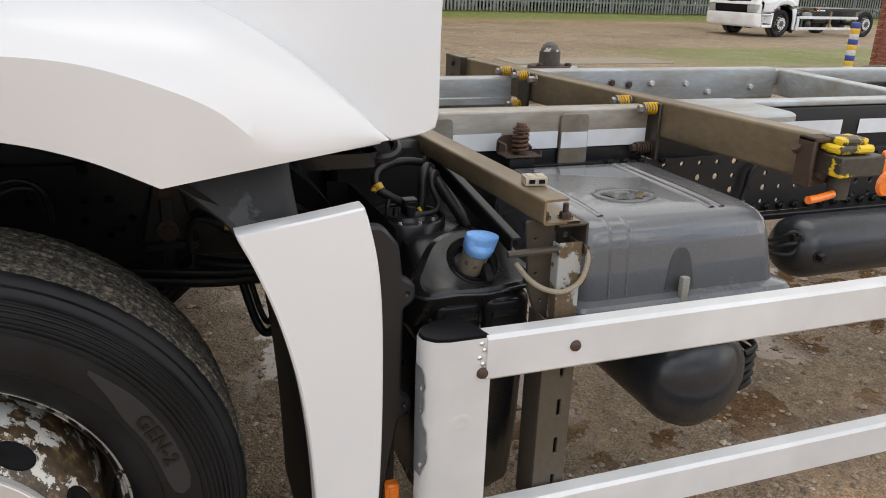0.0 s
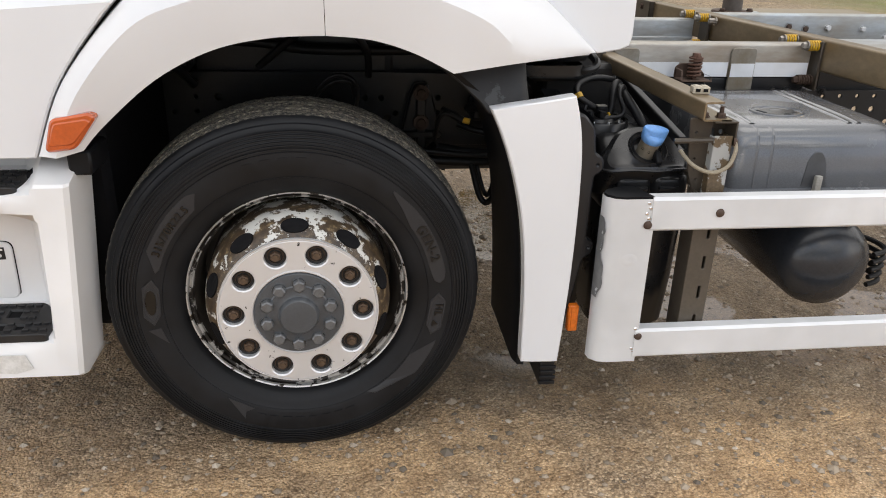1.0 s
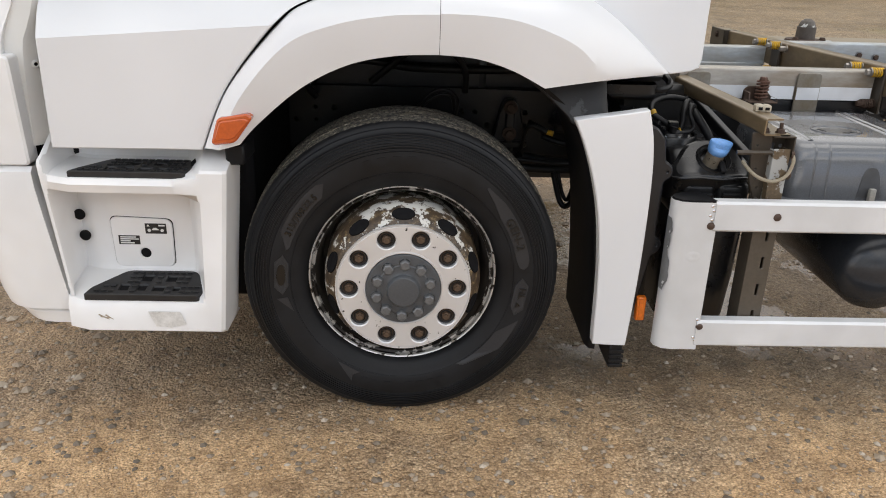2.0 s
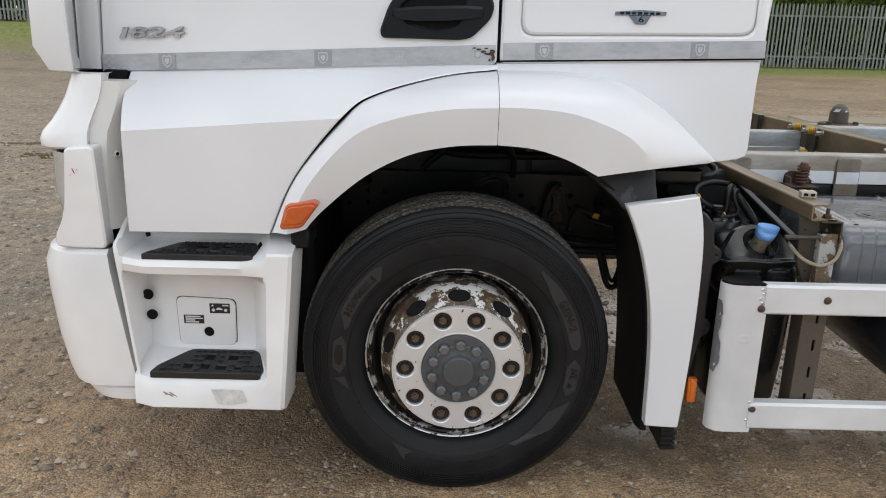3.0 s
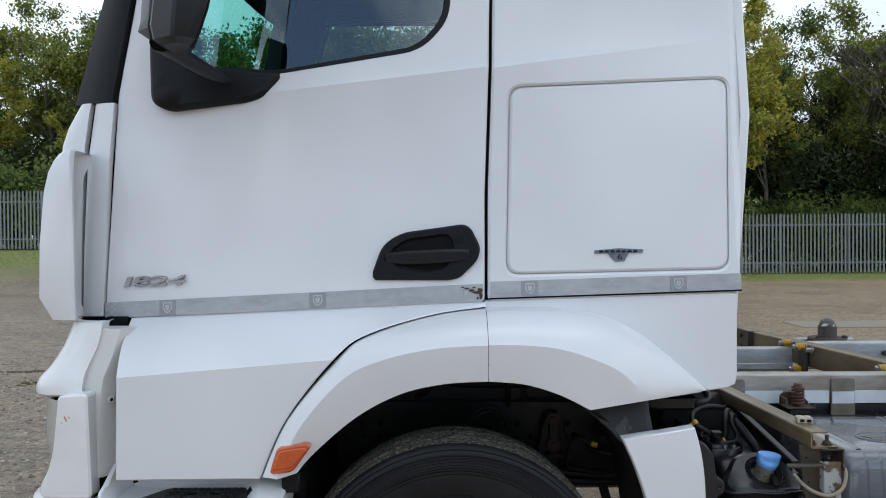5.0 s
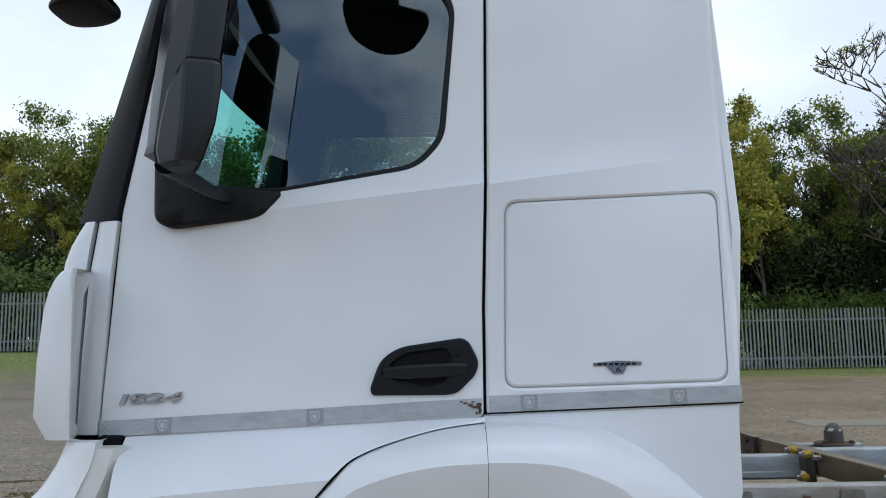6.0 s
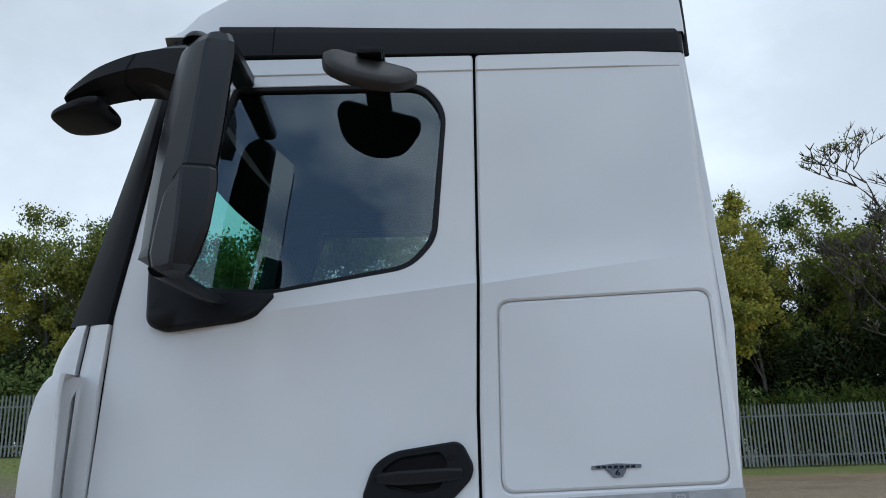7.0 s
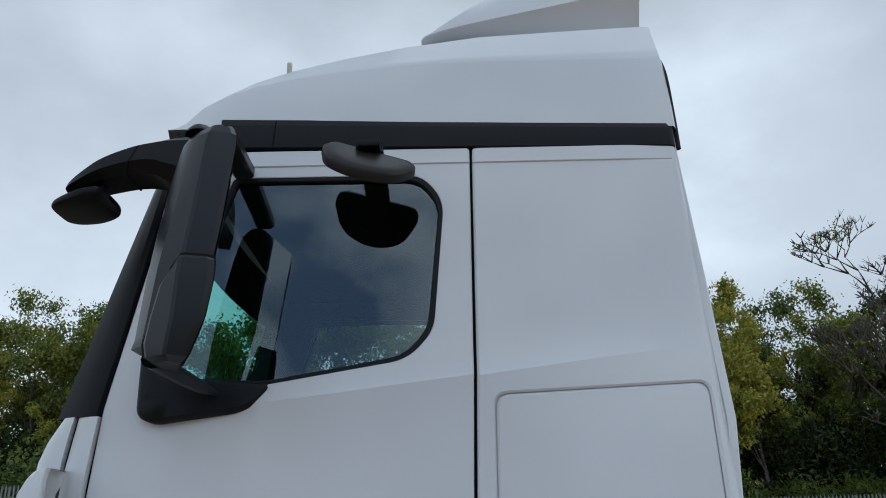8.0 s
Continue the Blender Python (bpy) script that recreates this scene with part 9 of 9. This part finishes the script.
# the last nine, beyond y = -26, are unseen and added to darken reflections
spots = [(-29, 38, 0, 0.85), (-26, 34, 1, 0.92), (-22.5, 35, 1, 0.95), (-19.0, 34, 1, 1.05), (-15.5, 33, 1, 1.05), (-17.5, 38, 0, 1.08), (-20.5, 32, 2, 0.75), (-16.8, 31.5, 2, 0.7), (-12, 36, 0, 1.0), (-8, 34, 1, 1.15), (-4, 36, 0, 1.25), (-1.5, 33, 1, 1.15), (1, 35, 0, 1.2), (4, 36, 1, 1.25), (8, 35, 0, 1.2), (11.5, 36, 3, 0.95), (12.4, 31.6, 2, 1.12), (14.0, 31.4, 2, 1.22), (15.4, 32.6, 2, 1.08), (17.4, 33.4, 1, 0.9), (17.6, 36.5, 0, 1.12), (20.0, 34, 1, 1.06), (22.5, 37, 3, 1.15), (26, 34, 1, 1.05), (29, 37, 0, 1.0), (33, 35, 3, 1.05), (37, 36, 0, 1.0)] + [(x, 42, 3, 1.0) for x in range(-22, 40, 9)] + [(17.2, 33.2, 3, 0.75), (19.4, 32.8, 1, 0.7), (14.0, 32, 3, 0.6), (22, 32.4, 3, 0.75), (25.5, 32, 3, 0.7)] + [(-25 + 6.2 * i, -27 - 2.5 * (i % 3), (0, 3, 1, 3)[i % 4], 0.95 + 0.08 * (i % 3)) for i in range(9)]
used = set()
for x, y, k, s in spots:
    turn = rnd.uniform(0, 360)
    m = pose(x, y, bank(x, y), 0, 0, turn) @ Matrix.Scale(s, 4)
    if k in used:
        copy_thing(kinds[k], m)
    else:
        used.add(k)
        kinds[k].matrix_basis = m
bare.matrix_basis = pose(21.3, 33.4, bank(21.3, 33.4), 0, 0, 40) @ Matrix.Scale(0.80, 4)
x, first_a, first_b = -31.0, True, True
while x < 47:
    for row, y in ((0, 30.4), (1, 32.6)):
        src = shrub if (row + int(x)) % 3 else shrub_b
        m = pose(x + rnd.uniform(-1, 1), y + rnd.uniform(-0.5, 0.5), bank(x, y), 0, 0, rnd.choice((0, 180)) + rnd.uniform(-20, 20)) @ Matrix.Scale(rnd.uniform(0.7, 1.15) * (1.0 if row == 0 else 1.3), 4)
        if src is shrub and first_a:
            shrub.matrix_basis, first_a = m, False
        elif src is shrub_b and first_b:
            shrub_b.matrix_basis, first_b = m, False
        else:
            copy_thing(src, m)
    x += 3.1

# ---- the yard's other things ----
bollard = thing("bollard", "blue and yellow banded steel bollard", "bollard", at=(12.7, 10.2, -0.012))
BAND = {"b": surface("bollard_blue", (0.03, 0.06, 0.25), 0.5), "y": surface("bollard_yellow", (0.70, 0.42, 0.04), 0.5), "w": surface("bollard_grey", (0.55, 0.55, 0.54), 0.5)}
for k, c in enumerate("wybwybwyb"):
    bm = bmesh.new()
    z0 = 0.098 * k
    prof = [(0.083, 0.0), (0.085, -0.004), (0.085, -0.094), (0.083, -0.098)] + ([(0.05, -0.112), (0.0, -0.118)] if k == 8 else [])
    lathe(bm, prof, 24, m=Matrix.Translation((0, 0, z0)) @ Matrix.Rotation(radians(-90), 4, "X"))
    part("band", bm, BAND[c], bollard)

slab = part("concrete_slab", box(bmesh.new(), 6.4, 9.8, 11.6, 12.6, -0.2, 0.012, 0.01), surface("tan_concrete", (0.27, 0.23, 0.17), 0.85, 0, 0, (0.22, 0.18, 0.13), 0.5, 1.5, 60, 0.2, 0.002))
tagged(slab, "tan weathered concrete slab in the gravel", "slab", kind="structure")

other = copy_thing(truck, Matrix.Translation((18.9, 18.7, -0.012)) @ Matrix.Rotation(radians(4), 4, "Z") @ Matrix.Scale(0.84, 4))
tagged(other, "white chassis truck parked across the yard by the fence", "truck")

pier = thing("brick_pier", "red brick pier in pale mortar", "pier", at=(14.05, 10.25, -0.012))
part("mortar_core", box(bmesh.new(), -0.335, 0.335, -0.335, 0.335, -0.2, 3.0, 0.0), surface("mortar", (0.35, 0.32, 0.27), 0.9), pier)
BRICK = surface("red_brick", (0.27, 0.085, 0.05), 0.85, 0, 0, (0.16, 0.055, 0.04), 0.5, 12, 80, 0.4, 0.002)
first = None
for course in range(39):
    z = 0.037 + 0.075 * course
    for s in range(4):
        for k in range(3):
            off = -0.225 + 0.225 * k + (0.05 if course % 2 else -0.05)
            m = Matrix.Rotation(math.pi / 2 * s, 4, "Z") @ Matrix.Translation((off, -0.29, z))
            if first is None:
                first = part("brick", box(bmesh.new(), -0.1075, 0.1075, -0.055, 0.05, -0.0325, 0.0325, 0.004), BRICK, pier)
                first.matrix_basis = m
            else:
                again(first, m)

# ---- loose stones and puddles ----
nrnd = np.random.RandomState(9)
verts, faces = [], []
ico = [(0, 0, 1), (0.9, 0, 0.2), (0.28, 0.85, 0.25), (-0.73, 0.53, 0.15), (-0.73, -0.53, 0.25), (0.28, -0.85, 0.2), (0, 0, -0.5)]
tri = [(0, 1, 2), (0, 2, 3), (0, 3, 4), (0, 4, 5), (0, 5, 1), (6, 2, 1), (6, 3, 2), (6, 4, 3), (6, 5, 4), (6, 1, 5)]
for i in range(38000):
    if i < 20000:
        x, y = nrnd.uniform(-3.2, 4.0), nrnd.uniform(-1.25, 3.0)
        s = 0.0035 + 0.013 * nrnd.rand() ** 2.8 + (0.012 if nrnd.rand() < 0.012 else 0)
    elif i < 33000:
        x, y = -1.1 - 6.5 * nrnd.rand(), -0.8 + 9.5 * nrnd.rand()
        s = 0.006 + 0.022 * nrnd.rand() ** 2.0
    else:
        x, y = nrnd.uniform(-12, 10), nrnd.uniform(3, 15)
        s = 0.008 + 0.022 * nrnd.rand() ** 2.0
    a, sq = nrnd.uniform(0, 6.28), nrnd.uniform(0.45, 0.8)
    z = bank(x, y)
    b0 = len(verts)
    for px, py, pz in ico:
        jx = 1 + 0.25 * nrnd.uniform(-1, 1)
        verts.append((x + s * jx * (px * math.cos(a) - py * math.sin(a)), y + s * jx * (px * math.sin(a) + py * math.cos(a)), z + s * pz * sq))
    faces += [(b0 + p, b0 + q, b0 + r) for p, q, r in tri]
me = bpy.data.meshes.new("loose_stones")
me.from_pydata(verts, [], faces)
m, n, l, b = mat_nodes("stones", 0.7)
g = n.new("ShaderNodeNewGeometry")
l.new(ramp(n, l, g.outputs["Random Per Island"], [(0.0, (0.11, 0.088, 0.066)), (0.45, (0.25, 0.195, 0.14)), (0.88, (0.35, 0.28, 0.205)), (1.0, (0.48, 0.41, 0.33))]).outputs["Color"], b.inputs["Base Color"])
me.materials.append(m)
tagged(new("loose_stones", me), "small loose stones strewn over the gravel", "stones", kind="stuff")

m, n, l, b = mat_nodes("puddle_water", 0.03)
b.inputs["Base Color"].default_value = (0.13, 0.09, 0.05, 1)
b.inputs["Specular IOR Level"].default_value = 0.6
rp = random.Random(2)
for cx, cy, rx, ry, z in ((-4.6, 6.6, 0.5, 0.25, -0.010), (-5.4, 7.4, 0.35, 0.12, -0.010)):
    p1, p2, p3 = (rp.uniform(0, 6.28) for _ in range(3))
    edge = lambda a: 0.85 + 0.2 * math.sin(2 * a + p1) + 0.14 * math.sin(3 * a + p2) + 0.07 * math.sin(7 * a + p3)
    ring = [(cx + rx * edge(a) * math.cos(a), cy + ry * edge(a) * math.sin(a), z) for a in np.linspace(0, 2 * math.pi, 49)[:-1]]
    bm = bmesh.new()
    bm.faces.new([bm.verts.new(p) for p in catmull(ring, 3, True)])
    tagged(part("puddle", bm, m, None, "", 0), "shallow muddy puddle in the gravel", "puddle", "puddles", "structure")
